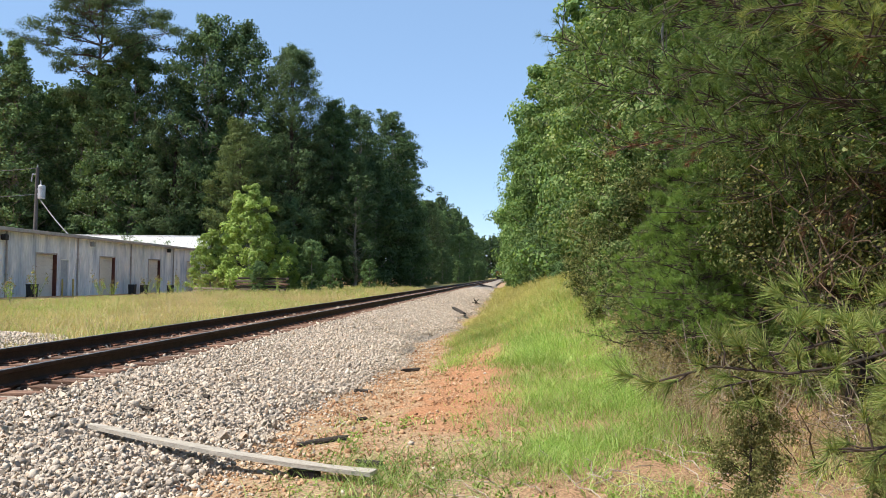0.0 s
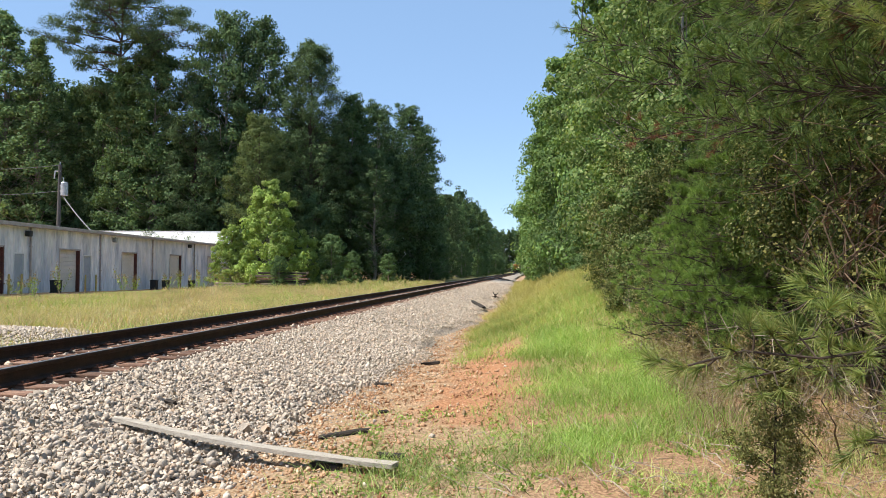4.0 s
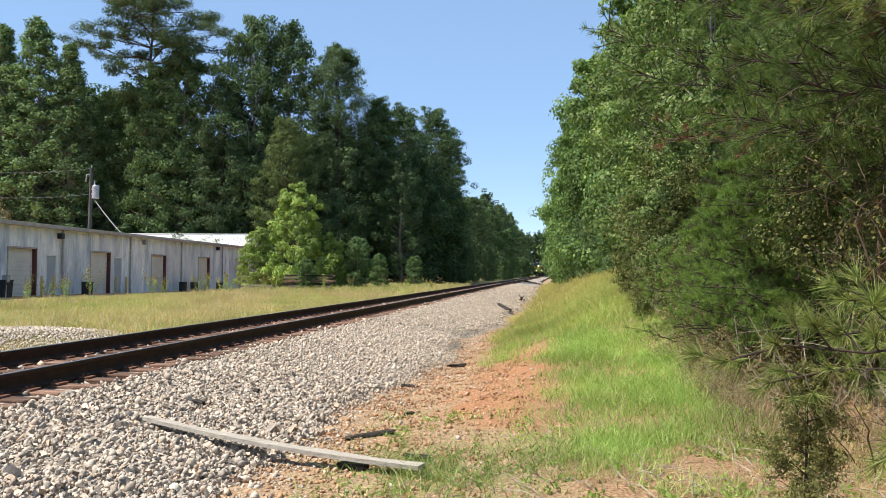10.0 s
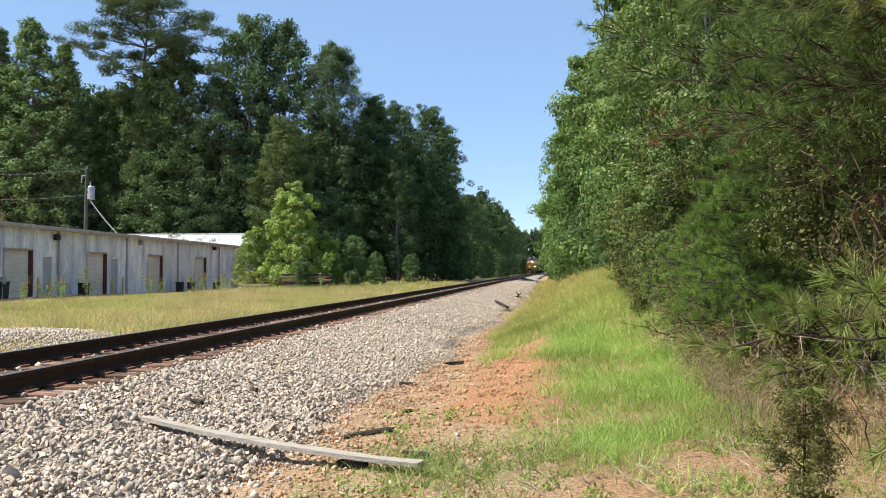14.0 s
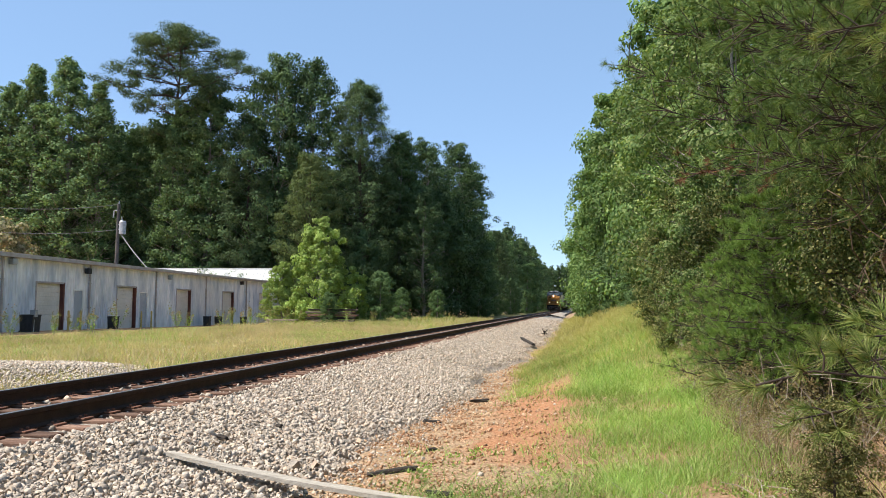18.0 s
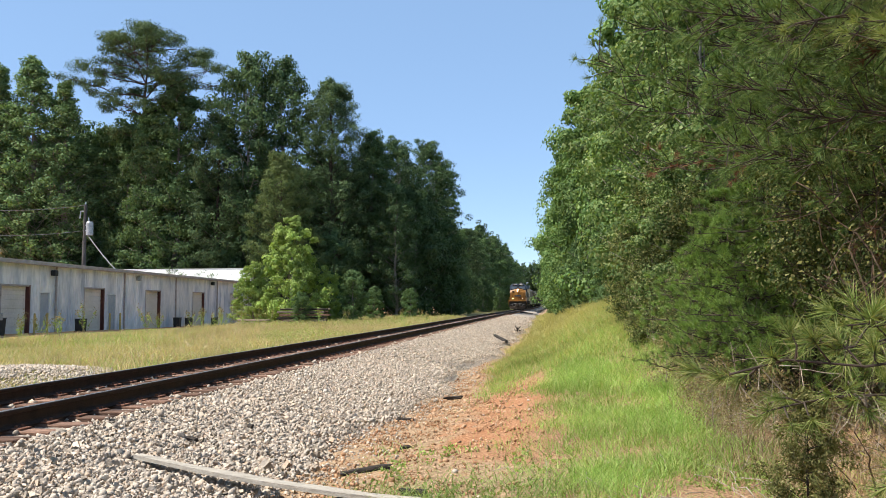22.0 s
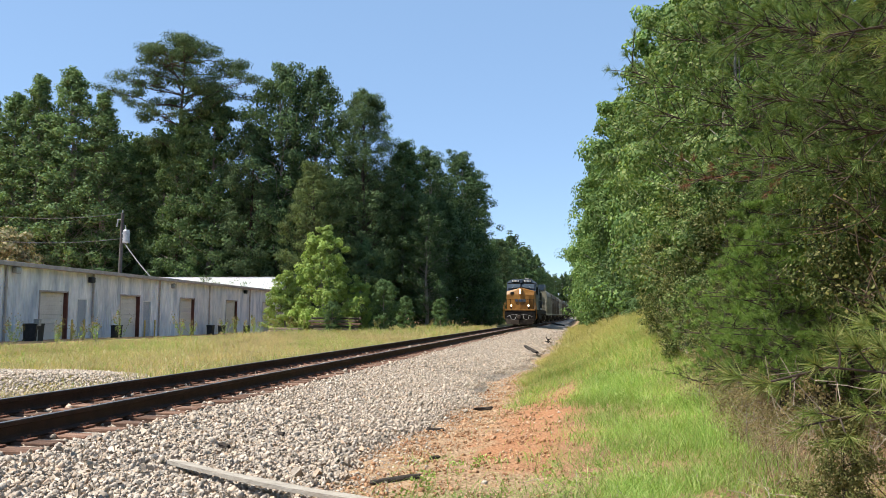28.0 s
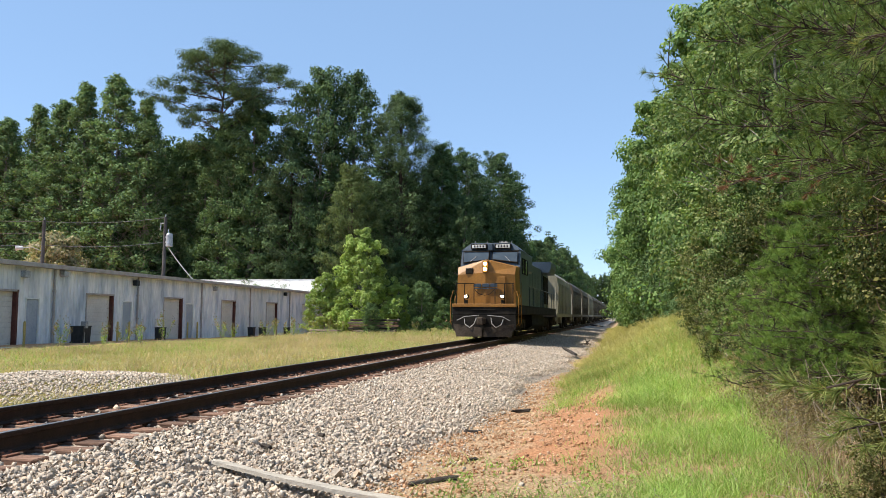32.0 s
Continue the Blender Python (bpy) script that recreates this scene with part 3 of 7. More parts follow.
def stones_at(P, size, name, label, seed, flat=0.85, material=None, shape="chip"):
    """Angular crushed stones, one closed lump per row of P."""
    r = np.random.default_rng(seed)
    n = len(P)
    base, faces, wob = {"block": (np.array(SIGNS, float) * 0.78, np.array(BOXF), 0.15), "round": (ICO_V, ICO_F, 0.15), "chip": (OCT_V, OCT_F, 0.13)}[shape]
    nv = len(base)
    V = base[None] * (0.74 + 0.38 * r.random((n, nv, 1))) + r.normal(0, wob, (n, nv, 3))
    V *= size[:, None, None] * np.stack([r.uniform(0.85, 1.3, n), r.uniform(0.75, 1.05, n), r.uniform(0.6, 0.95, n) * flat], -1)[:, None, :] * 0.5
    q = unit(r.normal(size=(n, 4)))
    a, b, c, d = q.T
    R = np.stack([np.stack([1 - 2 * (c * c + d * d), 2 * (b * c - a * d), 2 * (b * d + a * c)], -1),
                  np.stack([2 * (b * c + a * d), 1 - 2 * (b * b + d * d), 2 * (c * d - a * b)], -1),
                  np.stack([2 * (b * d - a * c), 2 * (c * d + a * b), 1 - 2 * (b * b + c * c)], -1)], 1)
    V = np.einsum("nij,nkj->nki", R, V) + P[:, None]
    F = (np.arange(n) * nv)[:, None, None] + faces[None]
    ob = new(name, mesh_np(name, V.reshape(-1, 3), F.reshape(-1, faces.shape[1]), material or M_stone))
    return tagged(ob, label, "gravel", kind="stuff")


def stones():
    def field(n, x0, x1, y0, y1):
        return rg.uniform(x0, x1, n), rg.uniform(y0, y1, n)
    for name, shape, rows in (("ballast_stones", "block", ((26000, -5.2, -1.7, 3.8, 11.5, 0.031),)), ("ballast_stones", "round", ((38000, -5.2, -1.7, 3.8, 11.5, 0.036),)),
                             ("far_ballast_stones", "chip", ((40000, -5.2, -1.4, 11.5, 20, 0.035), (32000, -5.2, -1.4, 20, 42, 0.043), (11000, -5.1, -1.6, 42, 90, 0.06),
                                                            (13000, -7.9, -5.0, 5, 26, 0.050), (6000, -7.9, -5.0, 26, 60, 0.06), (5500, -9.5, -7.7, 8, 30, 0.055)))):
        sets = []
        for n, x0, x1, y0, y1, s in rows:
            x, y = field(n, x0, x1, y0, y1)
            keep = x < bed_edge(y) + rg.normal(0, 0.16, n)
            x, y = x[keep], y[keep]
            sz = s * rg.lognormal(0, 0.32, len(x))
            z = np.maximum(bed_z(x), ground_z(x, y) - 0.02) + sz * rg.uniform(-0.55, 0.5, len(x)) - 0.03 * (np.abs(x - TX) < 1.35)
            sets.append((np.c_[x, y, z], sz))
        stones_at(np.concatenate([a for a, _ in sets]), np.concatenate([b for _, b in sets]), name, "loose pale grey and tan crushed stones on the ballast", 11, shape=shape)
    # stray stones and clods on the clay strip
    n = 46000
    x, y = rg.uniform(-2.6, 0.5, n), rg.uniform(4.2, 24, n)
    keep = rg.random(n) < np.clip(1.1 - (x + 2.6) / 2.4, 0.08, 1)
    x, y = x[keep], y[keep]
    sz = 0.024 * rg.lognormal(0, 0.42, len(x))
    P = np.c_[x, y, ground_z(x, y) + sz * 0.15]
    pale = rg.random(len(x)) < np.clip(0.66 - (x + 2.4) * 0.75, 0.04, 1)
    stones_at(P[pale], sz[pale], "stray_stones", "stray small stones scattered over red clay", 12)
    stones_at(P[~pale], sz[~pale], "clay_clods", "crumbled clods of orange and tan clay", 14, material=M_clod)
    # heap of ballast dumped on the far side of the track
    n = 9500
    a, rr = rg.uniform(0, 2 * math.pi, n), np.sqrt(rg.random(n))
    x, y = -12.4 + 3.0 * rr * np.cos(a), 15.2 + 4.2 * rr * np.sin(a)
    z = ground_z(x, y) + 0.24 * (1 - rr ** 2) + 0.02
    sz = 0.055 * rg.lognormal(0, 0.25, n)
    stones_at(np.c_[x, y, z], sz, "gravel_heap", "low heap of pale crushed stone beyond the track", 13)


def track():
    tr = empty("railway_track", pose(0, 0, RZ), "single railway track with dark rails on worn timber ties", "railway track", kind="structure")
    prof = [(-0.075, -0.175), (0.075, -0.175), (0.075, -0.162), (0.02, -0.145), (0.009, -0.125), (0.009, -0.055), (0.034, -0.04), (0.037, -0.012), (0.03, -0.002),
            (-0.03, -0.002), (-0.037, -0.012), (-0.034, -0.04), (-0.009, -0.055), (-0.009, -0.125), (-0.02, -0.145), (-0.075, -0.162)]
    for s in (-1, 1):
        x = TX + s * 0.7535
        ys = [-30, 40, 120, 300, 800]
        g = Geo()
        for a, b in zip(ys, ys[1:]):
            g.prism([(x + p, q * 1.13) for p, q in prof], "y", a, b)
        rail = part("rail", g, M_rail, tr, "dark rusted steel rail")
        part("rail_head", Geo().box(x - 0.028, x + 0.028, -30, 800, -0.004, 0.0, 0.001), M_railtop, rail, "polished running surface")
    tie = Geo().box(-1.3, 1.3, -0.115, 0.115, -0.38, -0.20, 0.012).mesh("tie", M_tie)
    plate = Geo().box(-0.19, 0.19, -0.09, 0.09, -0.202, -0.182, 0.004)
    for sx in (-0.11, 0.11):
        for sy in (-0.05, 0.05):
            plate.box(sx - 0.014, sx + 0.014, sy - 0.014, sy + 0.014, -0.185, -0.155, 0.004)
    plate = plate.mesh("tie_plate", M_plate)
    r = random.Random(3)
    rest = Geo()
    for i in range(560):
        y = -3 + i * 0.5 + r.uniform(-0.03, 0.03)
        m = pose(TX + r.uniform(-0.06, 0.06), y, r.uniform(-0.015, 0.004), 0, 0, r.uniform(-1.2, 1.2))
        if 0 <= i < 200:
            part("tie", tie, M_tie, tr, m=m)
            if i < 70:
                for s in (-1, 1):
                    part("tie_plate", plate, M_plate, tr, m=pose(TX + s * 0.7535, y, 0.0))
        else:
            rest.box(-1.3, 1.3, -0.115, 0.115, -0.38, -0.20, 0, m)
    ob = part("far_ties", rest, M_tie, tr, "far run of timber ties")
    tagged(ob, kind="stuff")


land()
ballast()
track()
stones()

# ---- storage building and its yard ----
BO = Vector((-27.42, 31.45, 0))
BM = Matrix.Translation(BO) @ Matrix.Rotation(math.atan2(0.995, -0.0995), 4, "Z")   # local x runs along the front, local -y faces the track
M_wall = mat("painted_metal_wall", [(0.36, 0.40, 0.47), (0.56, 0.585, 0.63), (0.70, 0.70, 0.71), (0.80, 0.79, 0.78)], 1.1, 6.0, 0.6, 0.05, stretch=(1, 1, 0.3), grain=0.16, objrand=0.1)
M_door_trim = mat("white_door_trim", [(0.62, 0.62, 0.61), (0.74, 0.74, 0.73)], 2, 20, 0.5, 0.02, grain=0.08)
M_roof = mat("galvanised_roof", [(0.42, 0.43, 0.44), (0.52, 0.53, 0.54)], 0.8, 8, 0.45, 0.03, grain=0.08)
M_trim = mat("eave_trim", [(0.30, 0.27, 0.25), (0.42, 0.38, 0.36)], 2, 20, 0.6, 0.05, grain=0.15)
M_roller = mat("roller_door", [(0.56, 0.53, 0.48), (0.66, 0.63, 0.58)], 0.9, 8, 0.6, 0.03, grain=0.1)
M_red = mat("red_frame", [(0.075, 0.026, 0.02), (0.13, 0.045, 0.034)], 3, 20, 0.7, 0.1)
M_mdoor = mat("grey_door", [(0.30, 0.335, 0.385), (0.39, 0.42, 0.465)], 1.5, 12, 0.55, 0.04, grain=0.1)
M_black = mat("black_plastic", [(0.015, 0.017, 0.018), (0.035, 0.036, 0.038)], 4, 30, 0.6, 0.05)
M_yellow = mat("yellow_paint", [(0.36, 0.28, 0.09), (0.46, 0.37, 0.14)], 4, 30, 0.6, 0.05)
M_steel = mat("grey_steel", [(0.30, 0.31, 0.32), (0.45, 0.46, 0.47)], 4, 30, 0.5, 0.05, 0.6)
M_conc = mat("concrete_slab", [(0.36, 0.33, 0.29), (0.48, 0.45, 0.40)], 1.5, 25, 0.9, 0.2)
M_pole = mat("utility_pole_wood", [(0.05, 0.047, 0.045), (0.10, 0.094, 0.09)], 4, 30, 0.95, 0.3, stretch=(1, 1, 0.2))


def ribbed(g, x0, x1, z0, z1, y, out=-1):
    """A sheet of ribbed metal cladding."""
    x = x0
    pts = []
    while x < x1:
        for dx, d in ((0, 0), (0.20, 0), (0.225, 0.025), (0.275, 0.025), (0.30, 0)):
            if x + dx <= x1:
                pts.append((x + dx, y + out * d))
        x += 0.30
    pts.append((x1, y))
    k = len(g.v)
    for px, py in pts:
        g.v += [(px, py, z0), (px, py, z1)]
    for i in range(len(pts) - 1):
        g.f.append((k + 2 * i, k + 2 * i + 2, k + 2 * i + 3, k + 2 * i + 1))
    return g


def warehouse():
    b = empty("storage_building", BM, "long low storage building with weathered pale metal cladding", "building")
    x0, x1, eave = -16.0, 54.0, 3.42
    rollers = [(-10.8, -8.2), (-1.5, 1.17), (7.15, 9.75), (16.2, 18.8), (25.8, 28.5), (36.1, 38.9), (47.0, 50.2)]
    mans = [(-7.6, -6.6), (1.9, 2.98), (10.9, 12.0), (19.45, 20.7)]
    pipes = [-13.0, -4.4, 4.06, 12.59, 21.95, 31.81, 42.64, 53.6]
    cuts = sorted([(a, c, 2.12) for a, c in rollers] + [(a, c, 1.82) for a, c in mans])
    edges = [x0] + [v for c in cuts for v in c[:2]] + [x1]
    # cladding between the openings, and above each of them
    for i in range(0, len(edges), 2):
        a, c = edges[i], edges[i + 1]
        if c - a > 0.05:
            g = ribbed(Geo(), a, c, -1.3, eave, 0)
            part("wall_panel", g, M_wall, b)
    for a, c, h in cuts:
        part("wall_panel", ribbed(Geo(), a, c, h, eave, 0), M_wall, b)
    part("wall_core", Geo().box(x0, x1, 0.35, 0.5, -1.3, eave - 0.02).box(x0, x0 + 0.15, 0.01, 5.4, -1.3, eave - 0.02).box(x1 - 0.15, x1, 0.01, 5.4, -1.3, eave - 0.02).box(x0, x1, 5.4, 5.6, -1.3, eave - 0.02), M_wall, b)
    part("roof", Geo().prism([(-0.28, eave + 0.02), (5.8, eave + 0.14), (5.8, eave + 0.22), (-0.28, eave + 0.1)], "x", x0 - 0.3, x1 + 0.1), M_roof, b, "low metal roof")
    part("eave_trim", Geo().box(x0 - 0.3, x1 + 0.1, -0.36, -0.28, eave - 0.1, eave + 0.11, 0.01).box(x0 - 0.3, x1 + 0.1, -0.28, 0.0, eave - 0.1, eave - 0.08), M_trim, b, "brownish grey gutter along the eave")
    for a, c in rollers:
        d = empty("roller_door", Matrix(), "", "")
        for k in ("label", "category"):
            if k in d:
                del d[k]
        d.parent = b
        z = -0.75
        while z < 2.1:
            part("slat", Geo().box(a + 0.02, c - 0.02, 0.14, 0.18, z, min(z + 0.235, 2.12), 0.012), M_roller, d)
            z += 0.24
        part("jamb", Geo().box(c, c + 0.15, -0.05, 0.34, -1.2, 2.2, 0.01), M_red, d, "dark red steel door jamb")
        part("jamb", Geo().box(a - 0.08, a, -0.05, 0.34, -1.2, 2.2, 0.01), M_trim, d)
        part("lintel", Geo().box(a - 0.08, c + 0.2, -0.05, 0.34, 2.12, 2.22, 0.01), M_trim, d)
    for a, c in mans:
        d = part("door", Geo().box(a + 0.04, c - 0.04, 0.03, 0.08, -0.75, 1.79, 0.006), M_mdoor, b, "grey steel door")
        part("door_frame", Geo().box(a, a + 0.05, -0.04, 0.12, -1.2, 1.84, 0.004).box(c - 0.05, c, -0.04, 0.12, -1.2, 1.84, 0.004).box(a, c, -0.04, 0.12, 1.79, 1.86, 0.004), M_door_trim, d)
        part("handle", Geo().box(c - 0.16, c - 0.10, -0.02, 0.03, 0.55, 0.62, 0.005), M_steel, d)
    for x in pipes:
        part("downpipe", Geo().box(x - 0.05, x + 0.05, -0.14, -0.04, -1.0, eave - 0.08, 0.015).box(x - 0.07, x + 0.07, -0.15, -0.02, 2.2, 2.26).box(x - 0.07, x + 0.07, -0.15, -0.02, 0.8, 0.86), M_trim, b)
    for x, z, dark in ((4.75, 3.12, 0), (12.2, 2.95, 1), (41.0, 3.05, 1), (24.2, 3.0, 0), (1.6, 2.95, 0)):
        lp = part("wall_light", Geo().box(x - 0.2, x + 0.2, -0.3, -0.03, z - 0.16, z + 0.16, 0.03), M_black if dark else M_steel, b, "black wall light" if dark else "grey wall light")
        part("bracket", Geo().cyl((x, -0.05, z + 0.1), (x, -0.2, z + 0.22), 0.02), M_steel, lp)
    part("slab", Geo().box(x0, x1, -1.6, -0.02, -1.4, -0.36 - 0.0, 0.02), M_conc, b, "concrete apron along the wall", m=pose(0, 0, 0, 0, 0.62, 0))


def wing():
    w = empty("rear_wing", pose(-41.4, 85.5, 0.52), "white ribbed metal roof of the raised wing behind", "building")
    g = Geo()
    for i in range(56):
        x = -14.9 + i * 0.42
        g.prism([(0, 2.9), (1.3, 4.42), (1.3, 4.50), (0, 2.98)], "x", x, x + 0.40)
        g.prism([(0, 2.98), (1.3, 4.50), (1.3, 4.56), (0, 3.05)], "x", x - 0.04, x + 0.04)
    part("roof", g, M_roof, w, "bright ribbed metal roof")
    part("gable", Geo().prism([(0.1, -1.6), (1.25, -1.6), (1.25, 4.35), (0.1, 2.85)], "x", -14.8, 8.5), M_wall, w)
    part("ridge_cap", Geo().box(-14.9, 8.7, 1.24, 1.42, 4.46, 4.6, 0.02), M_roof, w)


def bin_at(m, label):
    b = empty("waste_bin", m, label, "waste bin", "bins along the wall")
    part("body", Geo().prism([(-0.42, 0.08), (0.42, 0.08), (0.5, 0.98), (-0.5, 0.98)], "x", -0.52, 0.52), M_black, b)
    part("lid", Geo().box(-0.56, 0.56, -0.54, 0.54, 0.98, 1.05, 0.03), M_black, b)
    for s in (-0.5, 0.5):
        part("wheel", Geo().cyl((s - 0.04, 0.45, 0.09), (s + 0.04, 0.45, 0.09), 0.09, n=12), M_black, b)
    return b


def yard():
    def on(x, y):
        p = BM @ Vector((x, y, 0))
        return p.x, p.y
    def place(x, y, z, turn=0):
        return BM @ pose(x, y, z, 0, 0, turn)
    first = None
    for x, y, z in ((5.2, -0.9, -0.45), (14.0, -0.9, -0.55), (-3.0, -0.9, -0.4), (30.0, -0.9, -0.75), (32.6, -0.9, -0.8), (39.0, -1.0, -0.9)):
        m = place(x, y, z)
        m = m @ Matrix.Diagonal((0.7, 0.7, 0.9, 1))
        if first is None:
            first = bin_at(m, "black plastic wheeled waste bin beside the wall")
        else:
            copy_thing(first, m)
    post = None
    for x, y in ((7.35, -1.7), (8.6, -1.7), (16.1, -1.7), (17.6, -1.7), (-0.6, -1.7)):
        px, py = on(x, y)
        m = pose(px, py, float(ground_z(px, py)) - 0.05)
        if post is None:
            post = empty("bollard", m, "yellow painted steel bollard before a roller door", "bollard", "bollards by the doors")
            part("pipe", Geo().cyl((0, 0, 0), (0, 0, 1.12), 0.055, n=14), M_yellow, post)
            part("cap", Geo().cyl((0, 0, 1.12), (0, 0, 1.16), 0.055, 0.02, n=14), M_yellow, post)
        else:
            copy_thing(post, m)
    px, py = on(5.0, -1.2)
    mt = empty("utility_meter", pose(px, py, float(ground_z(px, py))), "small grey meter box on a post", "meter box")
    part("post", Geo().cyl((0, 0, -0.05), (0, 0, 0.8), 0.04), M_steel, mt)
    part("box", Geo().box(-0.16, 0.16, -0.1, 0.1, 0.75, 1.1, 0.02), M_steel, mt)
    # gate and wire fence at the far end
    fe = empty("chain_link_fence", BM, "low galvanised fence at the building's far end", "fence")
    for i in range(7):
        x = 41.5 + i * 2.0
        part("post", Geo().cyl((x, -2.0, -1.0), (x, -2.0, 1.1), 0.035, n=8), M_steel, fe)
    part("top_rail", Geo().cyl((41.5, -2.0, 1.05), (53.5, -2.0, 1.05), 0.03, n=8), M_steel, fe)
    g = Geo()
    for i in range(60):
        x = 41.5 + i * 0.2
        g.cyl((x, -2.0, -0.9), (x + 0.1, -2.0, 1.05), 0.006, n=3, caps=False)
        g.cyl((x + 0.1, -2.0, -0.9), (x, -2.0, 1.05), 0.006, n=3, caps=False)
    part("mesh", g, M_steel, fe, "wire mesh")


def utility_pole(x, y, top, label, transformer=False, lamp=False):
    p = empty("utility_pole", pose(x, y, float(ground_z(x, y)) - 0.1, 0, 0.6, 0), label, "utility pole", "utility poles behind the building")
    h = top - float(ground_z(x, y)) + 0.1
    part("pole", Geo().cyl((0, 0, 0), (0, 0, h), 0.17, 0.12, 12), M_pole, p, smooth=True)
    part("insulator", Geo().cyl((0, 0, h), (0, 0, h + 0.22), 0.05, 0.03, 8), M_steel, p)
    if transformer:
        t = part("transformer", Geo().cyl((0.46, -0.1, h - 2.4), (0.46, -0.1, h - 1.45), 0.27, n=16).cyl((0.46, -0.1, h - 1.45), (0.46, -0.1, h - 1.36), 0.27, 0.2, 16), M_steel, p, "grey cylindrical transformer", smooth=True)
        part("bushing", Geo().cyl((0.40, -0.1, h - 1.36), (0.34, -0.1, h - 1.0), 0.05, 0.03, 8), M_steel, t)
        part("bracket", Geo().box(0.1, 0.3, -0.14, -0.06, h - 2.1, h - 2.0).box(0.1, 0.3, -0.14, -0.06, h - 1.7, h - 1.6), M_steel, t)
        part("cutout", Geo().cyl((-0.42, -0.05, h - 1.1), (-0.34, -0.05, h - 0.5), 0.05, n=8).box(-0.4, 0.1, -0.08, -0.02, h - 0.55, h - 0.48), M_steel, p)
    if lamp:
        part("lamp_arm", Geo().tube([(0, 0, h - 2.4), (-0.7, -0.3, h - 2.1), (-1.4, -0.6, h - 2.15)], 0.035), M_steel, p)
        part("lamp_head", Geo().cyl((-1.3, -0.55, h - 2.18), (-1.75, -0.75, h - 2.2), 0.13, 0.2, 10), M_roof, p, "white street lamp head")
    return p


def wire(a, b, sag, radius, label):
    pts = []
    for i in range(17):
        s = i / 16
        q = Vector(a).lerp(Vector(b), s)
        q.z -= sag * 4 * s * (1 - s)
        pts.append(q)
    ob = new("overhead_wire", Geo().tube(pts, radius, 5).mesh("overhead_wire", M_wire))
    return tagged(ob, label, "cable", "wires between the poles")


M_wire = mat("cable_sheath", [(0.10, 0.10, 0.10), (0.2, 0.2, 0.2)], 4, 30, 0.6, 0.0)
M_cable = mat("service_drop", [(0.42, 0.42, 0.42), (0.6, 0.6, 0.6)], 4, 30, 0.5, 0.0)
warehouse()
wing()
yard()
utility_pole(-36.3, 59.2, 8.95, "weathered wooden utility pole with a grey transformer", True)
utility_pole(-43.1, 53.6, 8.2, "weathered wooden utility pole with a street lamp", False, True)
wire((-36.3, 59.2, 8.9), (-43.1, 53.6, 8.1), 0.25, 0.022, "dark overhead wire between two poles")
wire((-36.3, 59.2, 6.9), (-43.1, 53.6, 6.3), 0.25, 0.022, "dark overhead wire between two poles")
wire((-43.1, 53.6, 8.1), (-66, 34.0, 8.6), 0.6, 0.022, "dark overhead wire leading away from a pole")
wire((-43.1, 53.6, 7.2), (-66, 34.0, 7.6), 0.6, 0.022, "dark overhead wire leading away from a pole")
wire((-43.1, 53.6, 6.3), (-66, 34.0, 6.4), 0.6, 0.022, "dark overhead wire leading away from a pole")
wire((-36.0, 59.2, 6.6), (-31.2, 55.2, 3.55), 0.12, 0.045, "grey service cable from the transformer to the roof")["group"] = "service cables"

# ---- trees ----
def limb_points(r, a, b, n=5, bend=0.12):
    a, b = np.array(a, float), np.array(b, float)
    L = np.linalg.norm(b - a)
    pts = [a + (b - a) * i / (n - 1) for i in range(n)]
    for i in range(1, n):
        pts[i] = pts[i] + r.normal(0, bend * L / n, 3)
    return pts


def profile(kind, s):
    """Crown radius at the share s of the crown's height."""
    if kind == "spire":
        return (1 - s) ** 0.74 * 0.97 + 0.03
    if kind == "dome":
        return math.sin(math.pi * min(1, 0.18 + 0.80 * s)) ** 0.6
    if kind == "taper":
        return (1 - s) ** 0.48 * 0.92 + 0.08
    if kind == "umbrella":
        return 0.2 + 0.8 * (1 - s) ** 0.6 * (0.75 + 0.25 * math.sin(s * 19))
    if kind == "column":
        return min(1, 0.75 + 0.5 * s) * (1 - s ** 5) ** 0.7
    return 1.0


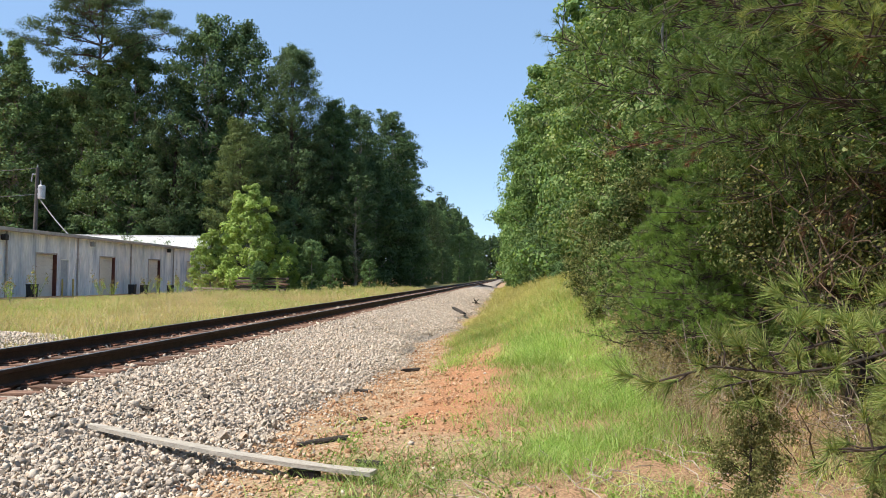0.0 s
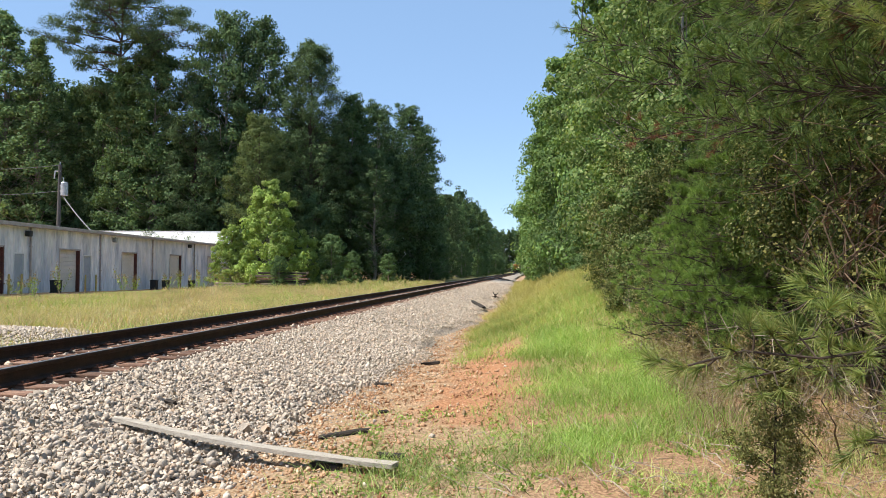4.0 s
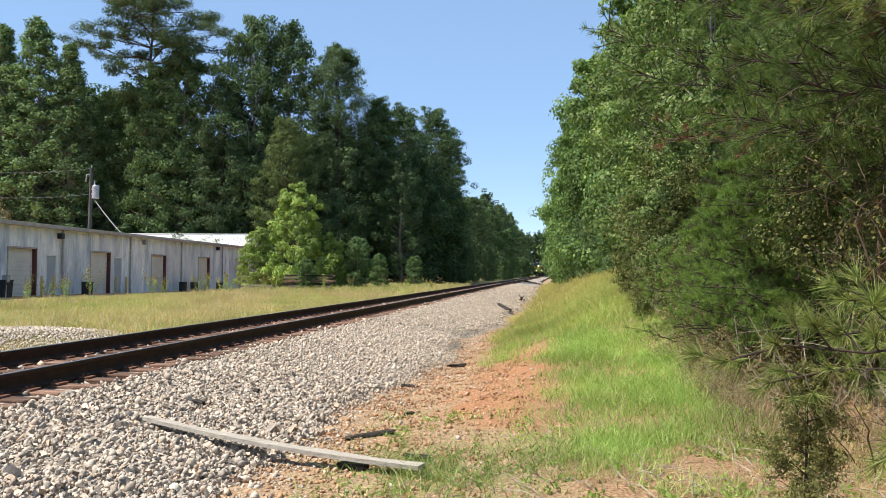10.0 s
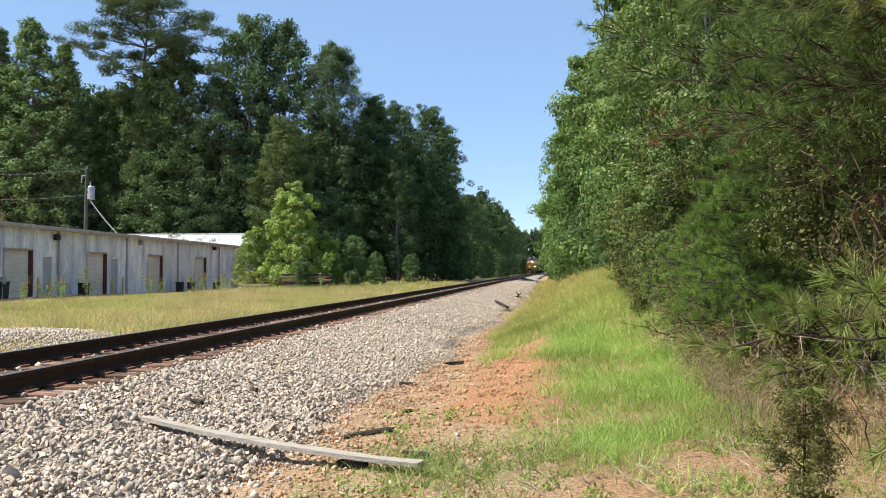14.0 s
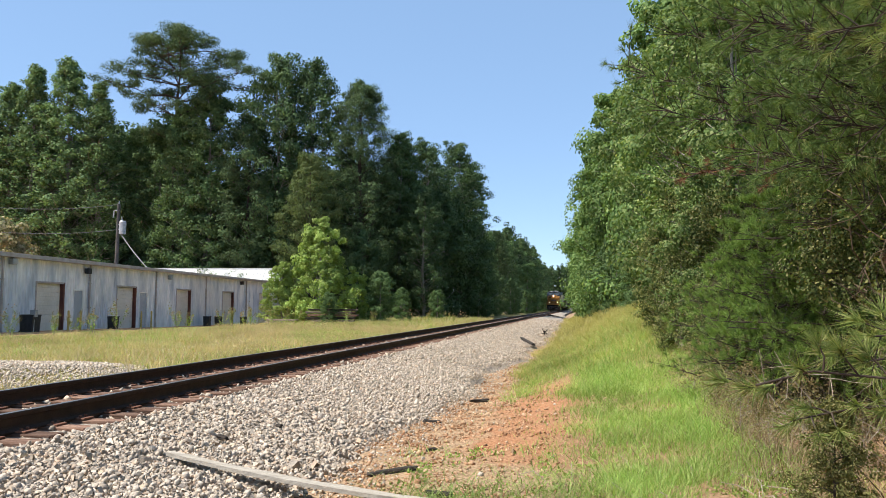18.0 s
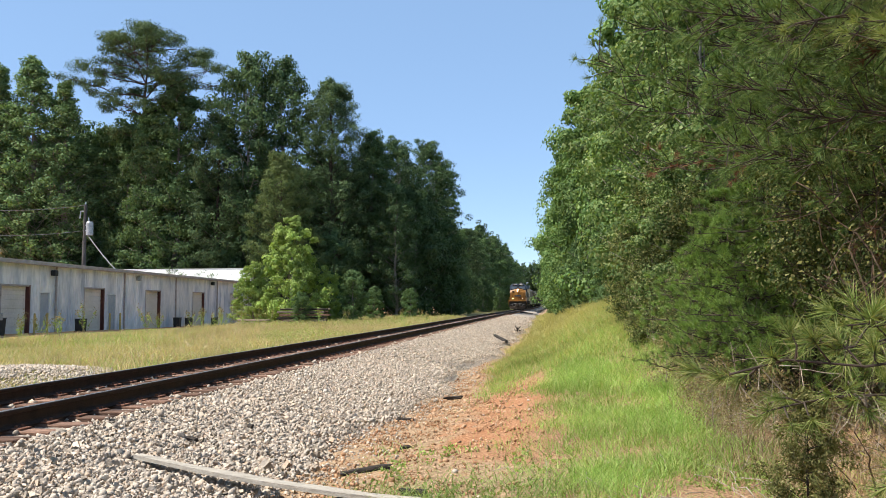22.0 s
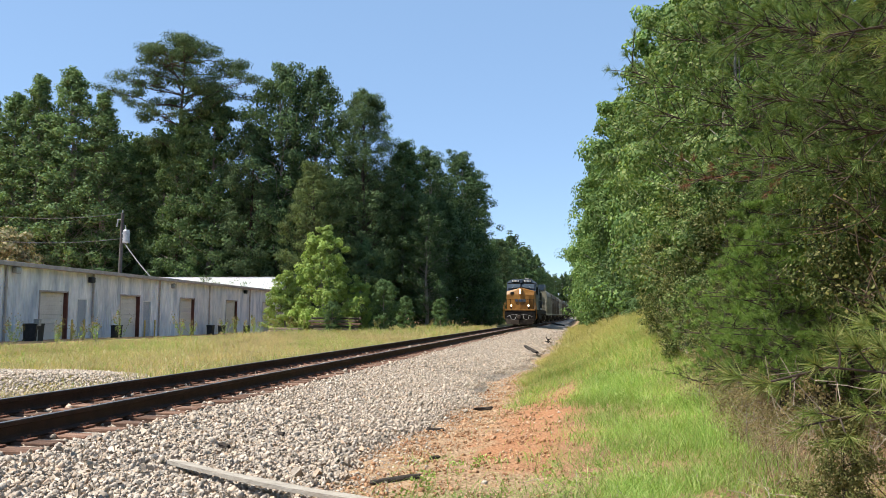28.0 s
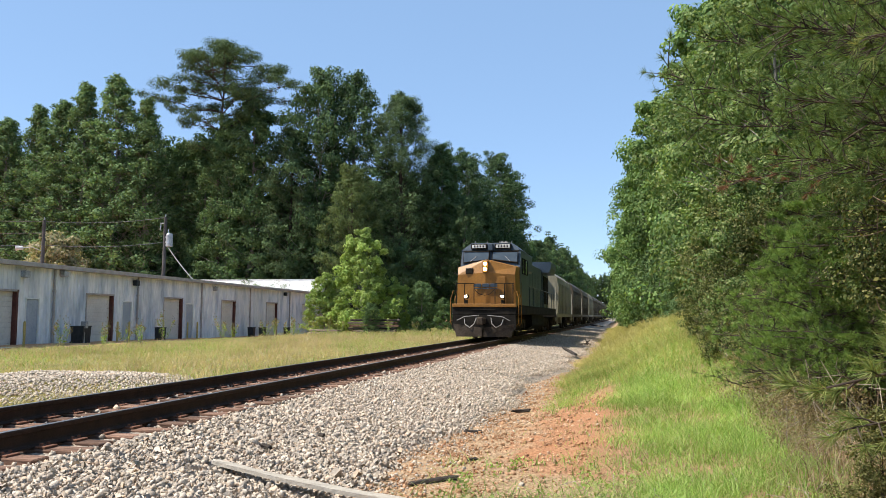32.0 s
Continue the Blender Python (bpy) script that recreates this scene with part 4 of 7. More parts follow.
def broadleaf(seed, H, R, z0, kind, leaf, width, limbs, clumps, per, clump_r, lmat, bmat, flat=0.7):
    """Trunk, limbs and a crown of leaves. Returns three meshes."""
    r = np.random.default_rng(seed)
    tr = Geo().tube(limb_points(r, (0, 0, -0.4), (0, 0, H * 0.9), 8, 0.05), 0.014 * H, 8, 0.002 * H)
    cr = []
    lb = Geo().tube([(0, 0, 0.2), (0, 0, H * 0.5), (0, 0, H * 0.88)], 0.004 * H, 5, 0.0015 * H)
    C = []
    for i in range(limbs):
        s = ((i + r.random()) / limbs) ** 0.85
        z = z0 + (H - z0) * s
        q = i * 2.399 + r.normal(0, 0.4)
        rad = R * profile(kind, s) * r.uniform(0.62, 1.16)
        end = np.array([rad * math.cos(q), rad * math.sin(q), z + 0.05 * H * r.normal(0, 0.5)])
        a = np.array([0, 0, max(0.3, z - rad * r.uniform(0.3, 0.8))])
        pts = limb_points(r, a, end, 5, 0.14)
        lb.tube(pts, 0.004 * H * (1.2 - s) * min(1.0, (60 / limbs) ** 0.5), 4, 0.0005 * H)
        for _ in range(clumps):
            w = r.uniform(0.2, 1.0) ** 0.5
            k = w * 4
            p = pts[int(min(3, k))] + (pts[int(min(3, k)) + 1] - pts[int(min(3, k))]) * (k - int(min(3, k)))
            low = 0.5 if kind in ("spire", "taper") else 0.68
            cr.append(clump_r * (low + (1 - low) * min(1, profile(kind, s))))
            C.append(p + r.normal(0, 0.45 * cr[-1], 3))
    tip = 0.1 * R * profile(kind, 0.9)
    for i in range(clumps):
        up = 0.88 + 0.12 * (i + r.random()) / clumps
        C.append(np.array([r.normal(0, tip), r.normal(0, tip), H * up]))
        cr.append(clump_r * (0.12 + 2.2 * (1.0 - up) if kind in ("spire", "taper") else 0.45 + 0.4 * profile(kind, 0.95)))
    C, cr = np.array(C), np.repeat(np.array(cr), per)[:, None]
    P = np.repeat(C, per, 0)
    d = unit(r.normal(size=P.shape)) * (0.3 + 0.7 * r.random((len(P), 1)) ** 0.5) * cr * np.repeat(r.uniform(0.6, 1.05, (len(C), 1)), per, 0)
    d[:, 2] *= flat
    P = P + d
    P[:, 2] = np.maximum(P[:, 2], 0.05)
    along = unit(d) + r.normal(0, 0.6, P.shape) + np.array([0, 0, 0.45])
    side = P * np.array([1, 1, 0]) / R
    face = unit(unit(d) * 1.1 + side * 0.35 + np.array([0, 0, 0.35]) + r.normal(0, 0.22, P.shape))
    V, F = cards(r, P, along, leaf * r.uniform(0.7, 1.3, len(P)), width * r.uniform(0.7, 1.3, len(P)), 0.12, face)
    return tr.mesh("trunk", bmat, True), lb.mesh("branching", bmat), mesh_np("crown", V, F, lmat)


def pine(seed, H, z0, R, tiers, boughs, tufts, needles, nl, nw, nmat, spread=0.5):
    """A pine: trunk, boughs in whorls, tufts of needles along the outer boughs."""
    r = np.random.default_rng(seed)
    tr = Geo().tube(limb_points(r, (0, 0, -0.4), (0, 0, H * 0.97), 9, 0.03), 0.011 * H + 0.02, 8, 0.02)
    lb = Geo()
    T, D = [], []
    for i in range(tiers):
        s = (i + 0.5) / tiers
        z = z0 + (H - z0) * s
        for j in range(boughs):
            rad = R * (1 - s) ** 0.7 + 0.25
            rad *= r.uniform(0.55, 1.12)
            q = j * 2 * math.pi / boughs + i * 1.1 + r.normal(0, 0.35)
            rise = rad * r.uniform(0.0, 0.35)
            a = np.array([0, 0, z + r.normal(0, 0.3)])
            e = a + np.array([rad * math.cos(q), rad * math.sin(q), rise])
            pts = limb_points(r, a, e, 5, 0.16)
            lb.tube(pts, 0.0042 * rad + 0.006, 5, 0.004)
            for _ in range(tufts):
                w = r.uniform(0.25, 1.0)
                k = int(min(3, w * 4))
                p = pts[k] + (pts[k + 1] - pts[k]) * (w * 4 - k)
                side = unit(r.normal(size=(1, 3)))[0] * np.array([1, 1, 0.55])
                tip = p + side * rad * spread * 0.35 * (1.1 - 0.5 * w) + np.array([0, 0, 0.12])
                lb.tube([p, tip], 0.0045, 3, 0.003)
                T.append(tip)
                D.append(unit((tip - p + (e - a) * 0.2 / max(rad, 0.1) + np.array([0, 0, 0.12]))[None])[0])
    T, D = np.array(T), np.array(D)
    P = np.repeat(T, needles, 0)
    A = np.repeat(D, needles, 0)
    P = P - A * r.uniform(0, 0.8, (len(P), 1)) ** 1.5 * nl
    V, F = spikes(r, P, A * 0.8 + unit(r.normal(size=P.shape)) * r.uniform(0.5, 1.1, (len(P), 1)), nl * r.uniform(0.7, 1.15, len(P)), nw)
    return tr.mesh("trunk", M_bark, True), lb.mesh("branching", M_bark), mesh_np("crown", V, F, nmat)


def plant(name, meshes, x, y, scale, turn, label, category, group="", sink=0.1, lift=1.0, tilt=0.0, wide=1.0):
    ob = empty(name, Matrix.Translation((x, y, float(ground_z(x, y)) - sink)) @ Euler((radians(tilt), 0, radians(turn))).to_matrix().to_4x4() @ Matrix.Diagonal((scale * wide, scale * wide, scale * lift, 1)), label, category, group)
    for n, me in zip(("trunk", "branching", "crown"), meshes):
        o = new(n, me)
        o.parent = ob
        if n == "branching" and category == "shrub":
            o["kind"] = "stuff"
    return ob


def shift_seed(v):
    return random.Random(v)


def tall_pine():
    """An old pine: bare trunk, long level limbs in open tiers that carry flat puffs of needles."""
    r = np.random.default_rng(29)
    H = 33.2
    tr = Geo().tube(limb_points(r, (0, 0, -0.4), (0.4, 0, H * 0.97), 9, 0.03), 0.36, 8, 0.06)
    lb = Geo()
    P, D = [], []

    def puff(c, R, n):
        d = r.normal(size=(n, 3))
        d = unit(d) * (0.25 + 0.75 * r.random((n, 1)) ** 0.5)
        P.append(c + d * R * np.array([1.0, 1.0, 0.5]))
        D.append(unit(d))

    for i, (z, reach, count) in enumerate(((21.0, 4.0, 3), (23.2, 6.4, 5), (24.8, 7.6, 6), (26.4, 7.2, 6), (28.0, 6.4, 6), (29.6, 5.2, 6), (31.0, 3.6, 5), (32.2, 1.9, 4))):
        for j in range(count):
            q = j * 2 * math.pi / count + i * 1.9 + r.normal(0, 0.25)
            rad = reach * r.uniform(0.72, 1.08) * (1.18 if math.cos(q) > 0.3 else 1.0)
            a = np.array([0.012 * z, 0, z + r.normal(0, 0.35)])
            e = a + np.array([rad * math.cos(q), rad * math.sin(q), rad * r.uniform(0.08, 0.36)])
            pts = limb_points(r, a, e, 6, 0.15)
            lb.tube(pts, 0.085, 5, 0.025)
            puff(pts[-1] + np.array([0, 0, 0.2]), r.uniform(1.0, 1.4), 210)
            for k in range(int(2 + rad * 0.62)):
                w = r.uniform(0.42, 0.95)
                p = a + (e - a) * w
                t = p + np.array([r.normal(0, 0.20 * rad), r.normal(0, 0.20 * rad), r.uniform(0.1, 0.6)])
                lb.tube([p, (p + t) / 2, t], 0.045, 4, 0.02)
                puff(t, r.uniform(0.75, 1.2), 150)
    puff(np.array([0.4, 0, H - 0.4]), 1.1, 200)
    P, D = np.concatenate(P), np.concatenate(D)
    V, F = cards(r, P, D + r.normal(0, 0.6, P.shape), 0.36, 0.09, 0.0, unit(D * 1.1 + np.array([0, 0, 0.5]) + r.normal(0, 0.25, P.shape)))
    return tr.mesh("trunk", M_bark, True), lb.mesh("branching", M_bark), mesh_np("crown", V, F, N_far)


# forest edge beyond the building and along the track
F_OAK = broadleaf(21, 24, 5.0, 2.5, "dome", 0.23, 0.18, 150, 3, 64, 1.05, L_dark, M_bark_grey, 0.7)
F_GUM = broadleaf(22, 26, 5.0, 2.0, "spire", 0.20, 0.16, 330, 2, 44, 0.80, L_mid, M_bark_grey, 0.9)
F_GUM3 = broadleaf(37, 26, 4.7, 2.0, "spire", 0.20, 0.16, 310, 2, 46, 0.85, L_mid, M_bark_grey, 0.9)
F_GUM2 = broadleaf(23, 24, 4.2, 1.5, "taper", 0.23, 0.18, 170, 3, 56, 1.0, L_gum, M_bark_grey, 0.75)
F_UNDER = broadleaf(24, 11, 3.2, 0.4, "dome", 0.24, 0.19, 28, 5, 78, 1.0, L_gum, M_bark_grey, 0.6)
F_UNDERD = broadleaf(25, 12, 3.4, 0.4, "column", 0.24, 0.18, 28, 5, 76, 1.1, L_dark, M_bark_grey, 0.6)
F_YOUNG = broadleaf(26, 9, 3.9, 0.3, "taper", 0.19, 0.145, 90, 3, 76, 0.62, L_light, M_bark_grey, 0.75)
F_TAN = broadleaf(27, 8, 2.6, 0.5, "dome", 0.24, 0.19, 60, 3, 50, 0.75, L_cream, M_bark_grey)
F_PINE = broadleaf(28, 26, 6.2, 2.0, "taper", 0.34, 0.075, 260, 3, 64, 0.95, N_far, M_bark, 0.7)
F_SCRUB = broadleaf(30, 18, 5.0, 1.0, "taper", 0.32, 0.07, 130, 3, 70, 0.95, N_olive, M_bark, 0.5)
F_TALL = tall_pine()
# plainer trees for the ranks that stay far off or hidden
C_OAK = broadleaf(31, 24, 4.6, 1.0, "dome", 0.42, 0.33, 90, 2, 44, 1.3, L_dark, M_bark_grey)
C_GUM = broadleaf(32, 24, 4.2, 1.0, "column", 0.40, 0.32, 90, 2, 44, 1.2, L_gum, M_bark_grey)
C_PINE = broadleaf(33, 26, 4.8, 2.0, "taper", 0.70, 0.15, 100, 2, 46, 1.2, N_far, M_bark, 0.5)


def left_wood():
    r = shift_seed(5)
    gum = "tall slender sweetgum with sunlit green leaves at the wood's edge"
    oak = "broad dark green oak at the edge of the wood"
    pin = "dense dark green pine at the edge of the wood"
    g = "trees of the wood beyond the track"
    G, O, P = ("sweetgum_tree", gum), ("oak_tree", oak), ("pine_tree", pin)
    for x, y, h, ms, base, (nm, lab) in (
            (-88.2, 91.5, 28.2, F_GUM, 26, G), (-83.3, 91.7, 28.4, F_GUM3, 26, G), (-79.5, 91.5, 27.6, F_GUM, 26, G), (-74.9, 91.7, 28.7, F_GUM3, 26, G), (-71.2, 91.5, 29.5, F_GUM, 26, G),
            (-67.9, 91.5, 31.2, F_GUM3, 26, G), (-63.2, 91.5, 32.3, F_GUM, 26, G), (-59.0, 91.5, 28.7, F_GUM3, 26, G), (-56.0, 95.5, 24.4, F_GUM2, 24, G), (-52.3, 94.4, 24.6, F_GUM2, 24, G),
            (-47.5, 91.5, 26.0, F_GUM2, 24, G), (-44.2, 91.5, 28.5, F_GUM2, 24, G), (-39.2, 91.5, 24.7, F_PINE, 26, P), (-36.3, 93.3, 32.0, F_OAK, 24, O), (-32.9, 95.5, 32.0, F_OAK, 24, O),
            (-25.9, 93.3, 28.8, F_PINE, 26, P), (-29.6, 86.0, 18.6, F_SCRUB, 18, P), (-22.6, 98.7, 22.1, F_PINE, 26, P), (-21.8, 97.0, 22.8, F_GUM2, 24, G),
            (-19.4, 101.0, 22.4, F_OAK, 24, O), (-16.4, 108.0, 23.4, F_OAK, 24, O), (-15.7, 115.0, 21.8, F_GUM2, 24, G), (-18.3, 94.0, 15.5, F_OAK, 24, O), (-17.0, 100.0, 15.5, F_UNDERD, 12, O), (-16.2, 106.5, 15.0, F_UNDERD, 12, O)):
        plant(nm, ms, x, y, h / base, r.uniform(0, 360), lab, "tree", g, wide=0.92 if ms is F_OAK and h > 29.5 else 1.3 if ms in (F_GUM, F_GUM3) else 1.0)
    plant("pine_tree", F_TALL, -49.0, 91.7, 1.08, 0, "tall open-crowned pine rising above the wood", "tree", g)
    # second and third rank, filling the wood behind
    for i in range(26):
        x = -98 + i * 2.9 + r.uniform(-1, 1)
        plant("oak_tree", C_OAK if i % 3 else C_PINE, x * 1.05, 105 + r.uniform(-2, 5) + max(0, (x + 25) * 0.9), r.uniform(0.78, 0.9) + 0.2 * (x < -54), r.uniform(0, 360), "shaded oak within the wood" if i % 3 else "shaded pine within the wood", "tree", g)
    for i in range(30):
        plant("oak_tree", C_OAK, -101 + i * 2.75 + r.uniform(-1, 1), 112 + r.uniform(-2, 3) + max(0, (i - 27) * 5), r.uniform(0.82, 0.94) + 0.2 * (i < 17), r.uniform(0, 360), "shaded oak within the wood", "tree", g)
    # lower trees before them
    for i in range(19):
        x = -84 + i * 3.4 + r.uniform(-0.9, 0.9)
        # mostly the darker-leaved crown: the wood's shade is put into its colour
        ms = F_UNDER if r.random() < 0.4 else F_UNDERD
        plant("understorey_tree", ms, x * 1.09, 92.6 + r.uniform(-1.0, 1.5) + max(0, (x + 24) * 0.8) - 6 * (x > -30), r.uniform(0.8, 1.3), r.uniform(0, 360), "leafy understorey tree along the wood's edge", "tree", "understorey trees")
    plant("dogwood_tree", F_TAN, -51.2, 66, 1.12, 30, "small tree with cream and tan drying leaves", "tree", "understorey trees")
    plant("dogwood_tree", F_TAN, -53.8, 67, 1.0, 130, "small tree with cream and tan drying leaves", "tree", "understorey trees")
    # wall of trees following the line
    for i in range(34):
        y = 116 + i * 6.0 + i * i * 0.10
        h = 12.6 + 6.6 * min(1, max(0, i - 3) / 9) + 1.6 * math.sin(i * 1.3) + r.uniform(-1.0, 1.2)
        ms, base = ((F_OAK, 24), (F_GUM2, 24), (F_PINE, 26), (F_OAK, 24))[i % 4] if i < 8 else ((C_OAK, 24), (C_GUM, 24), (C_PINE, 26), (C_OAK, 24))[i % 4]
        plant("lineside_tree", ms, -16.2 + r.uniform(-0.8, 0.8) - 0.002 * (y - 116), y, h / base, r.uniform(0, 360), "tall dark tree along the railway", "tree", "trees along the line")
        if i % 2 == 0:
            plant("understorey_tree", F_UNDERD, -13.6 + r.uniform(-0.6, 0.6), y - 3, r.uniform(0.45, 0.7), r.uniform(0, 360), "leafy understorey tree along the railway", "tree", "understorey trees")
    for x, y, s in ((-12.3, 190, 1.05), (-11.6, 176, 0.45), (-11.4, 262, 0.6), (-11.2, 300, 0.5)):
        plant("understorey_tree", F_UNDER, x, y, s, r.uniform(0, 360), "sunlit leafy tree leaning out along the railway", "tree", "understorey trees")
    # woods that close the view down the line
    for i in range(26):
        plant("distant_tree", C_OAK, -38 + i * 2.6 + r.uniform(-1, 1), 640 + r.uniform(-12, 12), r.uniform(1.2, 1.42), r.uniform(0, 360), "distant tree closing the view down the line", "tree", "distant trees")
    # bright young tree before the building's far end, and saplings beside it
    y_lab = "young tree with bright yellow-green sunlit leaves"
    plant("young_tree", F_YOUNG, -22.4, 68.0, 1.0, 20, y_lab, "tree", "young trees at the field's end")
    plant("young_tree", F_YOUNG, -25.6, 67.5, 0.6, 140, y_lab, "tree", "young trees at the field's end")
    plant("young_tree", F_YOUNG, -19.6, 70.0, 0.5, 230, y_lab, "tree", "young trees at the field's end")
    for x, y, s in ((-17.2, 69, 0.42), (-16.4, 74, 0.3), (-19.6, 62.0, 0.24), (-14.8, 84, 0.3)):
        plant("sapling", F_UNDER, x, y, s, r.uniform(0, 360), "low green sapling at the edge of the field", "tree", "saplings at the field's end")


left_wood()

# right bank: thicket and trees
R_FINE = broadleaf(41, 7.5, 2.2, 0.3, "dome", 0.085, 0.062, 40, 6, 96, 0.42, L_vine, M_bark_grey, 0.75)
R_VINE = broadleaf(50, 6.4, 2.1, 2.2, "dome", 0.055, 0.042, 46, 6, 100, 0.36, L_vine, M_bark_grey)
R_OLIVE = broadleaf(48, 5.0, 1.6, 0.2, "dome", 0.075, 0.052, 44, 6, 60, 0.34, L_olive, M_twig)
R_DRY = broadleaf(49, 1.4, 0.75, 0.08, "dome", 0.045, 0.026, 70, 4, 6, 0.16, L_tan, M_twig)
R_MID = broadleaf(42, 10, 2.5, 0.3, "column", 0.125, 0.095, 40, 5, 110, 0.62, L_bank, M_bark_grey, 0.75)
R_FAR = broadleaf(43, 12, 3.0, 0.3, "column", 0.20, 0.15, 34, 5, 84, 0.8, L_bank, M_bark_grey, 0.75)
R_SPIRE = broadleaf(52, 12, 2.7, 0.3, "taper", 0.17, 0.13, 50, 5, 84, 0.8, L_bank, M_bark_grey, 0.8)
R_PINE = pine(44, 11.0, 2.0, 3.5, 15, 7, 21, 58, 0.13, 0.0058, N_near, 0.8)
R_PINE2 = pine(45, 9.0, 1.7, 2.6, 14, 7, 20, 56, 0.125, 0.0058, N_near, 0.85)
R_SOFT = pine(53, 3.4, 0.5, 1.25, 11, 7, 16, 64, 0.10, 0.005, N_soft, 0.95)
# high crown, meant to shade the thicket from above the view
R_HIGH = pine(51, 10.5, 3.1, 2.7, 10, 8, 24, 62, 0.125, 0.0055, N_near, 0.85)
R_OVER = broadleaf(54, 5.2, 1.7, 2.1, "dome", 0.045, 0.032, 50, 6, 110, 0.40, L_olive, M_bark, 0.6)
R_SHRUB = broadleaf(46, 2.0, 1.0, 0.1, "dome", 0.05, 0.03, 70, 5, 14, 0.22, L_vine, M_twig)
R_CEDAR = broadleaf(47, 1.0, 0.19, 0.2, "column", 0.022, 0.009, 46, 4, 64, 0.06, N_cedar, M_bark, 1.0)


def clover():
    """Low broad-leaved weeds on the clay and litter."""
    r = np.random.default_rng(91)
    n = 520
    x, y = r.uniform(-1.6, 2.8, n), r.uniform(4.2, 9.0, n)
    keep = r.random(n) < 0.25 + 0.75 * (np.sin(x * 2.7 + y * 1.3) * np.sin(y * 2.1 - x) > 0.1)
    x, y = x[keep], y[keep]
    C = np.c_[x, y, ground_z(x, y) + 0.02]
    P = np.repeat(C, 14, 0) + r.normal(0, 0.035, (len(C) * 14, 3)) * np.array([1, 1, 0.4])
    V, F = cards(r, P, r.normal(size=P.shape) + np.array([0, 0, 0.35]), 0.035, 0.022)
    tagged(new("low_weeds", mesh_np("low_weeds", V, F, L_light)), "low broad-leaved green weeds on clay and litter", "weeds", kind="stuff")


def bare_twigs():
    """Pale bare sprays of dead twigs before the dark thicket."""
    r = np.random.default_rng(93)
    for i in range(18):
        x, y, z = r.uniform(2.2, 3.5), r.uniform(6.3, 9.5), r.uniform(-0.1, 0.7)
        z += float(ground_z(x, y)) + 0.4
        L = r.uniform(0.4, 1.0)
        g = Geo()
        a = np.zeros(3)
        e = np.array([-L * 0.5, r.normal(0, 0.3), L * r.uniform(0.2, 0.9)])
        pts = limb_points(r, -e * 0.9 - np.array([0, 0, z - float(ground_z(x, y))]) * 0.8, e, 7, 0.35)
        g.tube(pts, 0.008, 5, 0.003)
        for k in range(5):
            j = int(r.integers(2, 6))
            g.tube(limb_points(r, pts[j], pts[j] + r.normal(0, 0.22, 3), 4, 0.3), 0.004, 4, 0.002)
        ob = new("bare_twig", g.mesh("bare_twig", M_twig))
        ob.matrix_world = pose(x, y, z)
        tagged(ob, "pale bare forked twig in the thicket", "twig", "bare twigs in the thicket")


def vine_tangle(x, y, z, w, h, seed):
    """Brown looping stems with thin yellowing leaves, hung over the shrubs."""
    r = np.random.default_rng(seed)
    g = float(ground_z(x, y))
    ob = empty("vine_tangle", pose(x, y, g), "brown vine tangle with sparse yellow-green leaves", "vine", "vines of the thicket")
    st, at = Geo(), []
    for i in range(16):
        p = np.array([r.normal(0, w * 0.5), r.normal(0, 0.25), max(0.0, z - g - h * 0.5) * (r.random() < 0.6)])
        v = np.array([r.normal(0, 0.3), r.normal(0, 0.2), 1.0])
        pts = [p]
        for k in range(10):
            v = 0.5 * v + r.normal(0, 0.5, 3) + np.array([0, 0, 0.4 if k < 6 else -0.25])
            p = p + unit(v[None])[0] * (z - g + h * 0.5) / 9.0 * r.uniform(0.6, 1.0)
            pts.append(p)
            if k > 2:
                at.append(p + r.normal(0, 0.06, (3, 3)))
        st.tube(pts, r.uniform(0.004, 0.009), 5, 0.003)
    part("stem", st, M_vine, ob)
    P = np.concatenate(at)
    V, F = cards(r, P, r.normal(size=P.shape) - np.array([0, 0, 0.5]), 0.042 * r.uniform(0.5, 1.3, len(P)), 0.03, 0.15)
    part("foliage", mesh_np("foliage", V, F, L_yellow), L_yellow, ob)


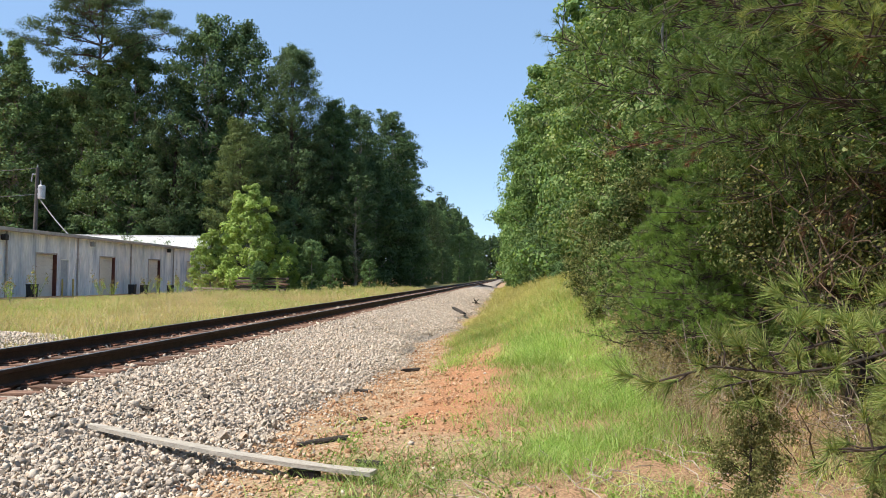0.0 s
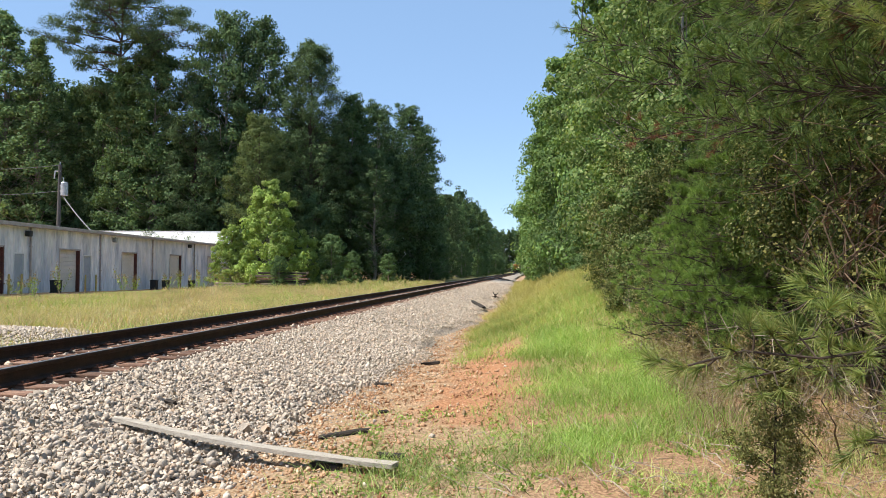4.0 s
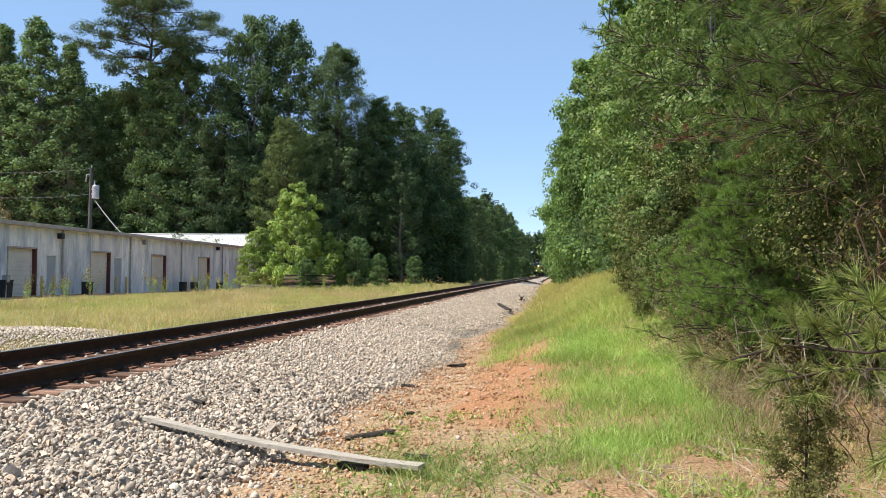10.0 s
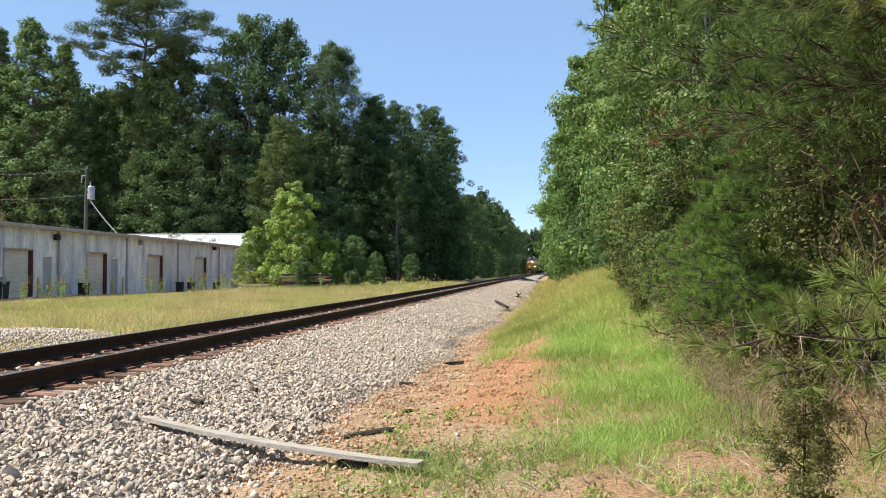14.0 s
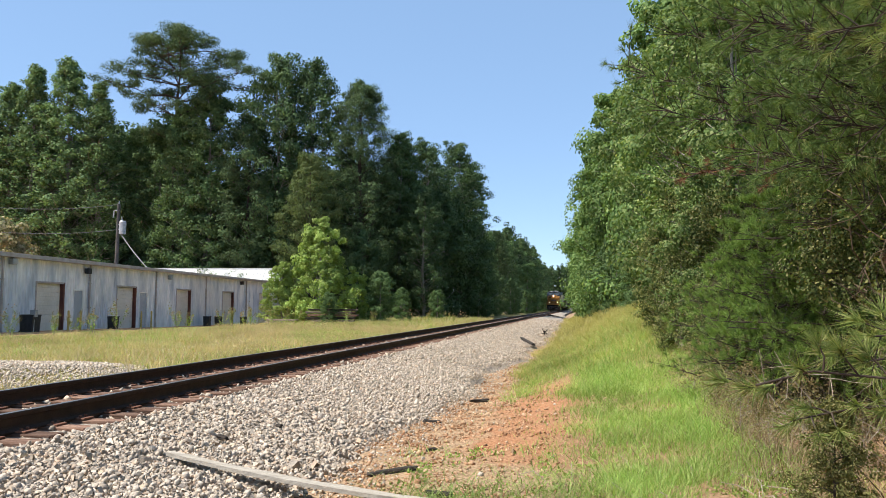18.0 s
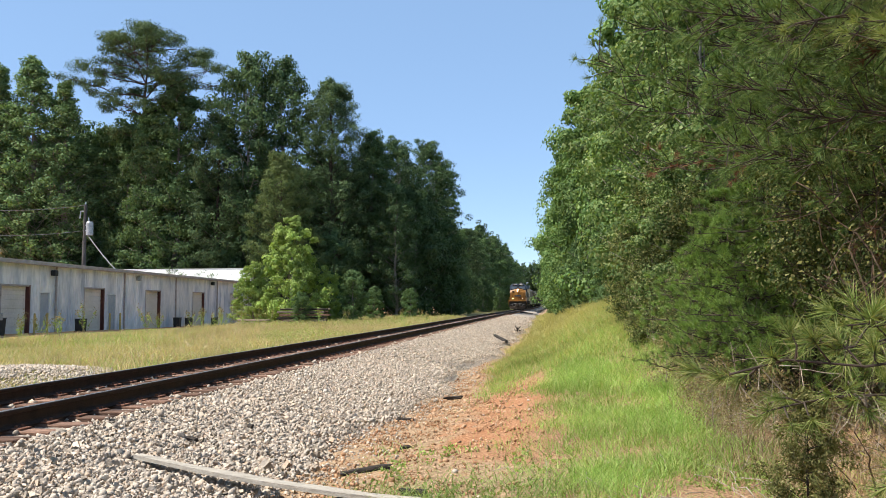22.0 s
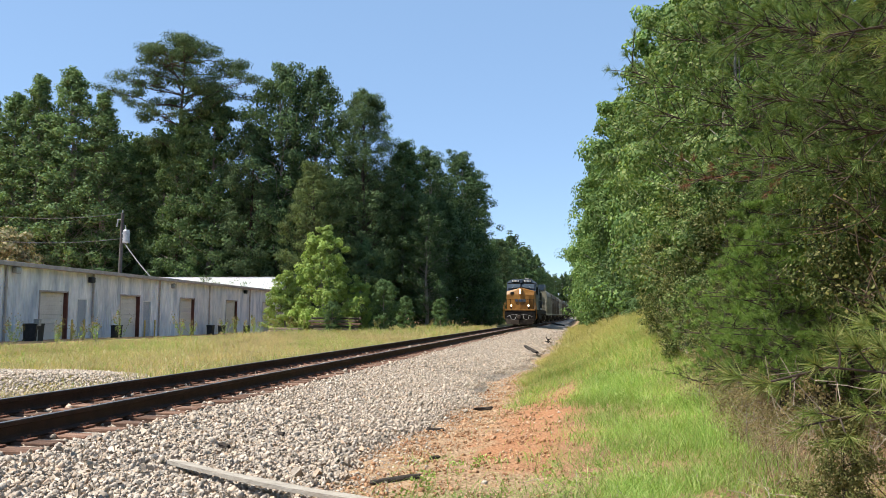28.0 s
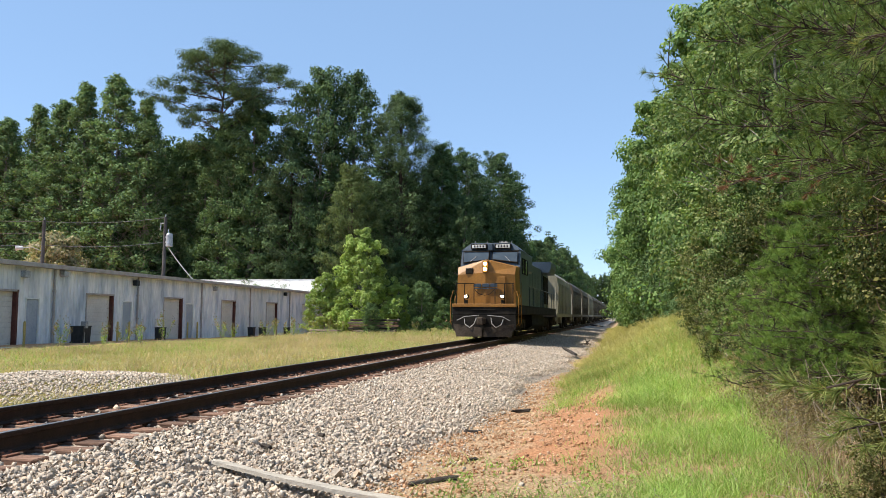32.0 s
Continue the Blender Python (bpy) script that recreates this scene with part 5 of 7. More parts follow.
def right_bank():
    r = shift_seed(9)
    g = "trees of the bank"
    vine = "thicket tree hung with small glossy vine leaves"
    for x, y, s in ((2.5, 15.2, 0.62), (2.6, 18.4, 0.72), (2.7, 13.4, 0.5), (2.8, 21.5, 0.8), (3.2, 11.8, 0.42), (3.0, 25.5, 0.8), (2.5, 30, 0.6), (1.8, 19.0, 0.5), (1.9, 16.2, 0.45), (2.1, 12.9, 0.36)):
        plant("bramble_thicket", R_OLIVE, x, y, s, r.uniform(0, 360), "dense bramble with dull olive and tan leaves", "shrub", "shrubs of the bank")
    for x, y, s in ((1.95, 10.2, 0.62), (2.35, 9.4, 0.62), (2.0, 11.2, 0.75), (2.65, 8.4, 0.5), (1.6, 12.2, 0.6), (2.8, 7.4, 0.45), (1.9, 8.9, 0.42), (1.75, 9.6, 0.5)):
        plant("dry_shrub", R_DRY, x, y, s, r.uniform(0, 360), "dry brown twiggy shrub with few withered leaves", "shrub", "dry shrubs of the bank")
    pin = "young pine with long fresh green needles"
    for x, y, s in ((4.4, 10.6, 1.0), (5.9, 8.3, 0.95), (5.2, 13.6, 0.8), (4.9, 6.4, 0.8)):
        plant("young_pine", R_PINE, x, y, s, r.uniform(0, 360), pin, "tree", g)
    for x, y, s in ((4.7, 4.7, 0.9), (3.9, 12.8, 0.62), (3.9, 9.4, 0.85), (3.3, 13.6, 0.48), (3.5, 15.6, 0.55), (4.2, 8.4, 0.95), (3.4, 14.4, 0.5)):
        plant("young_pine", R_PINE2, x, y, s, r.uniform(0, 360), pin, "tree", g)
    # pines added mostly out of view, to throw shade on the thicket
    for x, y, s in ((3.7, 5.2, 1.0), (4.5, 8.0, 1.05)):
        plant("young_pine", R_HIGH, x, y, s, r.uniform(0, 360), "added pine whose raised crown shades the thicket", "tree", g)
    for x, y, s in ((2.35, 10.6, 0.82), (2.95, 9.9, 0.9), (2.2, 11.8, 0.72), (2.9, 11.6, 0.95)):
        plant("young_pine", R_SOFT, x, y, s, r.uniform(0, 360), "bushy young pine with soft bright green needles", "tree", g)
    # dense crowns added over the hollow so that it falls dark
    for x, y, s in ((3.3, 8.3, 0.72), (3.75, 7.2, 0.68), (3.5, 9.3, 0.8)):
        plant("overhanging_tree", R_OVER, x, y, s, r.uniform(0, 360), "dense leafy crown added to shade the hollow beneath", "tree", g)
    for x, y, s in ((2.6, 15.8, 0.55), (3.15, 17.2, 1.02), (3.3, 20.2, 1.1), (3.4, 23.6, 1.22), (3.2, 27.0, 1.22), (5.4, 18.0, 1.2), (6.2, 11.0, 1.0), (6.6, 14.6, 1.1), (7.2, 6.2, 0.9), (5.6, 9.6, 0.5), (5.9, 6.4, 0.5), (5.4, 11.4, 0.55), (6.6, 4.4, 0.6), (5.6, 3.2, 0.5), (4.3, 11.6, 0.3), (5.6, 12.6, 0.5)):
        plant("vine_thicket", R_FINE, x, y, s, r.uniform(0, 360), vine, "tree", g)
    # leafy crowns added inside the sparse pines to block the sun
    for x, y, s in ((4.6, 8.0, 1.0), (4.2, 11.3, 0.9)):
        plant("vine_tree", R_VINE, x, y, s, r.uniform(0, 360), "vine-hung crown added among the pines to shade what lies below", "tree", g)
    for x, y, z, w, h, seed in ((2.6, 7.0, 1.45, 0.35, 0.7, 1), (2.95, 6.7, 1.4, 0.35, 0.8, 2), (2.9, 7.5, 1.6, 0.4, 0.9, 3), (2.75, 6.0, 1.0, 0.3, 0.7, 4)):
        vine_tangle(x, y, z, w, h, seed)
    for x, y, s in ((4.2, 30.5, 1.05), (3.5, 35, 1.1), (5.2, 30, 1.2), (4.2, 40, 1.12), (6.5, 24, 1.1), (3.2, 44, 1.1), (5.5, 37, 1.25)):
        plant("bank_tree", R_SPIRE if int(y) % 5 == 0 else R_MID, x, y, s * r.uniform(0.85, 1.05), r.uniform(0, 360), "leafy mid-green tree on the bank", "tree", g)
    for x, y, s in ((1.8, 40.5, 0.88), (1.05, 48.5, 0.77), (0.75, 55, 0.58)):
        plant("bank_tree", R_SPIRE, x, y, s, r.uniform(0, 360), "ragged young tree leaning from the bank", "tree", g)
    for x, y, s in ((2.4, 49.5, 1.0), (1.9, 54, 0.95), (1.7, 59, 0.95), (1.4, 64, 0.9), (1.4, 70, 0.85), (1.3, 77, 0.8), (1.3, 84, 0.76), (1.2, 92, 0.74), (1.1, 101, 0.72), (0.9, 110, 0.7), (4.5, 55, 1.15), (4.0, 64, 1.15)):
        plant("bank_tree", R_SPIRE if int(y) % 3 == 0 else R_FAR, x, y, s * r.uniform(0.85, 1.08), r.uniform(0, 360), "leafy mid-green tree on the bank", "tree", g)
    for i in range(16):
        plant("bank_tree", C_GUM, 1.7 - 0.07 * i + r.uniform(-0.4, 0.4), 118 + i * 16, 0.5 + 0.015 * i, r.uniform(0, 360), "leafy mid-green tree on the bank", "tree", g)
    for i in range(22):
        plant("bank_tree", (C_OAK, C_GUM)[i % 2], 11.5 + r.uniform(-1.5, 2.5), 2 + i * 5.2, r.uniform(0.5, 0.7), r.uniform(0, 360), "shaded tree behind the thicket", "tree", g)
    for x, y, s in ((1.0, 45, 0.3), (0.6, 56, 0.3), (0.4, 66, 0.28), (0.2, 78, 0.28), (0.0, 92, 0.28), (1.5, 36, 0.3), (2.0, 29.5, 0.26)):
        plant("bank_shrub", F_UNDER, x, y, s, r.uniform(0, 360), "low bright green shrub on the grassy bank", "shrub", "shrubs of the bank")
    for x, y, s in ((2.7, 12.6, 0.6), (2.4, 14.5, 0.8), (2.4, 17.0, 0.9), (2.3, 20, 0.9), (2.4, 23, 0.9)):
        plant("shrub", R_SHRUB, x, y, s, r.uniform(0, 360), "twiggy shrub with small dull leaves", "shrub", "shrubs of the bank")
    ced = "small olive-green cedar bush on dry litter"
    for x, y, s in ((1.46, 5.15, 1.08), (2.35, 5.3, 0.8), (2.1, 4.6, 0.6)):
        plant("cedar_bush", R_CEDAR, x, y, s, r.uniform(0, 360), ced, "shrub", "shrubs of the bank", sink=0.03)


right_bank()
clover()
bare_twigs()


def bough(name, a, b, label, tufts, needles, nl, nw, nmat, seed, reach=0.25, droop=0.0):
    """A pine branch with side twigs that end in tufts of needles."""
    r = np.random.default_rng(seed)
    ob = empty(name, Matrix.Translation(b), label, "branch", "near pine branches")
    v = np.array(a, float) - np.array(b, float)
    pts = limb_points(r, (0, 0, 0), v, 7, 0.10)
    tips, ways, tw = [], [], Geo().tube(pts, 0.010, 6, 0.005)
    L = np.linalg.norm(v)
    for i in range(tufts):
        w = (0.08 + 0.92 * (i + r.random()) / tufts) * 5.999
        k = int(w)
        p = pts[k] + (pts[k + 1] - pts[k]) * (w - k)
        d = unit((v / L + r.normal(0, 0.8, 3) + np.array([0, 0, 0.25 - droop]))[None])[0]
        tip = p + d * reach * r.uniform(0.4, 1.1)
        tw.tube([p, (p + tip) / 2 + r.normal(0, 0.01, 3), tip], 0.006, 4, 0.003)
        tips.append(tip)
        ways.append(d)
    tips.append(pts[-1])
    ways.append(v / L)
    part("stem", tw, M_bark, ob)
    P = np.repeat(np.array(tips), needles, 0)
    A = np.repeat(np.array(ways), needles, 0)
    P = P - A * r.uniform(0, 0.06, (len(P), 1))
    V, F = spikes(r, P, A * 0.85 + unit(r.normal(size=P.shape)) * r.uniform(0.5, 1.05, (len(P), 1)), nl * r.uniform(0.7, 1.15, len(P)), nw)
    part("foliage", mesh_np("foliage", V, F, nmat), nmat, ob)
    return ob


near_lab = "low pine branch with long sunlit-toned needles reaching over the litter"
SWAYING = [bough("pine_branch", (0.60, 3.8, 0.65), (2.5, 4.45, 0.82), near_lab, 15, 80, 0.14, 0.0045, N_near_lit, 61, 0.17, -0.5),
           bough("pine_branch", (1.2, 4.1, 0.76), (2.6, 4.9, 1.0), near_lab, 17, 80, 0.14, 0.0045, N_near_lit, 62, 0.2, -0.5)]
bough("pine_branch", (1.5, 3.9, 0.35), (2.6, 4.2, 0.45), near_lab, 16, 70, 0.14, 0.0045, N_near_lit, 63)
bough("pine_branch", (1.9, 4.4, 0.1), (2.9, 4.9, 0.3), near_lab, 16, 70, 0.17, 0.0045, N_near_lit, 64)
bough("pine_branch", (1.45, 4.5, 0.95), (2.9, 5.3, 1.15), near_lab, 20, 70, 0.17, 0.0045, N_near_lit, 68)
bough("pine_branch", (1.75, 3.9, 0.62), (2.6, 3.9, 0.6), near_lab, 16, 70, 0.17, 0.0045, N_near_lit, 69)
bough("pine_branch", (1.2, 4.9, 0.5), (2.7, 5.4, 0.6), near_lab, 18, 70, 0.16, 0.0045, N_near_lit, 70)
# sun on these outer boughs comes partly from their paler needle colour
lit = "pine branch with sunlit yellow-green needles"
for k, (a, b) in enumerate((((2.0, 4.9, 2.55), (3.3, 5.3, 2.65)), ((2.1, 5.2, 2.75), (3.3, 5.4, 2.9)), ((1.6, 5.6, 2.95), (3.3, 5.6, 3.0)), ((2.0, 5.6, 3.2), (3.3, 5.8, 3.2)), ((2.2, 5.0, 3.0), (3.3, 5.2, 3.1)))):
    bough("pine_branch", a, b, lit, 40, 56, 0.11, 0.0042, N_near_lit, 80 + k, 0.34)
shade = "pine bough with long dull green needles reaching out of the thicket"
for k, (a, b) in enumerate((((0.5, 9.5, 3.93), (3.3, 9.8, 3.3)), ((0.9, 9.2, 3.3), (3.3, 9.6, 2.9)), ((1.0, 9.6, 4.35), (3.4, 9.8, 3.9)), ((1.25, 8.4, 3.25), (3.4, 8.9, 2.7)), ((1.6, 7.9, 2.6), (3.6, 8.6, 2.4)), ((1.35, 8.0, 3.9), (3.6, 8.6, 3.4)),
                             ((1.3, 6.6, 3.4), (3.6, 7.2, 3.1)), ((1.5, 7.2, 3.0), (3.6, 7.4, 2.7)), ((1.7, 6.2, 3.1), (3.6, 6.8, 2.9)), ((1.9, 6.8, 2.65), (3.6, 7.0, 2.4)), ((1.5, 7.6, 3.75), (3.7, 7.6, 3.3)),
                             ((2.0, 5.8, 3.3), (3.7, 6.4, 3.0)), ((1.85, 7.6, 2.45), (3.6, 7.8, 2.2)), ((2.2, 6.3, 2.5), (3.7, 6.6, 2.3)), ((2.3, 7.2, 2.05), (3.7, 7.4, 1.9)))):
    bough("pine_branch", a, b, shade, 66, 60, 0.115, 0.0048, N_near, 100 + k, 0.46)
dead_lab = "dead pine branch with rust-brown needles in the thicket"
bough("dead_branch", (1.35, 10.6, 2.85), (3.2, 10.4, 2.9), dead_lab, 30, 36, 0.12, 0.006, N_dead, 65, 0.4, 0.4)
bough("dead_branch", (2.4, 6.4, 3.0), (3.6, 6.8, 3.3), dead_lab, 16, 50, 0.15, 0.006, N_dead, 66, 0.3, 0.4)
bough("dead_branch", (2.6, 7.0, 1.7), (3.8, 7.2, 2.1), dead_lab, 14, 50, 0.15, 0.006, N_dead, 67, 0.3, 0.4)


# ---- grass and litter ----
def grass(name, label, n, x0, x1, y0, y1, h, w, material, dens=None, lean=0.35, seed=1, hvar=0.3):
    r = np.random.default_rng(seed)
    x, y = r.uniform(x0, x1, n), r.uniform(y0, y1, n)
    clump = 0.5 + 0.5 * np.sin(x * 2.3 + 1.7 * np.sin(y * 1.1)) * np.sin(y * 1.9 + 1.3 * np.sin(x * 0.9))
    keep = r.random(n) < 0.35 + 0.65 * clump
    if dens is not None:
        keep &= r.random(n) < dens(x, y)
    x, y = x[keep], y[keep]
    z = np.maximum(ground_z(x, y), np.where((x > -9) & (x < -2.6), bed_z(x), -9)) - 0.02
    V, F = blades(r, np.c_[x, y, z], h * r.uniform(1 - hvar, 1 + hvar, len(x)) * (0.75 + 0.4 * clump[keep]), w, lean)
    return tagged(new(name, mesh_np(name, V, F, material)), label, "grass", kind="stuff")


def all_grass():
    edge = lambda x, y, xe, soft: smooth01(x, xe - soft, xe + soft)
    patchy = lambda x, y: 0.5 + 0.5 * np.sin(x * 3.3 + 1.4 * np.sin(y * 2.1)) * np.sin(y * 2.6 + 1.1 * np.sin(x * 2.7))
    lush_left = lambda y: 0.2 - 0.03 * (y - 8) + 0.3 * np.sin(y * 1.3) * np.sin(y * 0.47 + 1) + 0.12 * np.sin(y * 4.1)
    in_lush = lambda x, y: edge(x, y, lush_left(y), 0.5) * (1 - smooth01(x + 0.2 * np.sin(y * 2.2), 1.55 + 0.045 * (y - 8), 2.15 + 0.05 * (y - 8))) * smooth01(y + 0.5 * np.sin(x * 2.9) - 0.5 * smooth01(x, 0.6, 1.4), 6.5, 8.0)
    grass("lush_grass", "bright green knee-high grass on the bank", 120000, -1.0, 2.9, 6.4, 15.5, 0.15, 0.0065, G_green,
          lambda x, y: in_lush(x, y) * (0.45 + 0.55 * patchy(x, y)), lean=0.75, seed=2, hvar=0.45)
    grass("tall_grass", "taller light green grass stems standing in the bank's grass", 9000, -0.6, 2.4, 7.6, 15, 0.27, 0.005, G_pale,
          lambda x, y: in_lush(x, y) * patchy(x + 2, y), lean=0.45, seed=21, hvar=0.4)
    grass("dead_grass", "grey and brown dead grass among the green", 16000, -0.8, 2.6, 6.8, 15, 0.09, 0.006, G_straw,
          lambda x, y: in_lush(x, y) * (patchy(x * 1.3, y * 1.3 + 4) > 0.6), lean=1.2, seed=22)
    grass("verge_grass", "green and yellow grass sloping to the ballast", 90000, -2.3, 3.2, 12.5, 34, 0.19, 0.0075, G_dry,
          lambda x, y: edge(x, y, verge_edge(y), 0.4) * smooth01(y, 14, 19.5) * (1 - 0.9 * np.exp(-((x + 0.35) / 0.4) ** 2) * (1 - smooth01(y, 16, 21))), lean=0.7, seed=3, hvar=0.45)
    grass("verge_green", "green grass low on the bank", 60000, -2.0, 2.6, 11.5, 27, 0.17, 0.0075, G_green,
          lambda x, y: edge(x, y, verge_edge(y) + 0.05, 0.4) * smooth01(y - 2.2 * smooth01(x, -1.6, -0.2), 11.6, 13.6) * (1 - 0.95 * np.exp(-((x + 0.35) / 0.42) ** 2) * (1 - smooth01(y, 15, 20))) * (1 - 0.8 * smooth01(y, 18, 26)), lean=0.7, seed=4, hvar=0.45)
    grass("far_verge_grass", "yellowing grass along the far ballast", 40000, -3.4, 3.0, 34, 110, 0.30, 0.014, G_dry,
          lambda x, y: edge(x, y, verge_edge(y), 0.3), lean=0.6, seed=5, hvar=0.5)
    off_heap = lambda x, y: 1 - 0.9 * ((x + 12.6) ** 2 / 6.5 + (y - 15.2) ** 2 / 16 < 1)
    grass("field_grass", "tall yellow-green meadow grass between track and building", 90000, -23.6, -9.2, 11, 52, 0.19, 0.011, G_field,
          off_heap, lean=0.8, seed=6, hvar=0.5)
    grass("field_seed_heads", "feathery brown seed heads above the meadow", 40000, -22, -9.4, 13, 56, 0.32, 0.012, G_seed,
          lambda x, y: off_heap(x, y) * smooth01(0.5 + 0.5 * np.sin(x * 0.45 + 0.8 * np.sin(y * 0.17)) * np.sin(y * 0.19 + x * 0.2), 0.25, 0.7) * smooth01(-x, 9.4, 11), lean=0.5, seed=26, hvar=0.45)
    grass("meadow_green", "patches of greener grass in the meadow", 34000, -24, -9.4, 14, 62, 0.22, 0.014, G_green,
          lambda x, y: off_heap(x, y) * (0.12 + 0.5 * (np.sin(x * 0.5 + 2 * np.sin(y * 0.13)) * np.sin(y * 0.21 + x * 0.3) > 0.2)), lean=0.7, seed=16, hvar=0.5)
    grass("far_field_grass", "tall yellow-green meadow grass at the field's end", 26000, -24, -9.6, 50, 92, 0.36, 0.026, G_field, lean=0.6, seed=7, hvar=0.5)
    grass("far_field_green", "greener tufts at the field's end", 9000, -24, -9.6, 52, 90, 0.42, 0.026, G_green, lambda x, y: patchy(x * 0.3, y * 0.2) * 0.8, lean=0.6, seed=17, hvar=0.5)
    grass("yard_edge_grass", "short green grass by the building's dirt apron", 34000, -25.4, -18, 20, 60, 0.14, 0.02, G_green, lambda x, y: smooth01(x + 0.1 * (y - 31), -23.9, -23.1) * (1 - 0.8 * smooth01(x, -21, -18.4)), lean=0.6, seed=14)
    grass("clay_tufts", "sparse tufts of green grass on the clay", 11000, -1.5, 0.6, 4.6, 16, 0.10, 0.006, G_green,
          lambda x, y: 0.04 + 0.8 * smooth01(x, -1.2, 0.3) * (np.sin(x * 3.1 + y * 1.7) * np.sin(y * 1.4 - x * 2) > 0.1), lean=1.0, seed=15, hvar=0.5)
    weedy = lambda x, y: np.exp(-((x + 0.75) / 0.65) ** 2 - ((y - 6.75 - 0.35 * x) / 0.62) ** 2)
    grass("near_weeds", "low spreading green weeds on the clay", 60000, -1.9, 2.6, 4.2, 9.0, 0.11, 0.0085, G_weed,
          lambda x, y: np.clip(0.05 + 0.85 * weedy(x, y) * (0.1 + 0.9 * patchy(x * 1.7, y * 1.7)) + 0.22 * (np.sin(x * 2.7 + y * 1.3) * np.sin(y * 2.1 - x) > 0.2) * smooth01(x, -0.6, 0.6), 0, 1), lean=1.3, seed=8, hvar=0.5)
    grass("litter_grass", "thin pale green grass wisps on dry litter", 7000, 0.2, 3.2, 4.2, 8.4, 0.16, 0.005, G_pale,
          lambda x, y: 0.15 + 0.85 * (patchy(x * 1.5, y * 1.5) > 0.6), lean=0.8, seed=28, hvar=0.5)
    grass("straw_litter", "dry straw and pine litter on the ground", 46000, -0.6, 4.5, 3.8, 10.5, 0.05, 0.006, G_straw, lambda x, y: smooth01(x, -0.7, 0.6), lean=2.8, seed=9)
    grass("dry_stalks", "dry brown grass stalks below the shrubs", 5000, 1.3, 3.6, 7.0, 14.5, 0.32, 0.007, G_straw,
          lambda x, y: smooth01(x, 1.3, 2.0), lean=0.6, seed=10)


all_grass()

# ---- train ----
M_orange = mat("yellow_orange_paint", [(0.205, 0.088, 0.014), (0.275, 0.122, 0.019)], 1.4, 14, 0.5, 0.04, grain=0.2, spec=0.4)
M_blue = mat("dark_blue_paint", [(0.024, 0.040, 0.062), (0.042, 0.060, 0.085)], 0.9, 14, 0.45, 0.03, grain=0.15, spec=0.4)
M_frame = mat("grimy_black_steel", [(0.010, 0.009, 0.008), (0.028, 0.024, 0.020)], 2, 18, 0.9, 0.2, spec=0.12)
M_truck = mat("dusty_truck_steel", [(0.026, 0.020, 0.016), (0.065, 0.051, 0.040)], 2, 18, 0.9, 0.2, spec=0.12)
M_glass = mat("cab_glass", [(0.045, 0.06, 0.075), (0.07, 0.085, 0.10)], 1, 5, 0.08, 0.0, grain=0.05, spec=0.8)
M_white = mat("white_paint", [(0.62, 0.62, 0.60), (0.74, 0.74, 0.72)], 2, 20, 0.5, 0.02, grain=0.08)
M_hopper = mat("beige_hopper_paint", [(0.20, 0.18, 0.13), (0.27, 0.245, 0.18)], 0.5, 8, 0.6, 0.05, stretch=(1, 1, 0.3), grain=0.16)
M_hopper2 = mat("brown_hopper_paint", [(0.06, 0.048, 0.034), (0.10, 0.08, 0.058)], 0.5, 8, 0.65, 0.05, stretch=(1, 1, 0.3), grain=0.18)
M_post = mat("pale_post_paint", [(0.30, 0.28, 0.23), (0.38, 0.36, 0.30)], 2, 20, 0.6, 0.02)
M_head = glow("headlight_glow", (1.0, 0.74, 0.42), 14.0)
M_ditch = glow("ditch_light_glow", (1.0, 0.70, 0.38), 14.0)
M_hose = mat("hose_grey", [(0.20, 0.19, 0.18), (0.30, 0.285, 0.27)], 4, 20, 0.7, 0.0)
WHEEL_R = 0.53
AXLES = []


def wheelset(parent, y, r=WHEEL_R):
    """Two wheels on an axle, turning together; origin on the axle."""
    g = Geo().cyl((-0.85, 0, 0), (0.85, 0, 0), 0.09, n=10)
    for s in (-1, 1):
        g.cyl((s * 0.70, 0, 0), (s * 0.835, 0, 0), r, n=26)
        g.cyl((s * 0.68, 0, 0), (s * 0.70, 0, 0), r + 0.03, n=26)
        for k in range(6):
            q = k * math.pi / 3
            g.box(s * 0.84 - 0.01, s * 0.84 + 0.01, math.cos(q) * 0.3 - 0.05, math.cos(q) * 0.3 + 0.05, math.sin(q) * 0.3 - 0.05, math.sin(q) * 0.3 + 0.05)
    w = part("wheelset", g, M_truck, parent, "steel wheels on an axle")
    w.location = (0, y, r)
    return w


def truck_frame(parent, y, axle_gap, n):
    """Side frames, springs and journal boxes of a bogie."""
    half = axle_gap * (n - 1) / 2
    t = part("truck_frame", Geo().box(-1.0, 1.0, y - 0.3, y + 0.3, 0.55, 0.85, 0.03), M_truck, parent)
    for s in (-1, 1):
        x = s * 1.08
        part("side_frame", Geo().prism([(y - half - 0.5, 0.62), (y - half - 0.3, 0.45), (y + half + 0.3, 0.45), (y + half + 0.5, 0.62), (y + half + 0.4, 0.9), (y, 1.0), (y - half - 0.4, 0.9)], "x", x - 0.07, x + 0.07), M_truck, t)
        for i in range(n):
            ay = y - half + i * axle_gap
            part("journal_box", Geo().box(x - 0.12, x + 0.14, ay - 0.17, ay + 0.17, 0.38, 0.72, 0.03), M_truck, t)
            part("spring", Geo().cyl((x, ay + axle_gap * 0.33, 0.5), (x, ay + axle_gap * 0.33, 0.9), 0.1, n=10), M_truck, t)


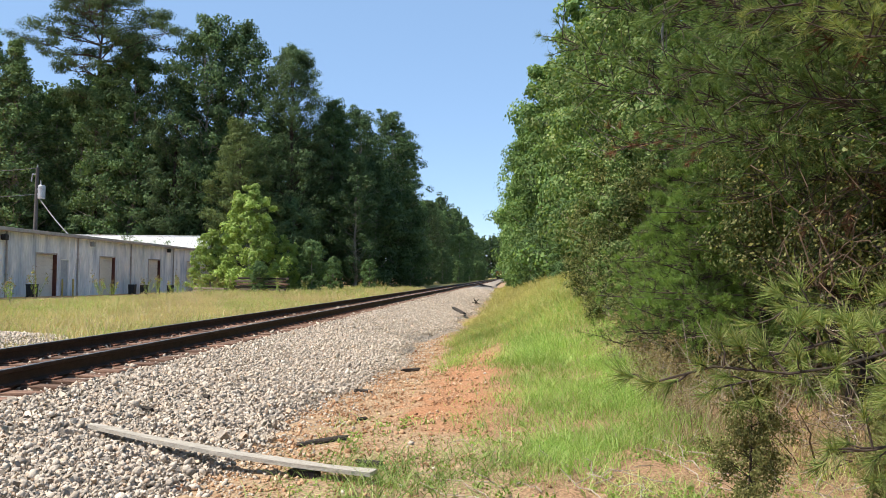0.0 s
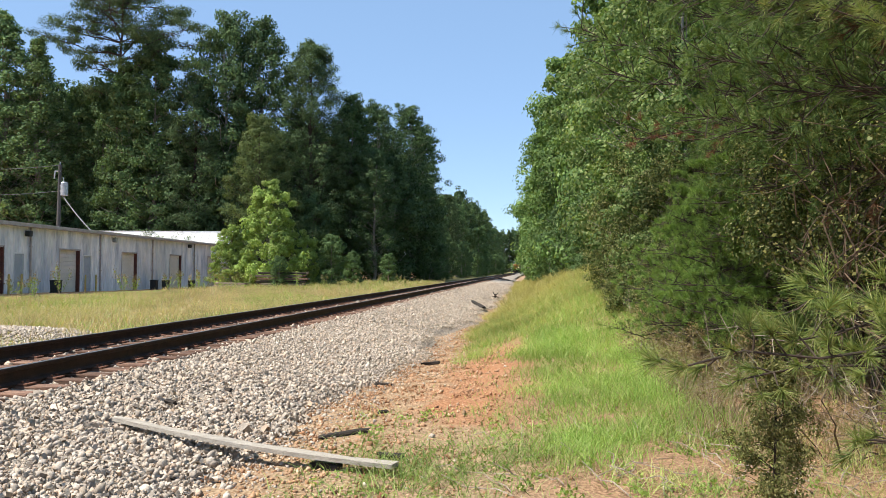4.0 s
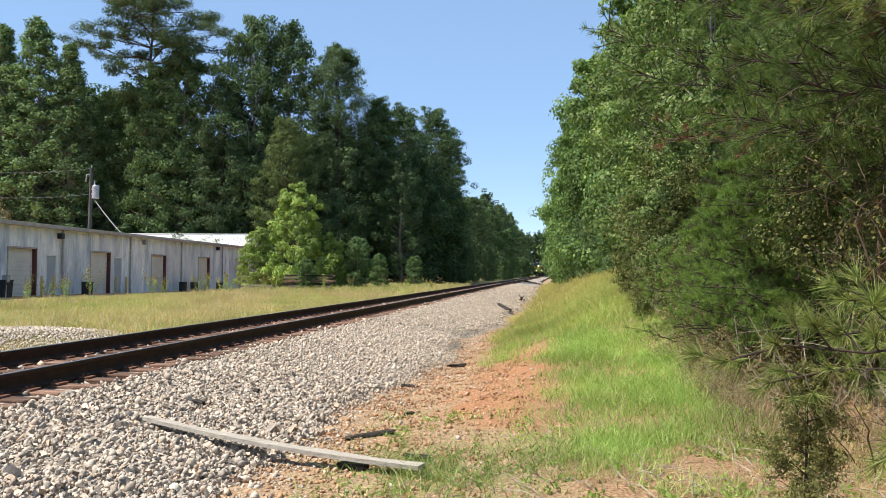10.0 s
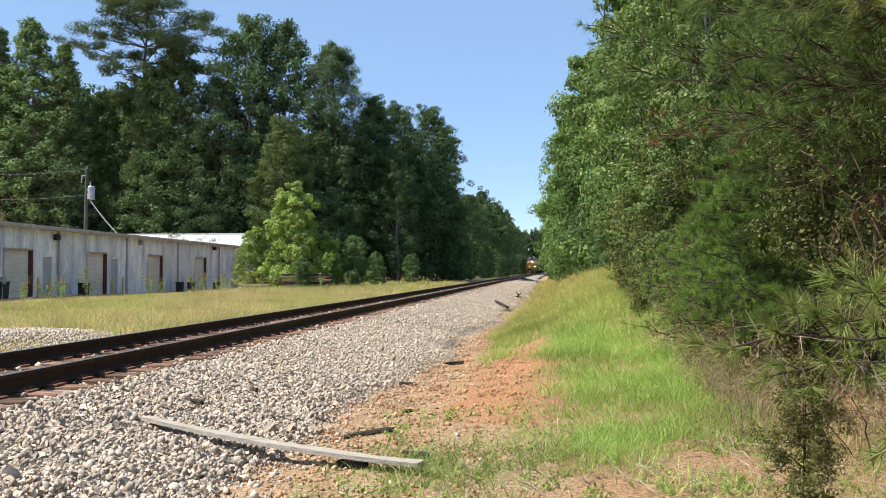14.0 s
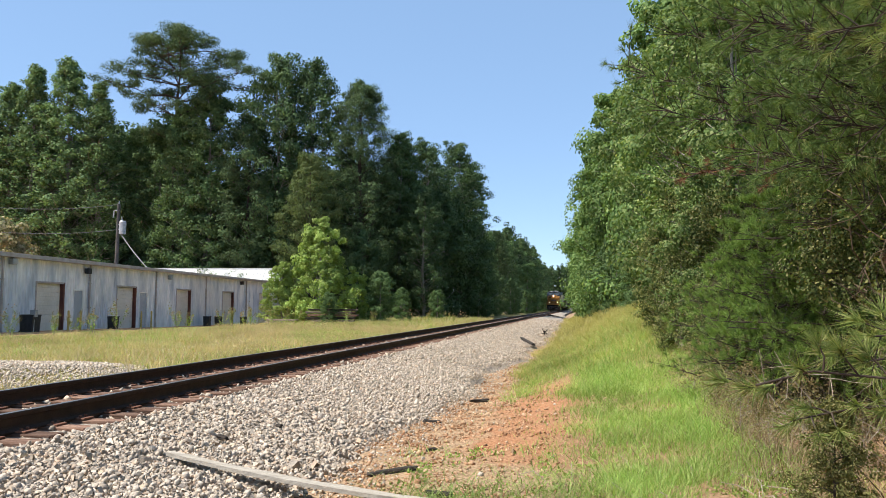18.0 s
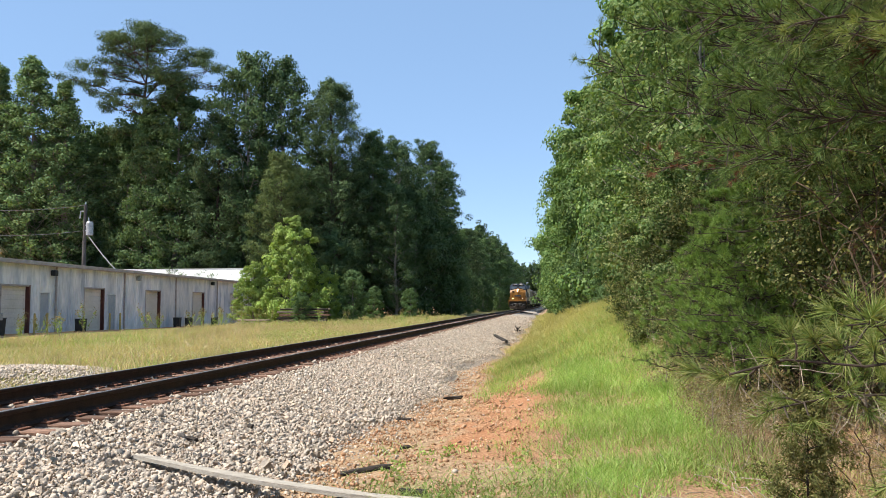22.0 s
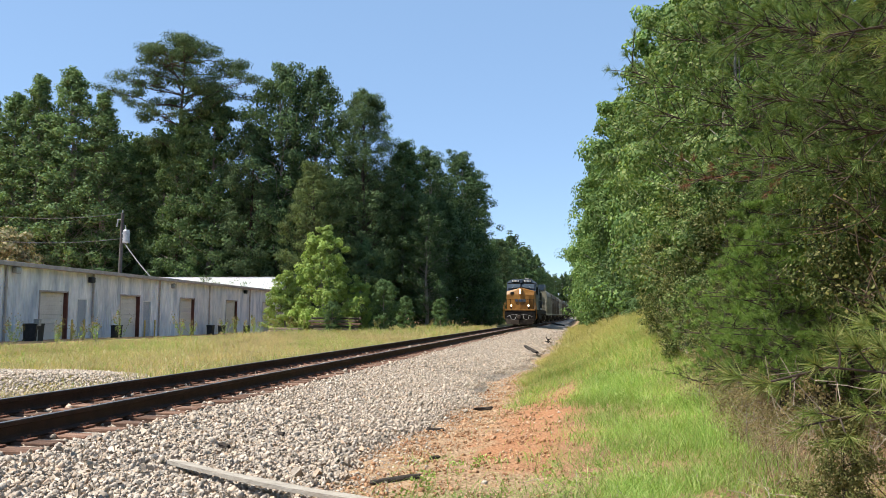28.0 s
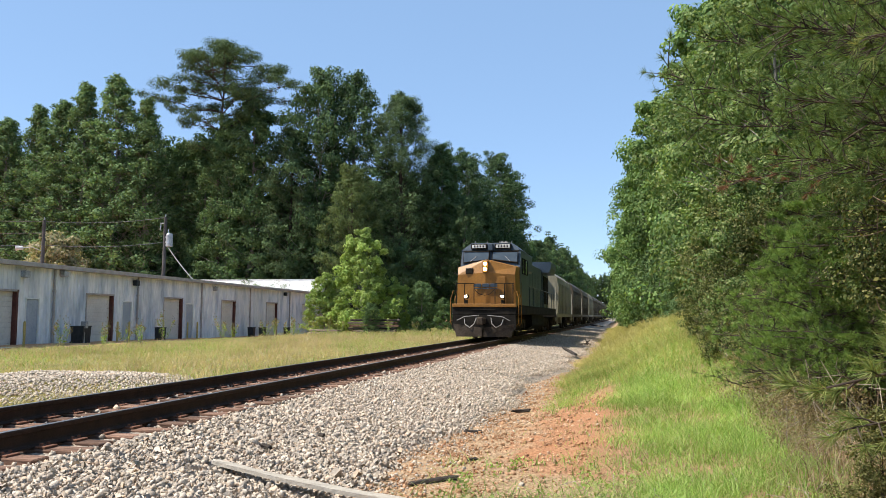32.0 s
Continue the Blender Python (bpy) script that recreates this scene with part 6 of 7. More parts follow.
def locomotive():
    lo = empty("freight_locomotive", pose(0, 0, 0), "orange and dark blue diesel freight locomotive with lit headlights", "locomotive")
    W = 1.52
    # frame, platform, pilot
    part("underframe", Geo().box(-1.45, 1.45, 0.35, 22.0, 1.15, 1.55, 0.03), M_frame, lo)
    part("walkway", Geo().box(-1.55, 1.55, 1.4, 22.1, 1.55, 1.62, 0.02), M_frame, lo)
    pl = part("pilot", Geo().prism([(-1.48, 1.15), (-1.52, 0.55), (-1.20, 0.16), (1.20, 0.16), (1.52, 0.55), (1.48, 1.15)], "y", 0.10, 0.22), M_frame, lo, "black steel pilot plate")
    g = Geo()
    for s in (-1, 1):
        g.add([(s * 0.05, -0.22, 0.12), (s * 1.30, 0.08, 0.12), (s * 1.45, 0.10, 0.72), (s * 0.05, -0.18, 0.55)], [(0, 1, 2, 3)])
        g.add([(s * 0.05, -0.18, 0.12), (s * 1.30, 0.12, 0.12), (s * 1.45, 0.14, 0.72), (s * 0.05, -0.14, 0.55)], [(3, 2, 1, 0)])
    part("plough", g, M_truck, pl, "dusty snow plough")
    part("coupler", Geo().box(-0.13, 0.13, -0.55, 0.2, 0.72, 1.0, 0.04).box(-0.2, 0.12, -0.75, -0.5, 0.68, 1.04, 0.06), M_truck, pl, "steel knuckle coupler")
    for s in (-1, 1):
        part("step_well", Geo().box(s * 1.15 - 0.32, s * 1.15 + 0.32, 0.22, 1.0, 0.4, 0.45).box(s * 1.15 - 0.32, s * 1.15 + 0.32, 0.22, 1.0, 0.75, 0.80).box(s * 1.15 - 0.32, s * 1.15 + 0.32, 0.22, 1.0, 1.1, 1.15), M_frame, pl)
        part("air_hose", Geo().tube([(s * 0.35, 0.08, 1.0), (s * 0.42, -0.10, 0.72), (s * 0.62, -0.16, 0.55), (s * 0.86, -0.06, 0.7), (s * 0.92, 0.09, 0.95)], 0.022, 6), M_hose, pl, "grey air hose")
        part("cut_lever", Geo().tube([(s * 0.2, -0.08, 1.12), (s * 0.9, -0.08, 1.05), (s * 1.25, -0.06, 0.88)], 0.018, 5), M_hose, pl)
        part("grab_rail", Geo().tube([(s * 1.5, 0.3, 0.62), (s * 1.62, 0.28, 0.75), (s * 1.62, 0.28, 1.9), (s * 1.5, 0.35, 2.3)], 0.022, 6), M_orange, lo)
        part("grab_rail", Geo().tube([(s * 1.5, 1.3, 0.62), (s * 1.62, 1.3, 0.75), (s * 1.62, 1.3, 1.9), (s * 1.5, 1.3, 2.3)], 0.022, 6), M_orange, lo)
    # orange front platform skirt
    part("front_sill", Geo().box(-1.52, 1.52, 0.18, 0.5, 1.15, 1.50, 0.03), M_frame, lo)
    part("front_ledge", Geo().box(-1.52, 1.52, 0.12, 0.5, 1.502, 1.66, 0.02), M_orange, lo, "orange front ledge")
    part("sill_stripe", Geo().box(-0.55, 0.55, 0.145, 0.18, 1.36, 1.5, 0.005), M_frame, lo)
    # nose: lower block narrowing upward, sloped top towards the windows
    nose = Geo()
    ring0 = [(-1.42, 0.85, 1.6), (1.42, 0.85, 1.6), (1.50, 2.4, 1.6), (-1.50, 2.4, 1.6)]
    ring1 = [(-1.38, 0.78, 3.05), (1.38, 0.78, 3.05), (1.48, 2.4, 3.05), (-1.48, 2.4, 3.05)]
    ring2 = [(-1.40, 1.0, 3.42), (1.40, 1.0, 3.42), (1.48, 2.4, 3.50), (-1.48, 2.4, 3.50)]
    mid = [(0, 0.62, 1.6), (0, 0.56, 3.15), (0, 0.76, 3.78), (0, 2.4, 3.86)]
    v = ring0 + ring1 + ring2 + mid
    f = [(0, 12, 13, 4), (12, 1, 5, 13), (4, 13, 14, 8), (13, 5, 9, 14), (1, 2, 6, 5), (5, 6, 10, 9), (2, 3, 7, 6), (6, 7, 11, 15, 10), (3, 0, 4, 7), (7, 4, 8, 11), (8, 14, 15, 11), (14, 9, 10, 15), (0, 3, 2, 1, 12)]
    nose.add(v, f)
    ns = part("nose", nose, M_orange, lo, "orange short hood nose")
    part("nose_door", Geo().box(0.28, 1.0, 0.62, 0.72, 1.66, 2.95, 0.02, pose(0, 0, 0, 0, 0, 3.5)), M_orange, ns)
    # logo block as plain bars
    for i, x in enumerate((-0.38, 0.02, 0.40)):
        part("emblem_bar", Geo().box(x - 0.17, x + 0.17, 0.535 + 0.03 * abs(x), 0.60, 2.46, 2.62, 0.01).box(x - 0.17, x + 0.17, 0.545 + 0.03 * abs(x), 0.61, 2.36, 2.41, 0.01), M_blue, ns)
    part("emblem_box", Geo().box(-0.98, -0.62, 0.64, 0.74, 3.1, 3.36, 0.02), M_frame, ns, "small dark square panel")
    hd = part("headlight_housing", Geo().box(-0.14, 0.14, 0.50, 0.75, 3.14, 3.74, 0.03), M_orange, ns)
    for z in (3.30, 3.56):
        part("headlight", Geo().cyl((0, 0.495, z), (0, 0.46, z), 0.085, n=16), M_head, hd, "lit headlight")
    for s in (-1, 1):
        dl = part("ditch_light", Geo().cyl((s * 0.86, 0.34, 2.0), (s * 0.86, 0.12, 2.0), 0.12, n=16), M_frame, lo)
        part("ditch_lens", Geo().cyl((s * 0.86, 0.12, 2.0), (s * 0.86, 0.09, 2.0), 0.07, n=16), M_ditch, dl, "lit ditch light")
        part("ditch_bracket", Geo().box(s * 0.86 - 0.05, s * 0.86 + 0.05, 0.2, 0.4, 1.6, 1.84), M_frame, dl)
    # front handrails
    for x in (-1.35, -0.95, -0.5, 0.5, 0.95, 1.35):
        part("handrail_post", Geo().cyl((x, 0.3, 1.6), (x, 0.3, 2.62), 0.022, n=8), M_frame, lo)
    for a, b in ((-1.4, -0.5), (0.5, 1.4)):
        part("handrail", Geo().tube([(a, 0.3, 2.2), (a, 0.3, 2.62), (b, 0.3, 2.62), (b, 0.3, 2.2)], 0.022, 6), M_frame, lo)
    part("chain", Geo().tube([(-0.5, 0.3, 2.35), (-0.25, 0.28, 2.12), (0, 0.27, 2.06), (0.25, 0.28, 2.12), (0.5, 0.3, 2.35)], 0.016, 5), M_frame, lo)
    # cab
    cab = part("cab", Geo().prism([(2.0, 1.6), (1.97, 3.45), (2.33, 4.36), (5.3, 4.36), (5.3, 1.6)], "x", -1.48, 1.48), M_blue, lo, "dark blue cab")
    cr = Geo()
    cr.add([(-1.5, 2.27, 4.34), (1.5, 2.27, 4.34), (1.0, 2.42, 4.72), (-1.0, 2.42, 4.72), (-1.5, 5.32, 4.34), (1.5, 5.32, 4.34), (1.0, 5.32, 4.73), (-1.0, 5.32, 4.73)],
           [(0, 1, 2, 3), (1, 5, 6, 2), (4, 0, 3, 7), (3, 2, 6, 7), (5, 4, 7, 6), (0, 4, 5, 1)])
    part("cab_roof", cr, M_blue, cab, "dark blue cab roof")
    # orange side in shade: the dark blue stands in for that shade
    part("cab_sides", Geo().box(-1.5, 1.5, 2.42, 5.25, 1.62, 2.75, 0.01), M_blue, cab, "lower cab side with its shade put in as dark blue")
    for s in (-1, 1):
        # windscreens on the sloped front
        y0, z0, y1, z1 = 2.05, 3.74, 2.26, 4.25
        wq = Geo().add([(s * 0.10, y0 + 0.01, z0 + 0.14), (s * 1.32, y0 + 0.01, z0), (s * 1.32, y1 - 0.02, z1), (s * 0.10, y1 - 0.02, z1), (s * 0.10, y0 - 0.03, z0 + 0.14), (s * 1.32, y0 - 0.03, z0), (s * 1.32, y1 - 0.06, z1), (s * 0.10, y1 - 0.06, z1)],
                       [(4, 5, 6, 7), (0, 3, 2, 1), (0, 1, 5, 4), (1, 2, 6, 5), (2, 3, 7, 6), (3, 0, 4, 7)])
        w = part("windscreen", wq, M_glass, cab, "slanted windscreen")
        fr = [(s * 0.08, y0 - 0.03, z0 + 0.12), (s * 1.36, y0 - 0.03, z0 - 0.03), (s * 1.36, y1 - 0.06, z1 + 0.03), (s * 0.08, y1 - 0.06, z1 + 0.03), (s * 0.08, y0 - 0.03, z0 + 0.12)]
        part("window_seal", Geo().tube(fr, 0.035, 5), M_frame, w)
        part("wiper", Geo().tube([(s * 1.0, y0 - 0.06, z0 + 0.02), (s * 0.7, y0 + 0.06, z0 + 0.3)], 0.014, 4), M_hose, w, "pale wiper arm")
        nb = part("number_board", Geo().box(s * 0.60 - 0.40, s * 0.60 + 0.40, 2.16, 2.5, 4.40, 4.66, 0.02), M_frame, cab)
        part("board_face", Geo().box(s * 0.60 - 0.34, s * 0.60 + 0.34, 2.145, 2.165, 4.45, 4.61, 0.004), M_white, nb, "white number board with dark bars")
        for k in range(4):
            part("bar", Geo().box(s * 0.60 - 0.25 + k * 0.145, s * 0.60 - 0.17 + k * 0.145, 2.135, 2.148, 4.48, 4.58, 0.003), M_frame, nb)
        for y in (2.7, 3.9):
            sw = part("side_window", Geo().box(s * 1.475, s * 1.50, y, y + 0.95, 3.2, 3.95, 0.01), M_glass, cab)
            part("window_seal", Geo().tube([(s * 1.505, y, 3.2), (s * 1.505, y + 0.95, 3.2), (s * 1.505, y + 0.95, 3.95), (s * 1.505, y, 3.95), (s * 1.505, y, 3.2)], 0.03, 5), M_frame, sw)
        part("mirror", Geo().box(s * 1.6 - 0.03, s * 1.6 + 0.03, 2.55, 2.6, 3.3, 3.9, 0.01), M_frame, cab)
    part("brow_light", Geo().box(-0.12, 0.12, 2.1, 2.4, 4.32, 4.66, 0.03), M_blue, cab, "dark blue centre pillar")
    for x in (-0.9, -0.3, 0.35, 0.95):
        part("aerial", Geo().cyl((x, 2.9, 4.68), (x, 2.9, 4.87), 0.03, 0.015, 6), M_hose, cab)
    part("horn", Geo().cyl((0.3, 4.4, 4.7), (0.3, 4.0, 4.86), 0.04, 0.09, 8).cyl((0.5, 4.4, 4.7), (0.5, 3.95, 4.84), 0.04, 0.1, 8), M_hose, cab)
    # long hood
    hood = part("long_hood", Geo().box(-0.98, 0.98, 5.3, 17.5, 1.6, 4.25, 0.06), M_blue, lo, "dark blue long hood")
    for i in range(13):
        for s in (-1, 1):
            y = 5.6 + i * 0.9
            part("hood_door", Geo().box(s * 0.985 - 0.015, s * 0.985 + 0.015, y, y + 0.8, 1.75, 3.7, 0.008), M_blue, hood)
    part("dynamic_brake_box", Geo().box(-1.3, 1.3, 6.0, 9.0, 3.5, 4.5, 0.06), M_blue, hood)
    part("exhaust", Geo().box(-0.3, 0.3, 11.0, 12.2, 4.25, 4.6, 0.03), M_frame, hood)
    rad = part("radiator", Geo().box(-1.05, 1.05, 17.5, 21.6, 1.6, 4.0, 0.05).prism([(-1.5, 4.0), (1.5, 4.0), (1.62, 4.3), (1.62, 4.72), (-1.62, 4.72), (-1.62, 4.3)], "y", 17.3, 21.4), M_blue, hood, "winged radiator housing")
    for i in range(10):
        part("grille", Geo().box(1.05, 1.09, 17.8 + i * 0.34, 18.0 + i * 0.34, 1.9, 3.8, 0.01), M_frame, rad)
    # black here paints the shade along the side sill
    part("sill_stripe_side", Geo().box(-1.56, -1.53, 0.6, 22, 1.2, 1.55).box(1.53, 1.56, 0.6, 22, 1.2, 1.55), M_frame, lo, "side sill blackened as shade")
    for s in (-1, 1):
        for i in range(9):
            y = 5.8 + i * 1.9
            part("side_post", Geo().cyl((s * 1.5, y, 1.6), (s * 1.5, y, 2.65), 0.02, n=6), M_blue, lo)
        part("side_rail", Geo().tube([(s * 1.5, 5.5, 2.65), (s * 1.5, 21.4, 2.65)], 0.022, 6), M_blue, lo)
    part("fuel_tank", Geo().prism([(-1.4, 1.15), (-1.45, 0.6), (-1.1, 0.3), (1.1, 0.3), (1.45, 0.6), (1.4, 1.15)], "y", 7.6, 14.2), M_frame, lo)
    for y in (4.0, 17.9):
        truck_frame(lo, y, 1.95, 3)
        for k in (-1, 0, 1):
            AXLES.append((wheelset(lo, y + k * 1.95), y + k * 1.95, WHEEL_R))
    return lo


def hopper(material, label):
    """Covered hopper wagon: curved sides, sloped ends, ribs, ladders, hatches."""
    h = empty("covered_hopper", pose(0, 0, 0), label, "rail wagon", "hopper wagons of the train")
    L = 17.6
    sec = [(-1.48, 1.25), (-1.56, 2.2), (-1.58, 3.2), (-1.45, 4.05), (-0.95, 4.5), (0.95, 4.5), (1.45, 4.05), (1.58, 3.2), (1.56, 2.2), (1.48, 1.25)]
    body = part("body", Geo().prism(sec, "y", 1.5, L - 1.5), material, h)
    # end slope sheets
    g = Geo()
    for ya, yb in ((1.5, 3.6), (L - 1.5, L - 3.6)):
        g.add([(-1.4, ya, 3.0), (1.4, ya, 3.0), (1.2, yb, 1.3), (-1.2, yb, 1.3)], [(0, 1, 2, 3)])
    part("slope_sheet", g, material, body)
    for y in (1.5, L - 1.5):
        part("end_sill", Geo().box(-1.5, 1.5, y - 1.3 if y < 5 else y, y if y < 5 else y + 1.3, 1.0, 1.25, 0.02), M_frame, h)
        for s in (-1, 1):
            yy = y - 1.1 if y < 5 else y + 1.1
            part("corner_post", Geo().box(s * 1.45 - 0.05, s * 1.45 + 0.05, yy - 0.05, yy + 0.05, 0.7, 3.2, 0.01), M_post if y < 5 else material, h)
            for k in range(8):
                part("rung", Geo().cyl((s * 1.48, yy, 0.85 + k * 0.4), (s * 1.48, yy + (0.5 if y < 5 else -0.5), 0.85 + k * 0.4), 0.018, n=5), material, h)
    for i in range(9):
        y = 2.3 + i * (L - 4.6) / 8
        for s in (-1, 1):
            part("rib", Geo().box(s * 1.57 - 0.04, s * 1.57 + 0.04, y - 0.05, y + 0.05, 1.25, 3.6, 0.01), material, body)
    for s in (-1, 1):
        part("side_sill", Geo().box(s * 1.5 - 0.06, s * 1.5 + 0.06, 0.3, L - 0.3, 1.02, 1.28, 0.01), material, h)
    part("roof_walk", Geo().box(-0.35, 0.35, 0.9, L - 0.9, 4.56, 4.6), M_steel, body)
    for i in range(5):
        y = 3.4 + i * 2.7
        part("hatch", Geo().box(-0.7, 0.7, y - 0.5, y + 0.5, 4.48, 4.58, 0.03), material, body)
    for i in range(3):
        y = 4.6 + i * 4.2
        part("discharge_gate", Geo().prism([(y - 1.4, 1.25), (y - 0.5, 0.45), (y + 0.5, 0.45), (y + 1.4, 1.25)], "x", -0.9, 0.9), material, h)
    for y in (2.3, L - 2.3):
        truck_frame(h, y, 1.78, 2)
        for k in (-0.5, 0.5):
            wheelset(h, y + k * 1.78, 0.46)
    return h


LOCO = locomotive()
WAGONS = [hopper(M_hopper, "beige covered hopper wagon with white corner posts"), hopper(M_hopper2, "dark brown covered hopper wagon")]
for k in range(8):
    WAGONS.append(copy_thing(WAGONS[1 if k != 1 else 0], pose(0, 0, 0)))
WAGONS[3]["label"] = "beige covered hopper wagon with white corner posts"

# ---- small things on the ballast and bank ----
def plank():
    p = empty("weathered_plank", pose(0, 0, 0), "long grey weathered board lying across the ballast edge", "board")
    a, b = Vector((-3.72, 7.02, -0.262)), Vector((-1.05, 6.30, -0.42))
    mid = Vector((-2.33, 6.51, -0.345))
    ctrl = mid * 2 - (a + b) / 2
    pts = [a * (1 - u) ** 2 + ctrl * 2 * u * (1 - u) + b * u * u for u in (i / 12 for i in range(13))]
    d = (b - a).normalized()
    side = d.cross(Vector((0, 0, 1))).normalized()
    g = Geo()
    k = 0
    for i, q in enumerate(pts):
        w = 0.045 + 0.022 * min(1, i / 5) + 0.003 * math.sin(i * 2.3)
        for s, z in ((-w, 0.0), (w, 0.0), (w, 0.034), (-w, 0.030 + 0.004 * math.sin(i * 1.7))):
            g.v.append(tuple(q + side * s + Vector((0, 0, z))))
    for i in range(12):
        for j in range(4):
            g.f.append((i * 4 + j, i * 4 + (j + 1) % 4, i * 4 + 4 + (j + 1) % 4, i * 4 + 4 + j))
    g.f += [(3, 2, 1, 0), (48, 49, 50, 51)]
    part("board", g, M_grey_wood, p)
    blk = part("block", Geo().box(-0.13, 0.13, -0.05, 0.05, -0.05, 0.04, 0.01), M_dark_wood, p, "dark broken wood block under the board")
    blk.matrix_local = pose(-1.62, 6.38, -0.46, 0, 0, -18)


def chunk(x, y, z, sx, sy, sz, turn, label, seed, name="wood_chunk"):
    """A splintered lump of old tie timber."""
    r = random.Random(seed)
    g = Geo().box(-sx / 2, sx / 2, -sy / 2, sy / 2, -sz / 2, sz / 2, min(sx, sy, sz) * 0.3)
    g.v = [(a + r.uniform(-0.12, 0.12) * sx, b + r.uniform(-0.14, 0.14) * sy, c + r.uniform(-0.15, 0.15) * sz) for a, b, c in g.v]
    ob = new(name, g.mesh(name, M_dark_wood))
    ob.matrix_world = pose(x, y, z, r.uniform(-8, 8), r.uniform(-8, 8), turn)
    tagged(ob, label, "wood debris", "wood debris by the track")


plank()
for i, (x, y, dz, sx, sy, sz, turn) in enumerate(((-1.75, 7.55, 0.02, 0.42, 0.07, 0.05, 25), (-1.62, 8.9, 0.015, 0.15, 0.05, 0.04, 60), (-1.16, 6.75, 0.03, 0.22, 0.09, 0.06, -5),
                                                  (-3.72, 8.15, 0.04, 0.13, 0.07, 0.05, -10), (-3.5, 9.2, 0.04, 0.09, 0.05, 0.04, -25), (-2.3, 35.4, 0.05, 3.6, 0.17, 0.11, 101), (-3.9, 118.0, 0.08, 4.5, 0.3, 0.2, 112),
                                                  (-1.75, 14.2, 0.03, 0.3, 0.12, 0.06, 10), (-2.0, 11.0, 0.02, 0.25, 0.08, 0.05, 5))):
    z = max(float(ground_z(x, y)), float(bed_z(x)) if x < -2.2 else -9) + dz
    chunk(x, y, z, sx, sy, sz, turn, "long dark rotten timber lying at the ballast's foot" if sx > 1 else "dark splintered chunk of old tie timber", 50 + i)


M_stack = mat("stacked_board", [(0.14, 0.105, 0.08), (0.27, 0.21, 0.165)], 3, 26, 0.9, 0.35, objrand=0.25, stretch=(1, 12, 12))


def timber_stack():
    st = empty("timber_stack", pose(-19.6, 63.0, float(ground_z(-19.6, 63.0)), 0, 0, 8), "grey-brown stack of old boards among weeds", "timber stack")
    r = random.Random(8)
    for k in range(6):
        for j in range(3):
            x = -1.9 + r.uniform(-0.2, 0.3)
            part("board", Geo().box(x, x + r.uniform(3.2, 4.0), -0.7 + j * 0.45, -0.3 + j * 0.45, k * 0.22, k * 0.22 + 0.15, 0.015), (M_tie, M_stack, M_dark_wood)[(k + 2 * j) % 3], st)
    st2 = empty("timber_stack", pose(-22.9, 60.6, float(ground_z(-22.9, 60.6)), 0, 0, -12), "low grey-brown stack of old boards among weeds", "timber stack")
    for k in range(3):
        x = -1.4 + r.uniform(-0.2, 0.3)
        part("board", Geo().box(x, x + r.uniform(2.2, 2.8), -0.3, 0.3, k * 0.2, k * 0.2 + 0.14, 0.015), M_stack, st2)


def tall_weeds():
    r = np.random.default_rng(77)
    spots = [(-23.2, 44.5, 1.9), (-23.4, 38.5, 2.2), (-22.5, 35.0, 1.3), (-24.6, 36.6, 1.2), (-23.0, 50, 1.6), (-23.3, 52, 1.9), (-22.7, 54, 2.0), (-23.1, 55.5, 1.7), (-22.4, 57, 1.8), (-22.0, 59, 1.6), (-21.6, 60.5, 1.5), (-24.0, 47.5, 1.3), (-22.8, 32.5, 1.4), (-23.6, 30.8, 1.5), (-18.0, 61.5, 1.4), (-16.5, 64, 1.2), (-24.2, 56.5, 1.5), (-13.5, 72, 1.3), (-12.6, 78, 1.2), (-11.5, 74, 0.9)]
    for x, y, h in spots:
        w = empty("tall_weed", pose(x, y, float(ground_z(x, y))), "tall pale-tipped weed standing in the meadow", "weed", "tall weeds of the meadow")
        g = Geo()
        tips = []
        for k in range(4):
            e = np.array([r.normal(0, 0.22), r.normal(0, 0.22), 0.72 * h * r.uniform(0.6, 1.05)])
            g.tube(limb_points(r, (r.normal(0, 0.05), r.normal(0, 0.05), -0.05), e, 4, 0.06), 0.012, 4, 0.005)
            tips.append(e)
        part("stalk", g, M_twig, w)
        P = np.concatenate([t * (0.25 + 0.75 * r.random((34, 1))) for t in tips])
        V, F = cards(r, P, r.normal(size=P.shape) + np.array([0, 0, 0.5]), 0.13, 0.03)
        part("foliage", mesh_np("foliage", V, F, L_light), L_light, w)
        for t in tips:
            P = t[None] + r.normal(0, 0.05, (30, 3)) * np.array([1, 1, 2.5])
            V, F = cards(r, P, r.normal(size=P.shape), 0.09, 0.04)
            part("seed_head", mesh_np("seed_head", V, F, L_tan), L_tan, w)["kind"] = "stuff"


def forked_root():
    """A dark forked piece of root standing on the ballast's edge."""
    r = np.random.default_rng(55)
    g = Geo()
    for e in ((-0.34, 0.1, 0.12), (-0.16, 0.0, 0.5), (0.2, 0.1, 0.42), (0.3, -0.1, 0.06)):
        g.tube(limb_points(r, (0, 0, 0.16), e, 5, 0.3), 0.05, 6, 0.025)
    g.tube(limb_points(r, (-0.05, 0, -0.05), (0.02, 0, 0.36), 4, 0.2), 0.07, 7, 0.05)
    ob = new("forked_root", g.mesh("forked_root", M_dark_wood))
    ob.matrix_world = pose(-2.0, 45.5, float(bed_z(-2.0)) + 0.02) @ Matrix.Scale(0.68, 4)
    tagged(ob, "dark forked piece of root on the ballast's edge", "wood debris", "wood debris by the track")


forked_root()
timber_stack()
tall_weeds()


